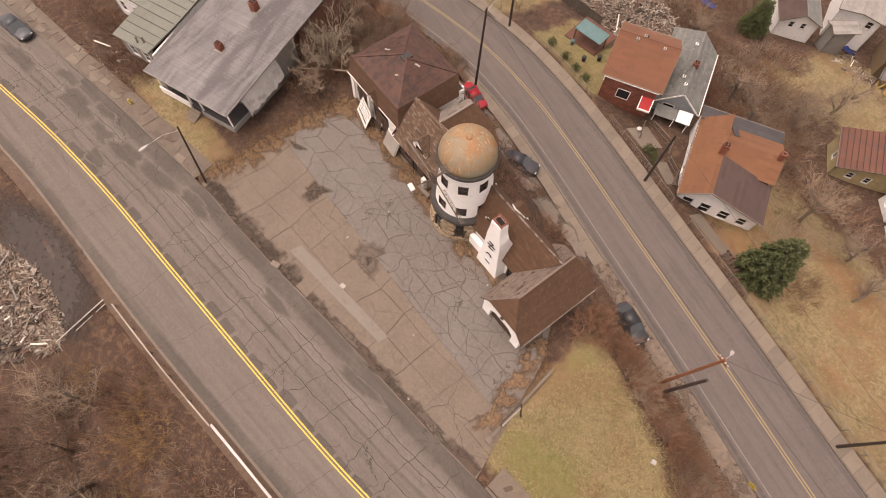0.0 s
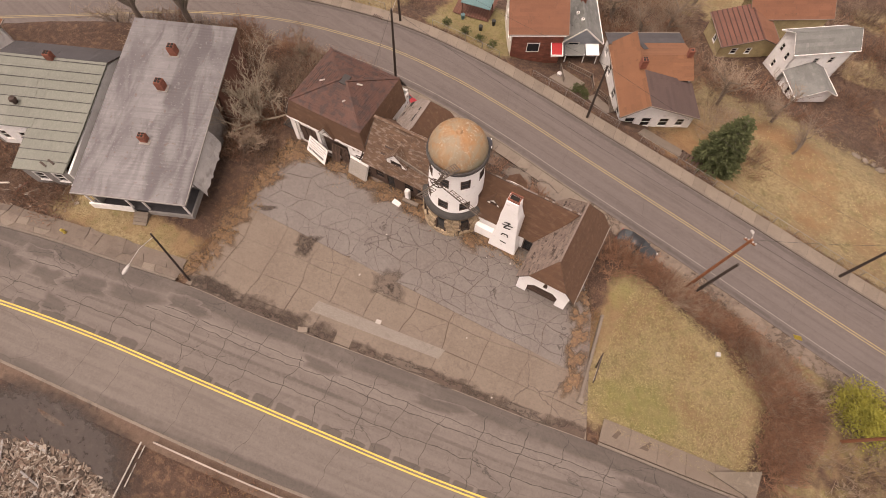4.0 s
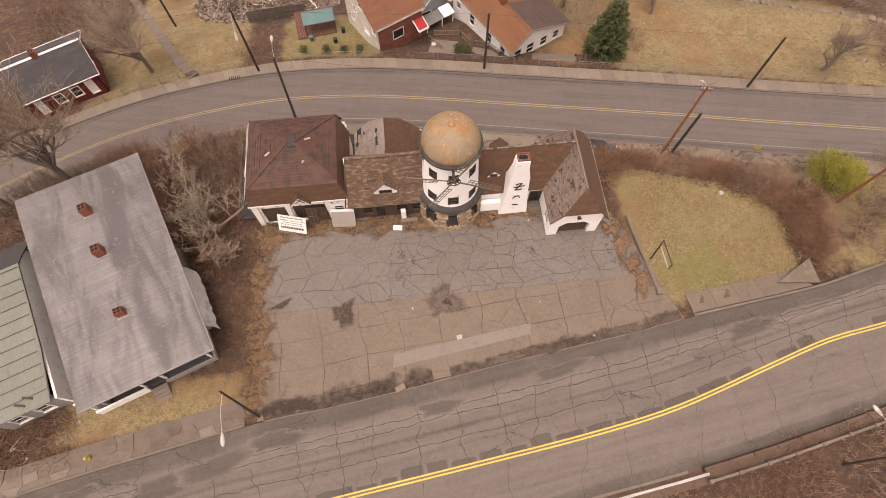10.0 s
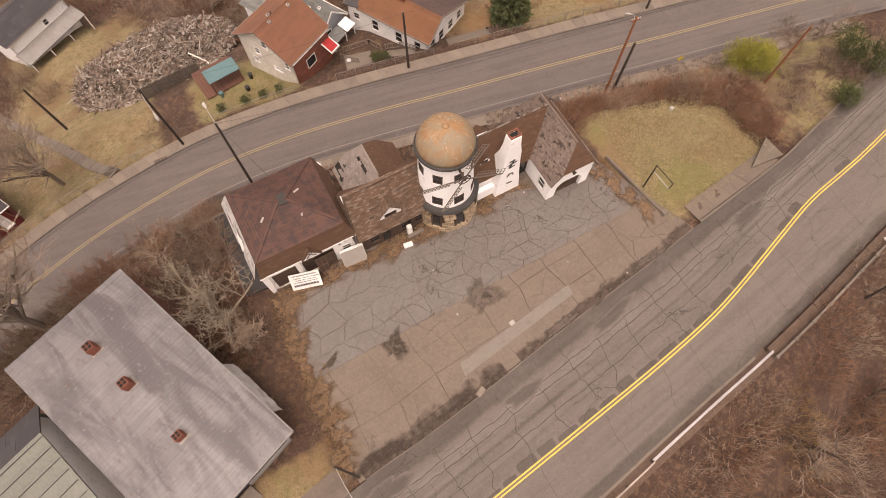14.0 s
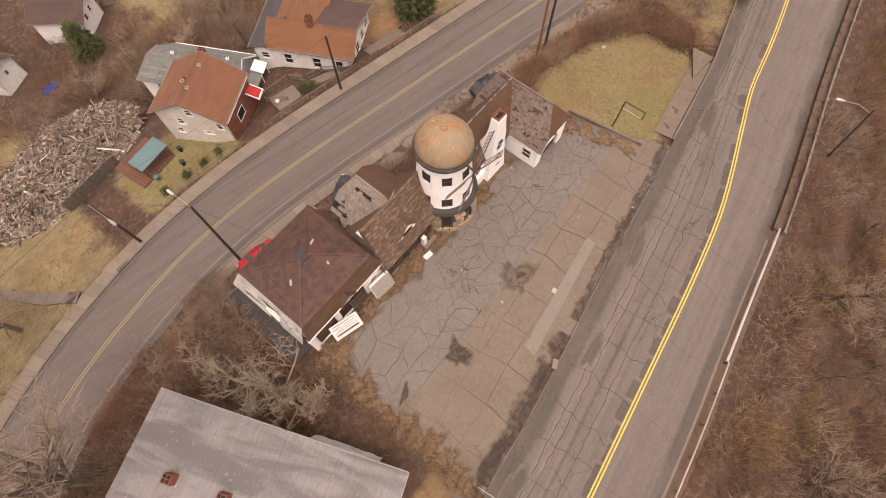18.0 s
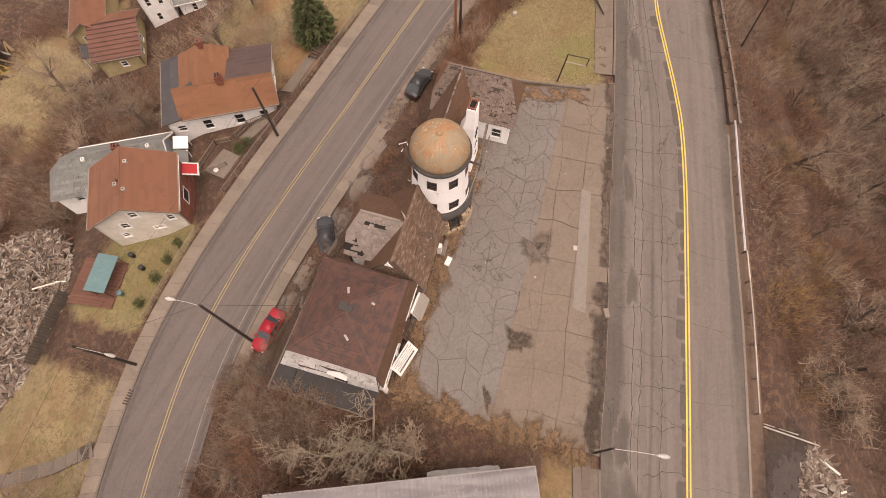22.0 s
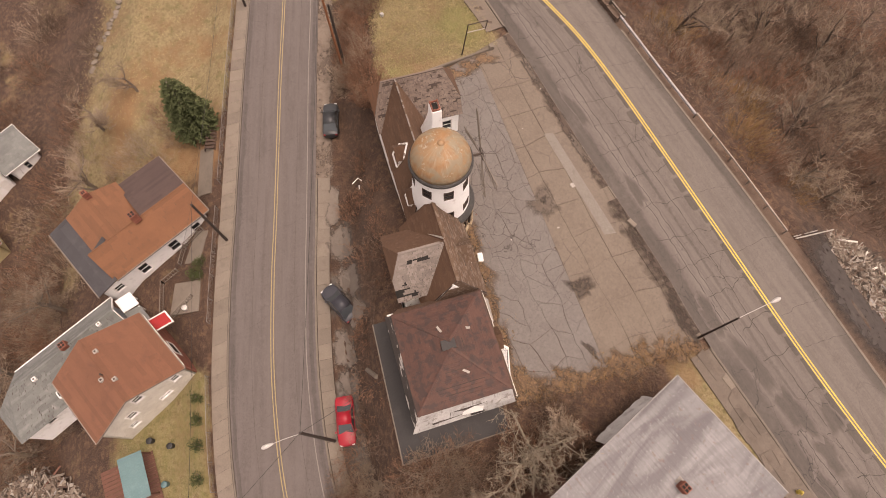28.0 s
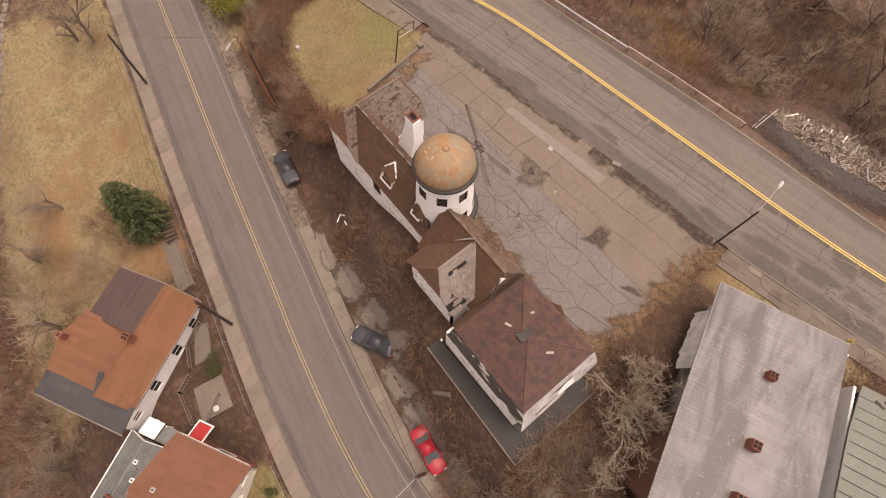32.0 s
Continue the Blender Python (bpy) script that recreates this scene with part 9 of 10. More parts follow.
while len(spots) < 230:
    x, y = rnd.uniform(-64, 62), rnd.uniform(26, 84)
    d2 = float(signed_distance(np.array([x]), np.array([y]), BACK_MID)[0])
    if d2 > -8.5 or any((x - a) ** 2 + (y - b) ** 2 < c * c for a, b, c in houses):
        continue
    if 3 < x < 20 and 64 < y < 82:
        continue
    if 27 < x < 58 and d2 > -26 or -46 < x < -26 and d2 > -30:
        continue
    spots.append((x, y))
for _ in range(150):
    x, y = rnd.uniform(-14, 24), rnd.uniform(46, 62)
    if not any((x - a) ** 2 + (y - b) ** 2 < (c - 1) ** 2 for a, b, c in houses):
        spots.append((x, y))
plant(yard, spots, rnd, 0.7, 1.3)
yard_trees = [make_tree(320 + k, (8.5, 10, 7)[k], (0.2, 0.26, 0.17)[k], BARK_GREY, TWIG_TAN, "bare winter tree with fine grey twigs", 4) for k in range(3)]
plant(yard_trees, [(28.5, 36), (31.5, 30.5), (49.7, 16.9), (52, 18.5), (-47, 33), (-52, 36), (8, 45), (11, 55), (2, 52), (13, 66), (-8, 50), (-12, 60), (-62, 16), (22, 39), (-58, -8), (-50, 4), (55, 34), (60, 30)], rnd, 0.8, 1.15)
# the pale-limbed tree beside the barn, and its neighbours
pale = make_tree(341, 5.2, 0.17, BARK_PALE, BARK_PALE, "spreading tree with pale crooked limbs beside the barn", 4, stems=((1.5, -0.5, 0.8), (-1.1, 0.9, 0.7), (0.5, 1.6, 0.85), (-0.6, -1.4, 0.8), (0.2, 0.1, 0.6)), fork=0.8)
pale.matrix_world = pose(-23.2, -1.6, land_at(-23.2, -1.6), 0, 0, 30)
# many-stemmed trees behind the silver-roofed building, reaching over the street
big = make_tree(361, 9.5, 0.26, BARK_GREY, TWIG_TAN, "large bare many-stemmed tree behind the silver-roofed building", 4, stems=((-0.75, 0.25, 0.8), (-0.3, 0.75, 0.85), (0.15, 0.55, 0.9), (0.6, 0.45, 0.6), (-1.0, -0.2, 0.8), (0.0, 0.1, 0.75)), fork=3.0)
big.matrix_world = pose(-38.3, 5.6, land_at(-38.3, 5.6), 0, 0, 0)
big2 = copy_thing(big, pose(-44.5, 3.6, land_at(-44.5, 3.6), 0, 0, 40))
big2.scale = (0.9, 0.9, 0.85)
big3 = copy_thing(big, pose(-38.4, 29.8, land_at(-38.4, 29.8), 0, 0, 110))
big3.scale = (0.8, 0.8, 0.85)
pollard = make_tree(371, 2.6, 0.2, BARK_GREY, TWIG_BROWN, "short cut-back tree with a brush of thin shoots beside the street", 3, stems=((-0.9, 0.3, 0.8), (0.5, 0.5, 0.9), (-0.2, 0.8, 0.9), (0.2, -0.5, 0.8), (-0.5, -0.3, 0.8)), fork=2.6)
pollard.matrix_world = pose(-28.9, 11.4, land_at(-28.9, 11.4), 0, 0, 0)
near_trees = [make_tree(350 + k, 5.5, 0.13, BARK_GREY, TWIG_TAN, "bare bushy tree beside the lot", 4) for k in range(2)]
plant(near_trees, [(-22.0, -4.2), (-24.6, 4.2), (-28.4, 10.2), (-27, 13.5), (-33.5, 11.0), (-22.3, 11.6), (-22.6, -5.6), (-24.4, 8.5)], rnd, 0.7, 1.0)


# ---- evergreen and yellow bush ----
def leaf_cloud(name, spots, size, mat_, seed, stretch=1.0, droop=0.0):
    """Many small bent leaves or needle sprays at given spots (place, outward)."""
    rnd = random.Random(seed)
    verts, faces = [], []
    for c, o in spots:
        up = Vector((rnd.uniform(-1, 1), rnd.uniform(-1, 1), rnd.uniform(-0.4, 1))).normalized()
        t = (o + up * 0.5 - Vector((0, 0, droop))).normalized()
        s = t.cross(up).normalized() if t.cross(up).length > 0.01 else t.orthogonal()
        L, w = size * stretch * rnd.uniform(0.7, 1.3), size * 0.32 * rnd.uniform(0.7, 1.3)
        n = s.cross(t) * w * 0.5
        k = len(verts)
        verts += [c, c + t * L * 0.5 + s * w + n, c + t * L, c + t * L * 0.5 - s * w + n]
        faces += [(k, k + 1, k + 2), (k, k + 2, k + 3)]
    me = bpy.data.meshes.new(name)
    me.from_pydata([tuple(v) for v in verts], [], faces)
    me.materials.append(mat_)
    return me


NEEDLES = surf("dark_green_needles", (0.12, 0.15, 0.055), (0.17, 0.195, 0.08), (0.05, 0.062, 0.028), 1.2, 9, 0.6, rough=0.9)
LEAF_YELLOW = surf("yellow_green_leaves", (0.42, 0.38, 0.055), (0.3, 0.3, 0.05), (0.5, 0.44, 0.1), 1.2, 9, 0.6, rough=0.9)
LEAF_GREEN = surf("olive_green_leaves", (0.11, 0.13, 0.04), (0.085, 0.105, 0.035), None, 1.2, 9, rough=0.9)


def evergreen(place, height, radius, seed, label):
    rnd = random.Random(seed)
    root = thing("evergreen_tree", place, label, "tree")
    MODE["world"] = False
    bm = bmesh.new()
    tube(bm, (0, 0, -0.4), (0, 0, height * 0.95), 0.16, 0.03, 8)
    part("trunk", bm, BARK_GREY, root)
    spots, limbs = [], []
    z = 0.5
    while z < height * 0.97:
        f = 1 - z / height
        n = int(7 + 9 * f)
        off = rnd.uniform(0, 1)
        for k in range(n):
            a = (k + off) * math.tau / n + rnd.uniform(-0.15, 0.15)
            L = radius * min(1.0, (f ** 0.62) * 1.15) * rnd.uniform(0.8, 1.08) + 0.1
            d = Vector((math.cos(a), math.sin(a), 0.12 - 0.15 * f))
            limbs.append((Vector((0, 0, z)), Vector((0, 0, z)) + d * L, 0.03, 0.01))
            m = max(4, int(L * 11))
            for i in range(m):
                t = 0.25 + 0.75 * i / m
                c = Vector((0, 0, z)) + d * L * t + Vector((rnd.gauss(0, 0.1), rnd.gauss(0, 0.1), rnd.gauss(0, 0.08)))
                for _ in range(2):
                    spots.append((c, (d + Vector((rnd.uniform(-0.9, 0.9), rnd.uniform(-0.9, 0.9), rnd.uniform(-0.1, 0.5)))).normalized()))
        z += 0.42
    MODE["world"] = True
    for nm, me in (("branches", seg_mesh("branches", limbs, BARK_GREY)), ("crown", leaf_cloud("crown", spots, 0.34, NEEDLES, seed, 1.2, 0.25))):
        ob = new("crown" if nm == "crown" else "limb_tier", me)
        ob.parent = root
    return root


evergreen((22.9, 23.3, land_at(22.9, 23.3)), 9.2, 2.6, 5, "dense dark green conical evergreen beside the sidewalk")
evergreen((-6.9, 71.0, land_at(-6.9, 71.0)), 7.0, 2.4, 6, "dark green evergreen beside a white house")


def leafy_bush(place, rad, n, size, mat_, seed, label):
    rnd = random.Random(seed)
    root = thing("leafy_bush", place, label, "bush")
    spots, limbs = [], []
    lobes = [(Vector((rnd.uniform(-1, 1) * rad * 0.6, rnd.uniform(-1, 1) * rad * 0.6, rad * rnd.uniform(0.5, 1.3))), rad * rnd.uniform(0.35, 0.65)) for _ in range(9)]
    for c, r in lobes:
        limbs.append((Vector((0, 0, -0.3)), c, 0.06, 0.02))
        for _ in range(n // 9):
            o = Vector((rnd.gauss(0, 1), rnd.gauss(0, 1), rnd.gauss(0, 1))).normalized()
            spots.append((c + o * r * rnd.uniform(0.55, 1.1), o))
    for nm, me in (("limb", seg_mesh("limb", limbs, BARK_GREY, 5)), ("crown", leaf_cloud("crown", spots, size, mat_, seed))):
        ob = new(nm, me)
        ob.parent = root
    return root


leafy_bush((52.6, -4.4, land_at(52.6, -4.4)), 2.4, 2000, 0.22, LEAF_GREEN, 31, "olive green leafy bush on the brown slope")
east_brush = [make_brush(280 + k, 1.5, 0.4, 1.3, 60, (TWIG_BROWN, TWIG_TAN)[k], "slope_brush", "low bare brush on the slope beside the road", "brush", "brush on the east slope", "stuff", 0.022, 0.6) for k in range(2)]
plant(east_brush, [(rnd.uniform(38, 60), rnd.uniform(-9.5, 3)) for _ in range(40)], rnd, 0.6, 1.2)
# weeds along the kerb of the far sidewalk
tuft_line = [p for p in offset(BACK_MID, 4.85) if 9 < p.x < 46]
kerb_weeds = make_brush(270, 0.4, 0.06, 0.22, 40, TWIG_BROWN, "kerb_weeds", "dark dry weeds between kerb and sidewalk", "weeds", "weeds along the kerb", "stuff", 0.014, 0.8, 2)
plant([kerb_weeds], [(p.x + rnd.uniform(-0.4, 0.4), p.y + rnd.uniform(-0.1, 0.1)) for p in resample(tuft_line, 60)], rnd, 0.5, 1.2, 0.16)
leafy_bush((42.6, -0.4, land_at(42.6, -0.4)), 3.2, 6500, 0.22, LEAF_YELLOW, 8, "bright yellow-green leafy bush by the path")
leafy_bush((46.0, -9.8, land_at(46, -9.8)), 1.7, 1600, 0.2, LEAF_GREEN, 9, "olive green leafy bush on the brown slope")
leafy_bush((52.0, -8.2, land_at(52, -8.2)), 2.2, 2000, 0.2, LEAF_GREEN, 10, "olive green leafy bush on the brown slope")
for k, (x, y) in enumerate([(-9, 27.6), (-11, 27.9), (-13.5, 28.3), (-16.5, 28.6), (3.6, 25.9), (4.6, 26.4), (5.2, 25.4)]):
    leafy_bush((x, y, land_at(x, y)), 0.7, 500, 0.14, LEAF_GREEN, 11 + k, "small dark green garden bush")


# ---- lawns: tufts of straw-coloured grass ----
def tufts(name, label, test, n, seed, x0, x1, y0, y1, mat_, h0=0.06, h1=0.18):
    rnd = random.Random(seed)
    xs, ys = [], []
    while len(xs) < n:
        x, y = rnd.uniform(x0, x1), rnd.uniform(y0, y1)
        if test(x, y):
            xs.append(x), ys.append(y)
    zs = land(np.array(xs), np.array(ys))
    verts, faces = [], []
    for x, y, z in zip(xs, ys, zs):
        for _ in range(3):
            a, h, r = rnd.uniform(0, math.tau), rnd.uniform(h0, h1), rnd.uniform(0.05, 0.14)
            p = Vector((x + rnd.uniform(-0.1, 0.1), y + rnd.uniform(-0.1, 0.1), z + 0.02))
            k = len(verts)
            s = Vector((-math.sin(a), math.cos(a), 0)) * 0.025
            verts += [p - s, p + s, p + Vector((math.cos(a) * r, math.sin(a) * r, h))]
            faces.append((k, k + 1, k + 2))
    me = bpy.data.meshes.new(name)
    me.from_pydata([tuple(v) for v in verts], [], faces)
    me.materials.append(mat_)
    return tagged(new(name, me), label, "grass", kind="stuff")


STRAW = surf("straw_grass", (0.4, 0.32, 0.155), (0.48, 0.39, 0.2), (0.24, 0.22, 0.085), 0.6, 9, 0.7)
tufts("lawn_grass", "short straw-coloured winter grass on the lawn", lambda x, y: y < 1.5 - (x - 18) * 0.12 and y > -13.2 + (x - 20) * 0.09, 9000, 1, 18.8, 34.5, -13, 2, STRAW)
tufts("field_grass", "dry straw-coloured grass on the field across the street", lambda x, y: -30 < float(signed_distance(np.array([x]), np.array([y]), BACK_MID)[0]) < -8, 4000, 2, 26, 60, 14, 42, STRAW)
tufts("weeds_along_lot", "dry ochre weeds and leaves along the lot edge", lambda x, y: x < -17.6 + 0.7 * math.sin(y * 1.7) or y > -3.2 + 0.5 * math.sin(x * 2), 1900, 3, -19.6, 9, -19, -1.6, TWIG_OCHRE, 0.08, 0.3)


# ---- parked cars ----
def paint(name, c):
    m, nt, b = nodes_of(name, 0.45)
    v = coords(nt)
    nt.links.new(mixc(nt, mathn(nt, "MULTIPLY", noise_fac(nt, v, 3.0, 6, 0.45, 0.75), 0.3), c, tuple(x * 0.6 + 0.03 for x in c)), b.inputs["Base Color"])
    b.inputs["Coat Weight"].default_value = 0.05
    return m


RUBBER = surf("tyre_rubber", (0.02, 0.02, 0.02), (0.03, 0.028, 0.027), None, 3, 9)
RIM = surf("wheel_rim", (0.3, 0.3, 0.3), (0.2, 0.2, 0.2), None, 3, 9, rough=0.4, metal=0.7)
CAR_GLASS = glass_mat("car_glass", (0.07, 0.082, 0.09))
LAMP_RED = surf("tail_lamp_red", (0.4, 0.02, 0.02), (0.3, 0.02, 0.02), None, 3, 9, rough=0.3)
LAMP_CLEAR = surf("head_lamp", (0.7, 0.7, 0.68), (0.6, 0.6, 0.58), None, 3, 9, rough=0.2)
PLASTIC = surf("black_plastic", (0.025, 0.025, 0.025), (0.035, 0.034, 0.033), None, 3, 9, rough=0.6)


def car(place, turn, L, W, H, paint_m, label, kind="saloon"):
    """A car that faces its +x: lofted body, glasshouse, wheels, lamps."""
    root = thing("car", place, label, "car", "parked cars", turn)
    MODE["world"] = False
    h = L / 2
    belt = 0.56 * H
    # stations along the length: x, half width, bottom, top of the body sides
    st = [(-h, 0.40 * W, 0.42, belt * 0.86), (-h + 0.12, 0.47 * W, 0.28, belt * 0.98), (-h * 0.62, 0.5 * W, 0.2, belt * 1.04), (-h * 0.2, 0.5 * W, 0.2, belt * 1.02), (h * 0.3, 0.5 * W, 0.2, belt), (h * 0.62, 0.49 * W, 0.2, belt * 0.94), (h - 0.22, 0.45 * W, 0.26, belt * 0.8), (h, 0.34 * W, 0.38, belt * 0.66)]
    bm = bmesh.new()
    rings = []
    for x, w, zb, zt in st:
        zm = (zb + zt) * 0.52
        pts = [(-w * 0.86, zb), (-w, zm), (-w * 0.97, zt - 0.07), (-w * 0.86, zt), (w * 0.86, zt), (w * 0.97, zt - 0.07), (w, zm), (w * 0.86, zb)]
        rings.append([bm.verts.new((x, y, z)) for y, z in pts])
    n = 8
    for a, b in zip(rings, rings[1:]):
        for k in range(n):
            bm.faces.new((a[k], b[k], b[(k + 1) % n], a[(k + 1) % n]))
    bm.faces.new(rings[0])
    bm.faces.new(rings[-1][::-1])
    bmesh.ops.recalc_face_normals(bm, faces=bm.faces)
    bmesh.ops.subdivide_edges(bm, edges=bm.edges[:], cuts=1, smooth=0.6, use_grid_fill=True)
    part("body", bm, paint_m, root, smooth_shade=True)
    # glasshouse
    r0, r1 = (-h * 0.86, -h * 0.5) if kind == "wagon" else (-h * 0.66, -h * 0.34)
    f1, f0 = h * 0.14, h * 0.5
    wb, wt = 0.46 * W, 0.37 * W
    zb = belt * 0.97
    lo = [(r0, -wb), (f0, -wb), (f0, wb), (r0, wb)]
    hi = [(r1, -wt), (f1, -wt), (f1, wt), (r1, wt)]
    bm = bmesh.new()
    plate(bm, [(r1 - 0.06, -wt - 0.02, H), (f1 + 0.05, -wt - 0.02, H - 0.01), (f1 + 0.05, wt + 0.02, H - 0.01), (r1 - 0.06, wt + 0.02, H)], 0.07)
    bmesh.ops.bevel(bm, geom=bm.edges[:], offset=0.03, segments=2, affect="EDGES")
    part("roof", bm, paint_m, root, smooth_shade=True)
    zt = H - 0.06
    for nm, q in (("windscreen", [(f0, -wb * 0.9, zb + 0.03), (f0, wb * 0.9, zb + 0.03), (f1 + 0.06, wt * 0.93, zt), (f1 + 0.06, -wt * 0.93, zt)]),
                  ("rear_window", [(r0, wb * 0.88, zb + 0.05), (r0, -wb * 0.88, zb + 0.05), (r1 - 0.06, -wt * 0.92, zt), (r1 - 0.06, wt * 0.92, zt)]),
                  ("side_window", [(r0 + 0.12, -wb, zb + 0.02), (f0 - 0.12, -wb, zb + 0.02), (f1, -wt, zt), (r1, -wt, zt)]),
                  ("side_window", [(f0 - 0.12, wb, zb + 0.02), (r0 + 0.12, wb, zb + 0.02), (r1, wt, zt), (f1, wt, zt)])):
        bm = bmesh.new()
        plate(bm, q, 0.03)
        part(nm, bm, CAR_GLASS, root, "dark glass")
    for s in (-1, 1):
        for xa, xb, za in ((f0, f1 + 0.04, 0.0), (r0, r1 - 0.04, 0.0)):
            bm = bmesh.new()
            bar(bm, (xa, s * wb * 0.95, zb), (xb, s * wt * 0.97, zt), 0.08, 0.06)
            part("pillar", bm, paint_m, root)
        bm = bmesh.new()
        box(bm, f0 - 0.3, f0 - 0.12, s * (W / 2 + 0.09) - 0.09, s * (W / 2 + 0.09) + 0.09, zb, zb + 0.13)
        part("wing_mirror", bm, paint_m, root)
        bm = bmesh.new()
        box(bm, h - 0.26, h - 0.04, s * 0.31 * W - 0.15, s * 0.31 * W + 0.15, belt * 0.64, belt * 0.78)
        part("headlight", bm, LAMP_CLEAR, root)
        bm = bmesh.new()
        box(bm, -h - 0.01, -h + 0.14, s * 0.36 * W - 0.13, s * 0.36 * W + 0.13, belt * 0.72, belt * 0.96)
        part("tail_light", bm, LAMP_RED, root)
        for x in (-h * 0.6, h * 0.62):
            bm = bmesh.new()
            y0 = s * (W / 2 - 0.2)
            y1 = s * (W / 2 + 0.015)
            tube(bm, (x, y0, 0.32), (x, y1, 0.32), 0.325, 0.325, 18)
            wheel = part("wheel", bm, RUBBER, root, "black rubber tyre")
            bm = bmesh.new()
            tube(bm, (x, y1 - s * 0.01, 0.32), (x, y1 + s * 0.012, 0.32), 0.2, 0.19, 14)
            part("rim", bm, RIM, wheel)
    bm = bmesh.new()
    box(bm, h - 0.12, h + 0.03, -0.3 * W, 0.3 * W, 0.3, 0.42)
    part("front_grille", bm, PLASTIC, root)
    bm = bmesh.new()
    box(bm, -h - 0.02, -h + 0.08, -0.16 * W, 0.16 * W, 0.5, 0.62)
    part("number_plate", bm, TRIM, root)
    MODE["world"] = True
    return root


def on_land(x, y, dz=0.1):
    return (x, y, land_at(x, y) + dz)


car(on_land(-15.5, 13.75, 0.12), -8 + 180, 4.7, 1.8, 1.42, paint("red_car_paint", (0.47, 0.012, 0.028)), "bright red saloon car parked by the sidewalk")
car(on_land(18.45, 7.65), -12, 4.6, 1.85, 1.62, paint("black_car_paint", (0.04, 0.042, 0.046)), "black hatchback car parked beside the brush", "wagon")
car(on_land(-3.75, 11.65, 0.16), 27, 4.6, 1.85, 1.65, paint("dark_grey_car_paint", (0.05, 0.05, 0.062)), "dark grey estate car parked across the verge", "wagon")
car(on_land(-50.0, -27.6, 0.02), 14, 4.6, 1.8, 1.5, paint("slate_car_paint", (0.07, 0.08, 0.095)), "slate grey saloon car parked at the kerb")


# ---- heaps of demolition rubble ----
def rubble_mat(name, tones):
    m, nt, b = nodes_of(name, 0.95)
    g = nt.nodes.new("ShaderNodeNewGeometry")
    ramp = nt.nodes.new("ShaderNodeValToRGB")
    ramp.color_ramp.interpolation = "CONSTANT"
    for i, t in enumerate(tones):
        e = ramp.color_ramp.elements[i] if i < 2 else ramp.color_ramp.elements.new(i / len(tones))
        e.position = i / len(tones)
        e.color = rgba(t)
    nt.links.new(g.outputs["Random Per Island"], ramp.inputs[0])
    v = coords(nt)
    nt.links.new(mixc(nt, mathn(nt, "MULTIPLY", noise_fac(nt, v, 5, 6, 0.35, 0.7), 0.5), ramp.outputs[0], (0.12, 0.09, 0.07)), b.inputs["Base Color"])
    bump(nt, b, noise_fac(nt, v, 12, 5, 0.2, 0.8), 0.5, 0.03)
    return m


RUBBLE = rubble_mat("mixed_rubble", [(0.41, 0.345, 0.28), (0.26, 0.2, 0.155), (0.17, 0.122, 0.094), (0.5, 0.45, 0.39), (0.27, 0.18, 0.135), (0.35, 0.285, 0.23), (0.085, 0.062, 0.048), (0.24, 0.175, 0.13)])
RUBBLE_PALE = rubble_mat("pale_rubble", [(0.55, 0.5, 0.45), (0.42, 0.37, 0.33), (0.45, 0.36, 0.29), (0.62, 0.59, 0.55), (0.34, 0.22, 0.17)])
RUBBLE_DARK = rubble_mat("dark_rubble", [(0.2, 0.15, 0.12), (0.13, 0.1, 0.08), (0.3, 0.25, 0.2), (0.09, 0.07, 0.06)])


def rubble(name, label, cx, cy, ax, ay, turn, n, hmax, seed, zf, mat_=None, boards=24, fine=1.0):
    rnd = random.Random(seed)
    bm_v, bm_f = [], []

    def piece(L, W, T, c, rot):
        L, W, T = L * fine, W * fine, T * fine
        k = len(bm_v)
        for dx, dy, dz in ((-1, -1, -1), (1, -1, -1), (1, 1, -1), (-1, 1, -1), (-1, -1, 1), (1, -1, 1), (1, 1, 1), (-1, 1, 1)):
            bm_v.append(c + rot @ Vector((dx * L / 2, dy * W / 2 * (1 if dx < 0 else 0.8), dz * T / 2)))
        for f in ((3, 2, 1, 0), (4, 5, 6, 7), (0, 1, 5, 4), (1, 2, 6, 5), (2, 3, 7, 6), (3, 0, 4, 7)):
            bm_f.append(tuple(k + i for i in f))
    ct, sn = math.cos(turn), math.sin(turn)

    def spot():
        a, r = rnd.uniform(0, math.tau), math.sqrt(rnd.random())
        ex, ey = ax * r * math.cos(a), ay * r * math.sin(a)
        x, y = cx + ex * ct - ey * sn, cy + ex * sn + ey * ct
        hh = hmax * max(0.0, 1 - r * r) * (0.6 + 0.5 * noise.noise(Vector((x * 0.4, y * 0.4, seed))))
        return Vector((x, y, zf(x, y) + max(0.0, hh) * rnd.uniform(0.75, 1.05)))
    for _ in range(n):
        c = spot()
        rot = Euler((rnd.gauss(0, 0.35), rnd.gauss(0, 0.35), rnd.uniform(0, math.tau))).to_matrix()
        if rnd.random() < 0.55:
            piece(rnd.choice((rnd.uniform(0.5, 1.6), rnd.uniform(0.5, 1.6), rnd.uniform(1.8, 3.4))), rnd.uniform(0.08, 0.25), rnd.uniform(0.03, 0.09), c, rot)
        else:
            s = rnd.uniform(0.15, 0.6)
            piece(s * rnd.uniform(0.8, 2), s, s * rnd.uniform(0.15, 0.7), c, rot)
    me = bpy.data.meshes.new(name)
    me.from_pydata([tuple(v) for v in bm_v], [], bm_f)
    me.materials.append(mat_ or RUBBLE)
    tagged(new(name, me), label, "rubble", kind="stuff")
    for k in range(boards):
        c = spot() + Vector((0, 0, 0.12))
        bm = bmesh.new()
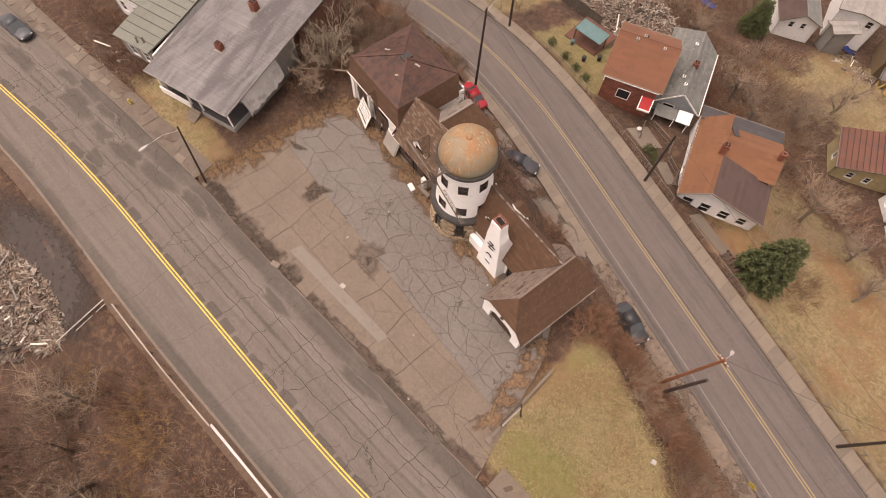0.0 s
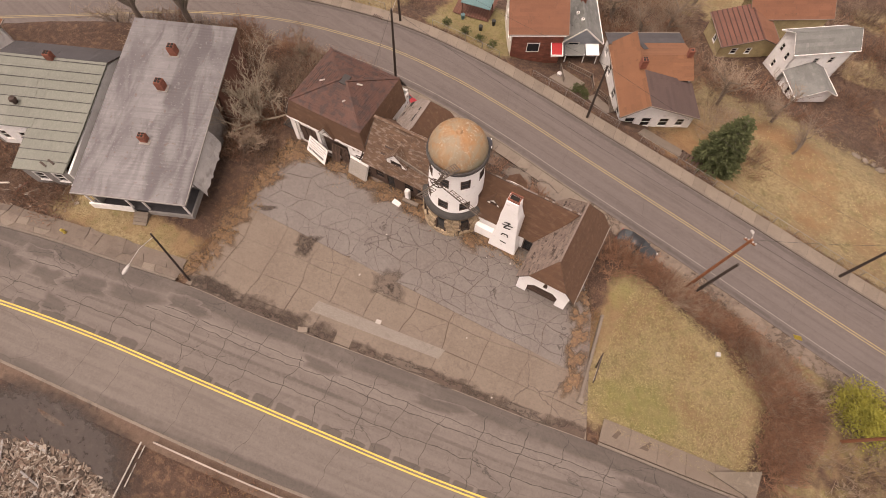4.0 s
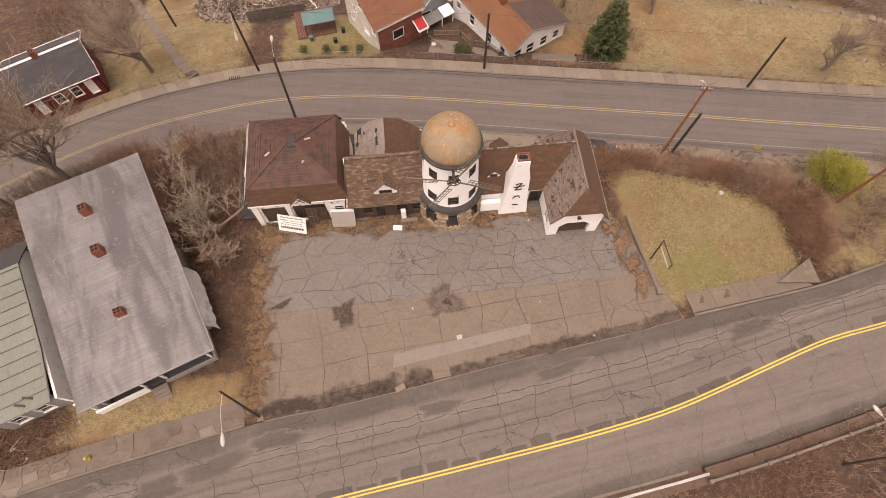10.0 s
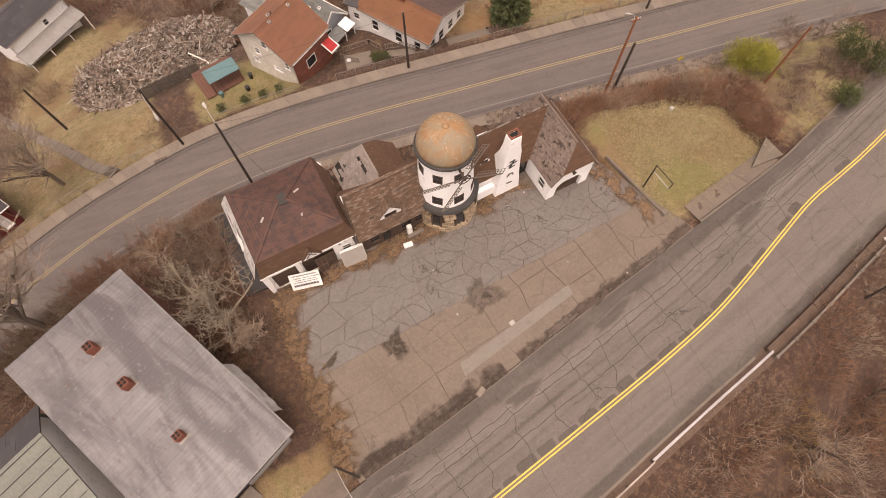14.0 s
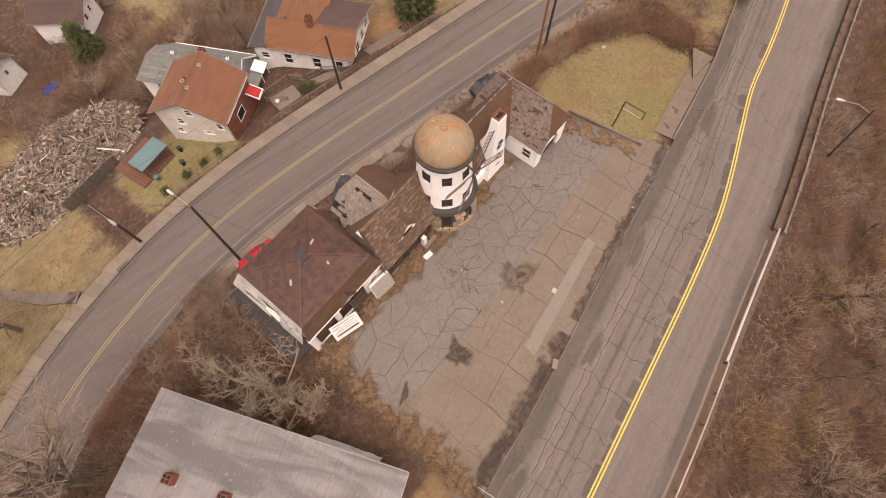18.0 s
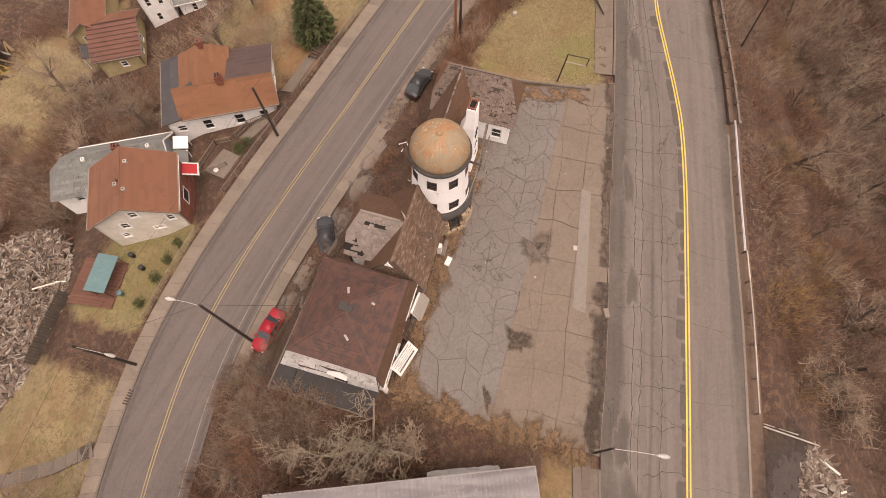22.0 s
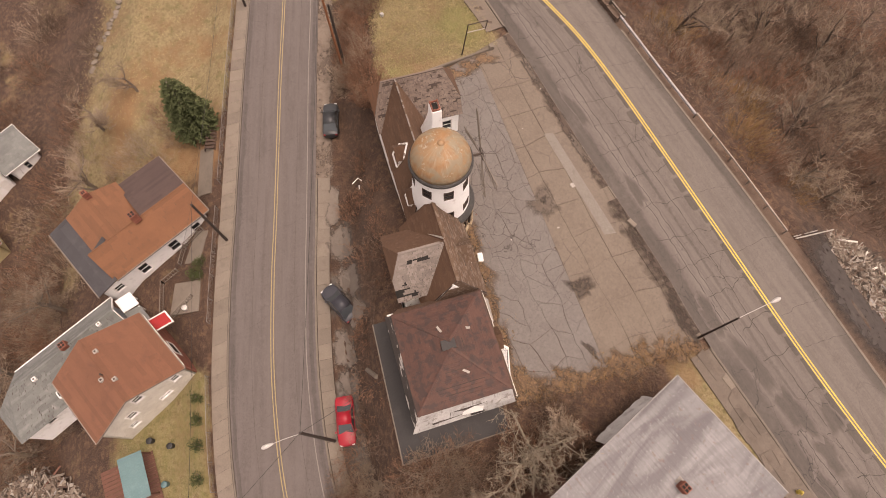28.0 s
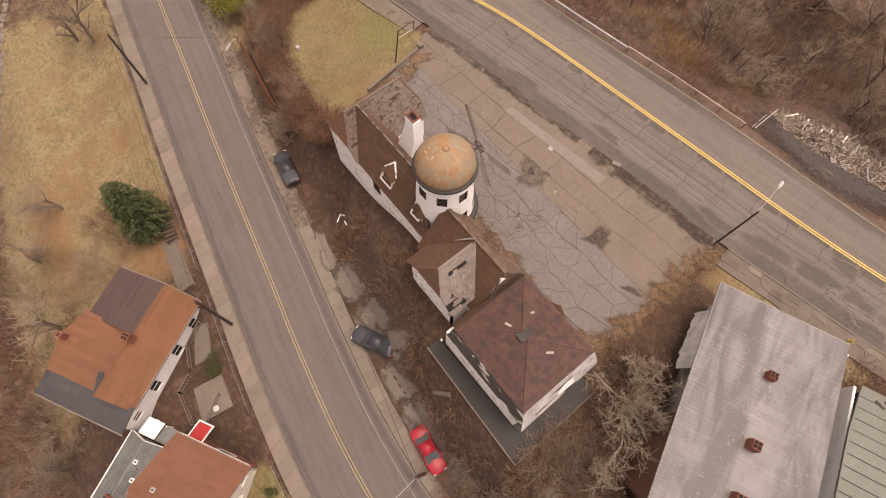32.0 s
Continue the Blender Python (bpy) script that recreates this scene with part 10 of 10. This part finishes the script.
        L = rnd.uniform(1.2, 3.2)
        box(bm, -L / 2, L / 2, -0.09, 0.09, -0.025, 0.025, Matrix.Translation(c) @ Euler((rnd.gauss(0, 0.2), rnd.gauss(0, 0.15), rnd.uniform(0, math.tau))).to_matrix().to_4x4())
        tagged(part("broken_board", bm, rnd.choice((CURB, GREY_WALL, WOOD_RED, DARK_WOOD, SIDING))), "weathered broken board lying on the rubble", "board", "broken boards")


rubble("rubble_heap", "heap of pale demolition rubble and splintered boards", -23.0, 48.5, 12.8, 8.6, 0.12, 5200, 2.6, 3, lambda x, y: land_at(x, y) + 0.6 * max(0.0, -14.4 - land_at(x, y)), boards=24, fine=0.8)
rubble("rubble_mound", "mound of pale broken concrete and boards below the road", -19.5, -40.3, 7.5, 3.4, 0.25, 3000, 1.8, 4, land_at, boards=20, fine=0.68)
rubble("rubble_scatter", "scattered dark debris round the rubble mound", -22.5, -43.5, 8.5, 4.5, 0.2, 700, 0.5, 5, land_at, RUBBLE_DARK, boards=10)
rubble("porch_debris", "broken concrete and boards before the green-roofed building", -39.5, -20.4, 6.5, 1.5, 0.3, 60, 0.1, 6, land_at, boards=3, fine=0.5)
rubble("yard_junk", "scattered junk beside the ruined shed", 11.0, 80.6, 3.2, 1.8, 0.5, 70, 0.15, 7, land_at, boards=8)
rubble("yard_junk", "scattered pale junk in the far yards", 5.8, 82.0, 3.0, 2.5, 0.6, 40, 0.12, 8, land_at, boards=4)
rubble("rubble_slabs", "large pale slabs of plaster and board lying on the heap", -23.0, 48.2, 11.5, 7.0, 0.15, 190, 2.75, 9, lambda x, y: land_at(x, y) + 0.6 * max(0.0, -14.4 - land_at(x, y)), RUBBLE_PALE, boards=4, fine=0.45)
rubble("rubble_dark", "dark splintered wood and soil on the heap", -22.0, 48.2, 12.4, 8.2, 0.15, 1300, 2.6, 10, lambda x, y: land_at(x, y) + 0.6 * max(0.0, -14.4 - land_at(x, y)), RUBBLE_DARK, boards=0, fine=0.5)
BLUE_TARP = surf("blue_tarpaulin", (0.06, 0.12, 0.5), (0.05, 0.09, 0.36), (0.25, 0.28, 0.45), 1.5, 9, 0.5, rough=0.5)


def tarpaulin(cx, cy, r, seed):
    """A crumpled sheet that lies on the land."""
    bm = bmesh.new()
    rows = [[bm.verts.new((cx + r * u * (1 + 0.3 * noise.noise(Vector((u, v, seed)))), cy + r * 0.7 * v * (1 + 0.3 * noise.noise(Vector((v, u, seed + 3)))), land_at(cx + r * u, cy + r * 0.7 * v) + 0.15 + 0.35 * abs(noise.noise(Vector((u * 2.2, v * 2.2, seed + 7)))))) for u in np.linspace(-1, 1, 11)] for v in np.linspace(-1, 1, 11)]
    for ra, rb in zip(rows, rows[1:]):
        for k in range(10):
            bm.faces.new((ra[k], ra[k + 1], rb[k + 1], rb[k]))
    bmesh.ops.solidify(bm, geom=bm.faces[:], thickness=0.04)
    bmesh.ops.recalc_face_normals(bm, faces=bm.faces)
    tagged(part("tarpaulin", bm, BLUE_TARP), "crumpled blue tarpaulin lying in the yard", "tarpaulin", "blue tarpaulins")


tarpaulin(-15.7, 70.2, 1.3, 1)
tarpaulin(6.1, 85.0, 1.1, 2)
PAD = fading(surf("dark_gravel", (0.09, 0.07, 0.06), (0.068, 0.053, 0.046), (0.14, 0.115, 0.1), 1.2, 10, 0.5), lo=0.1, hi=1.0)
setting("asphalt_pad", blob(-20.2, -36.1, 8.8, 3.0, 0.17, 0.2, 44, rag=0.2), PAD, "dark gravel pad beside the road", "pavement")

# ---- yard things across the street ----
shed = thing("teal_roof_pavilion", (-14.7, 34.4, land_at(-14.5, 35)), "small wooden deck shelter with a teal metal roof", "shelter", "", 8)
MODE["world"] = False
TEAL = surf("teal_sheet_roof", (0.13, 0.255, 0.265), (0.105, 0.22, 0.232), (0.2, 0.32, 0.32), 0.8, 9, 0.4, rough=0.5)
bm = bmesh.new()
plate(bm, [(-2.2, -1.1, 2.3), (2.2, -1.1, 2.3), (2.2, 1.1, 2.55), (-2.2, 1.1, 2.55)], 0.06)
roof_ = part("roof", bm, TEAL, shed)
for k in range(9):
    bm = bmesh.new()
    x = -2.0 + k * 0.5
    bar(bm, (x, -1.1, 2.32), (x, 1.1, 2.57), 0.05, 0.03)
    part("roof_rib", bm, TEAL, roof_)
for x in (-2, 2):
    for y in (-0.95, 0.95):
        bm = bmesh.new()
        box(bm, x - 0.06, x + 0.06, y - 0.06, y + 0.06, -0.6, 2.3)
        part("post", bm, WOOD_RED, shed)
for k in range(14):
    bm = bmesh.new()
    box(bm, -3.4 + k * 0.4, -3.04 + k * 0.4, -1.2, 4.0, 0.2, 0.26)
    part("deck_board", bm, WOOD_RED, shed, "red-brown deck board")
MODE["world"] = True
for i, (x, y, c) in enumerate(((-12.6, 31.4, 0), (-16.0, 32.4, 1), (0.9, 27.9, 2), (-11.5, 33.4, 0))):
    bm = bmesh.new()
    lathe(bm, (x, y, land_at(x, y) - 0.02), [(0.24, 0), (0.3, 0.7), (0.33, 0.74), (0.3, 0.8), (0.1, 0.86)], 14)
    tagged(part("rubbish_bin", bm, (PLASTIC, TEAL, LAMP_WHITE)[c], smooth_shade=False), ("black plastic rubbish bin in a yard", "teal plastic rubbish bin in a yard", "white plastic tub by the fence")[c], "bin")
fence_m = surf("grey_board_fence", (0.2, 0.165, 0.135), (0.15, 0.12, 0.1), None, 1.5, 9)
bf_ = thing("board_fence", (-21.7, 40.0, land_at(-21.7, 40.0)), "weathered grey board fence beside the rubble", "fence")
for k in range(26):
    bm = bmesh.new()
    p = Vector((-25.8, 39.6, 0)).lerp(Vector((-17.6, 40.3, 0)), k / 25)
    z = land_at(p.x, p.y)
    box(bm, p.x - 0.15, p.x + 0.15, p.y - 0.03, p.y + 0.03, z - 0.2, z + 2.0 + 0.06 * (k % 3))
    part("board", bm, fence_m, bf_)
stair = thing("outdoor_stair", (21.2, 21.8, land_at(21.2, 21.8)), "dark timber outdoor steps beside the evergreen", "stair", "", -12)
MODE["world"] = False
for k in range(9):
    bm = bmesh.new()
    box(bm, -2.2 + k * 0.5, -1.85 + k * 0.5, -0.55, 0.55, 0.35 - 0.02 * k, 0.43 - 0.02 * k)
    part("tread", bm, DARK_WOOD, stair)
for s in (-0.6, 0.6):
    bm = bmesh.new()
    bar(bm, (-2.4, s, 0.2), (2.5, s, 0.05), 0.08, 0.3)
    part("stringer", bm, DARK_WOOD, stair)
MODE["world"] = True
# stone edging round the far field
for k, p in enumerate(resample(smooth([(40, 38), (43.4, 36), (47, 33.4), (50.9, 30.7), (55, 28), (59.5, 25.6), (66, 22)]), 46)):
    bm = bmesh.new()
    r2 = random.Random(900 + k)
    c = Vector((p.x + r2.uniform(-0.3, 0.3), p.y + r2.uniform(-0.3, 0.3), land_at(p.x, p.y) + 0.05))
    bmesh.ops.create_icosphere(bm, subdivisions=1, radius=r2.uniform(0.3, 0.6))
    for v in bm.verts:
        v.co = Vector((v.co.x * r2.uniform(0.8, 1.2), v.co.y * r2.uniform(0.8, 1.2), v.co.z * 0.5)) + c
    tagged(part("field_stone", bm, CONCRETE), "pale rough stone edging the field", "stone", "stones edging the field")

# ---- things on the lot ----
sign = thing("leaning_sign_board", (-15.6, -2.0, 0.05), "white lettered sign board leaning against the barn", "sign", "", 0)
MODE["world"] = False
SW = Vector((2.75, -0.75, 0)).normalized()
SU = Vector((0.12, 0.45, 0.88)).normalized()


def on_sign(s, u, d=0.0):
    n = SW.cross(SU).normalized()
    n = n if n.y < 0 else -n
    return Vector((-1.4, 0.05, 0.02)) + SW * s + SU * u + n * d


bm = bmesh.new()
hexa(bm, [on_sign(0, 0, 0), on_sign(2.8, 0, 0), on_sign(2.8, 0, 0.05), on_sign(0, 0, 0.05), on_sign(0, 1.9, 0), on_sign(2.8, 1.9, 0), on_sign(2.8, 1.9, 0.05), on_sign(0, 1.9, 0.05)])
bmesh.ops.recalc_face_normals(bm, faces=bm.faces)
part("board", bm, TRIM, sign)
for k, (u, s0, s1, h) in enumerate(((1.6, 0.3, 2.5, 0.13), (1.3, 0.2, 1.0, 0.09), (1.3, 1.3, 2.6, 0.09), (1.05, 0.5, 2.3, 0.09), (0.8, 0.25, 1.0, 0.09), (0.8, 1.2, 2.5, 0.09), (0.35, 0.25, 2.55, 0.26))):
    bm = bmesh.new()
    s = s0
    r2 = random.Random(60 + k)
    while s < s1:
        w = r2.uniform(0.05, 0.13) * (2 if h > 0.2 else 1)
        hexa(bm, [on_sign(s, u, 0.051), on_sign(s + w, u, 0.051), on_sign(s + w, u, 0.056), on_sign(s, u, 0.056), on_sign(s, u + h, 0.051), on_sign(s + w, u + h, 0.051), on_sign(s + w, u + h, 0.056), on_sign(s, u + h, 0.056)])
        s += w + 0.05
    part("lettering_bar", bm, SIGN_BLACK, sign)
MODE["world"] = True
PANEL_GREY = surf("dirty_grey_sheet", (0.46, 0.42, 0.375), (0.4, 0.362, 0.32), (0.28, 0.24, 0.2), 0.8, 9, 0.4, vary=0.02)
board2 = thing("leaning_white_panel", (-10.6, -2.3, 0.05), "dirty white panel leaning against the barn wall", "panel", "", -4)
MODE["world"] = False
for k, (dy, w, h, t) in enumerate(((0, 2.2, 1.7, 0.1), (0.16, 2.3, 1.95, 0.07))):
    bm = bmesh.new()
    hexa(bm, [(-w / 2, dy, 0), (w / 2, dy, 0), (w / 2, dy + t, 0), (-w / 2, dy + t, 0), (-w / 2, dy + 0.75, h), (w / 2, dy + 0.75, h), (w / 2, dy + 0.75 + t, h), (-w / 2, dy + 0.75 + t, h)])
    bmesh.ops.bevel(bm, geom=bm.edges[:], offset=0.02, segments=1, affect="EDGES")
    part("sheet", bm, (PANEL_GREY, TRIM)[k], board2)
MODE["world"] = True


def loose(name, x, y, z, L, W, T, turn, mat_, label, category, tilt=0.0):
    bm = bmesh.new()
    box(bm, -L / 2, L / 2, -W / 2, W / 2, 0, T)
    bmesh.ops.bevel(bm, geom=bm.edges[:], offset=min(0.03, T * 0.3), segments=1, affect="EDGES")
    bm.transform(pose(x, y, z, tilt, 0, turn))
    return tagged(part(name, bm, mat_), label, category)


loose("white_box", -5.4, -2.95, 0.05, 0.9, 0.5, 0.2, -8, TRIM, "white box lying on the asphalt by the door", "box", 4)
loose("white_tile", -0.57, -14.4, 0.055, 0.5, 0.4, 0.06, 10, GUTTER_PALE, "broken white tile lying on the lot", "tile")
loose("kerb_stone", -6.2, -18.35, 0.02, 0.9, 0.5, 0.3, 25, CONCRETE, "broken pale kerb stone at the lot's edge", "stone", 6)
loose("low_bench", -4.2, -2.25, 0.05, 1.7, 0.4, 0.3, 2, CURB, "low dirty concrete planter bench under the eave", "bench")
loose("white_bucket", 28.4, -1.6, land_at(28.4, -1.6), 0.4, 0.4, 0.4, 20, LAMP_WHITE, "small white tub on the lawn", "tub")
r2 = random.Random(99)
for k in range(20):
    x, y = (r2.uniform(-18, 9), r2.uniform(-4.2, -2.6)) if k < 14 else (r2.uniform(-18, 17), r2.uniform(-17, -4))
    s = r2.uniform(0.06, 0.14)
    loose("litter", x, y, 0.055, s * r2.uniform(1, 2), s, 0.03, r2.uniform(0, 180), r2.choice((GUTTER_PALE, CONCRETE, GUTTER_PALE, WOOD_RED)), "small scrap of pale litter on the ground", "litter")
hyd = thing("fire_hydrant", (-32.3, -21.5, land_at(-32.3, -21.5) + 0.1), "yellow fire hydrant on the sidewalk", "hydrant")
HY = surf("yellow_hydrant_paint", (0.6, 0.45, 0.08), (0.5, 0.38, 0.08), None, 3, 9, rough=0.5)
MODE["world"] = False
bm = bmesh.new()
lathe(bm, (0, 0, 0), [(0.17, 0), (0.17, 0.08), (0.12, 0.1), (0.12, 0.5), (0.16, 0.53), (0.15, 0.6), (0.09, 0.7), (0.03, 0.75)], 14)
part("barrel", bm, HY, hyd, smooth_shade=True)
for a in (0, 90, 180):
    bm = bmesh.new()
    d = Vector((math.cos(radians(a)), math.sin(radians(a)), 0))
    tube(bm, d * 0.1 + Vector((0, 0, 0.38)), d * 0.22 + Vector((0, 0, 0.38)), 0.07, 0.08, 8)
    part("outlet", bm, HY, hyd)
MODE["world"] = True
# low wall along the lot's east side, and the bare sign frame on the lawn
wall_e = thing("low_lot_wall", (17.9, -8, 0), "low concrete wall with a chipped capping at the lot's edge", "wall")
pts = [(17.3, -3.9), (17.6, -6.0), (18.0, -9.0), (18.45, -12.0)]
for a, b in zip(pts, pts[1:]):
    bm = bmesh.new()
    bar(bm, (*a, -0.2), (*b, -0.2), 0.26, 0.9)
    part("block", bm, CURB, wall_e)
    bm = bmesh.new()
    bar(bm, (*a, 0.29), (*b, 0.29), 0.12, 0.06)
    part("capping", bm, CONCRETE, wall_e, "chipped grey capping")
bm = bmesh.new()
box(bm, 18.2, 18.7, -12.3, -11.8, -0.5, 0.55)
part("end_post", bm, CONCRETE, wall_e)
fr = thing("sign_frame", (18.65, -8.6, land_at(18.65, -8.6)), "empty rusty sign frame on a leaning post beside the lawn", "sign frame")
bm = bmesh.new()
tube(bm, (18.65, -8.6, land_at(18.65, -8.6) - 0.3), (17.86, -8.87, 5.1), 0.075, 0.06, 10)
part("post", bm, IRON, fr)
for a, b, m, lab in (((17.86, -8.87, 5.05), (18.07, -11.1, 4.88), IRON, ""), ((18.1, -8.8, 3.75), (18.27, -11.0, 3.6), GUTTER_PALE, "pale lower bar"), ((18.07, -11.08, 4.9), (18.27, -11.0, 3.58), IRON, "")):
    bm = bmesh.new()
    tube(bm, a, b, 0.05, 0.05, 8)
    part("rail", bm, m, fr, lab)
# yellow road sign by the hedge
ys = thing("road_sign", on_land(35.4, 4.6, 0), "yellow diamond road sign on a thin post", "road sign")
zg = land_at(35.4, 4.6)
bm = bmesh.new()
tube(bm, (35.4, 4.6, zg - 0.3), (35.4, 4.6, zg + 2.6), 0.035, 0.035, 8)
part("post", bm, GALV, ys)
bm = bmesh.new()
hexa(bm, [Vector((35.4, 4.56, zg + 2.4)) + Vector((0.97 * a, -0.2 * a + d, b)) for d in (0, -0.02) for a, b in ((0, -0.5), (0.5, 0), (0, 0.5), (-0.5, 0))])
bmesh.ops.recalc_face_normals(bm, faces=bm.faces)
part("plate", bm, HY, ys)
# dark stains and weeds in the lot
DARK_STAIN = surf("dark_weedy_stain", (0.07, 0.05, 0.038), (0.1, 0.075, 0.056), (0.14, 0.1, 0.07), 1.5, 12, 0.6)
STAIN = surf("brown_dirt_stain", (0.15, 0.116, 0.091), (0.172, 0.133, 0.105), (0.125, 0.096, 0.075), 1.2, 12, 0.6)
LEAVES = surf("leaf_litter", (0.15, 0.092, 0.055), (0.21, 0.13, 0.075), (0.33, 0.2, 0.1), 2.0, 10, 0.7, 0.5, 0.62)
for m_ in (DARK_STAIN, STAIN, LEAVES):
    fading(m_, lo=0.05, hi=1.15, scale=2.2)
for i, (x, y, a, b, t, m_) in enumerate(((-10.9, -11.1, 1.2, 0.9, 0.3, DARK_STAIN), (-1.6, -10.9, 1.7, 1.2, 0.4, STAIN), (-16.6, -9.7, 0.9, 0.3, 0.6, DARK_STAIN), (9, -16.0, 1.8, 0.45, 0.15, DARK_STAIN), (-15.5, -19.0, 2.8, 0.6, 0.1, DARK_STAIN), (-9, -18.5, 2.0, 0.4, 0.12, DARK_STAIN), (3.5, -16.7, 2.5, 0.35, 0.14, STAIN), (-1.3, -11.0, 0.4, 0.35, 0, DARK_STAIN), (14.5, -15.2, 2.0, 0.4, 0.14, STAIN))):
    setting("lot_stain", blob(x, y, a, b, t, 0.062 + 0.002 * i - land_at(x, y), 500 + i, rag=0.5), m_, "dark dirty stain on the lot", "stain")
for i in range(26):
    if i < 12:
        x, y, a, b, t = -18.8 + r2.uniform(-0.3, 0.4), -18.6 + i * 1.45, r2.uniform(0.6, 1.3), r2.uniform(0.8, 1.2), 0
    elif i < 21:
        x, y, a, b, t = -17.5 + (i - 12) * 2.9, -2.2 + r2.uniform(-0.6, 0.1), r2.uniform(1.5, 2.3), r2.uniform(0.8, 1.3), 0
    else:
        x, y, a, b, t = 15.0 + (i - 21) * 0.55, -3.2 - (i - 21) * 1.9, 0.8, 1.2, 0.2
    setting("leaf_litter", blob(x, y, a, b, t, 0.05 + 0.002 * i - land_at(x, y), 600 + i, rag=0.6), LEAVES, "brown leaf litter blown against the edge", "leaf litter")
weeds = make_brush(260, 0.85, 0.2, 0.5, 60, TWIG_BROWN, "weed_clump", "dark dry weed clump in a lot crack", "weeds", "", "", 0.015, 0.8)
weeds.matrix_world = pose(-10.9, -11.1, 0.05)
# dry orange grass against the buildings and along the lot's west edge
straw = [make_brush(262 + k, 0.7, 0.12, 0.42, 46, (TWIG_OCHRE, TWIG_RED, TWIG_TAN)[k], "dry_grass", "dry orange-brown grass tufts at the lot's edge", "grass", "dry grass round the lot", "stuff", 0.016, 0.9, 2) for k in range(3)]
spots = [(-19.6 + r2.uniform(-0.9, 0.6), -19.0 + k * 0.36 + r2.uniform(-0.4, 0.4)) for k in range(46)]
spots += [(-18.5 + k * 0.52, -2.0 - abs(r2.gauss(0, 0.75))) for k in range(52) if not -2.6 < -18.5 + k * 0.52 < 2.6]
spots += [(-20.3 + r2.uniform(-1.0, 0.9), r2.uniform(-14, -3.5)) for _ in range(34)]
spots += [(16.9 + 0.1 * k / 3 + r2.uniform(-0.8, 0.3), -4.2 - k * 0.3) for k in range(26)]
plant(straw, spots, rnd, 0.5, 1.05, 0.06)
GRIME = fading(surf("wet_brown_grime", (0.085, 0.057, 0.042), (0.11, 0.076, 0.056), (0.06, 0.042, 0.033), 1.0, 9, 0.6), lo=0.1, hi=0.75, scale=1.1, amp=0.9)
setting("lot_grime", soft_strip(cut(FRONT_NEAR, -18.4, -2.0), 0.05, 1.8, 0.074, 71.0, fade=(0.9, 0.7, 0.45, 0), wobble=0.6), GRIME, "dark wet grime along the front of the lot", "stain")
setting("lot_grime", soft_strip(cut(FRONT_NEAR, -3.0, 20.0), 0.05, 1.1, 0.07, 75.0, fade=(1, 0.8, 0.5, 0), wobble=0.4), GRIME, "dark wet grime along the front of the lot", "stain")
fr2 = thing("broken_window_frame", (8.6, 6.4, land_at(8.6, 6.4)), "broken white window frame lying on the bank", "window frame", "", 35)
MODE["world"] = False
for a, b in (((-0.6, -0.5), (0.6, -0.5)), ((0.6, -0.5), (0.6, 0.45)), ((-0.5, 0.5), (-0.1, 0.1))):
    bm = bmesh.new()
    bar(bm, (*a, 0.12), (*b, 0.1), 0.1, 0.06)
    part("frame_bar", bm, TRIM, fr2)
MODE["world"] = True
# concrete pipe stub on the bank
bm = bmesh.new()
tube(bm, (-13.2, 9.4, land_at(-13.2, 9.4) + 0.25), (-12.0, 10.2, land_at(-12.0, 10.2) + 0.3), 0.22, 0.22, 12)
tagged(part("concrete_pipe", bm, CONCRETE), "short pale concrete pipe on the bank", "pipe")
# storm drain by the far kerb
bm = bmesh.new()
zz = land_at(-25.8, 25.2) + 0.14
for k in range(6):
    box(bm, -26.6 + k * 0.27, -26.45 + k * 0.27, 24.95, 25.45, zz - 0.02, zz + 0.02)
setting("storm_drain", bm, IRON, "rusty storm drain grate in the sidewalk", "drain")
# river at the foot of the wooded slope
bm = bmesh.new()
plate(bm, [(-900, -78, -16.8), (900, -78, -16.8), (900, -140, -16.8), (-900, -140, -16.8)], 0.3)
water, wnt, wb_ = nodes_of("green_river_water", 0.12)
wb_.inputs["Base Color"].default_value = (0.07, 0.085, 0.06, 1)
bump(wnt, wb_, noise_fac(wnt, coords(wnt), 1.5, 4, 0.2, 0.8), 0.15, 0.05)
setting("river", bm, water, "still grey-green river water below the woods", "water")
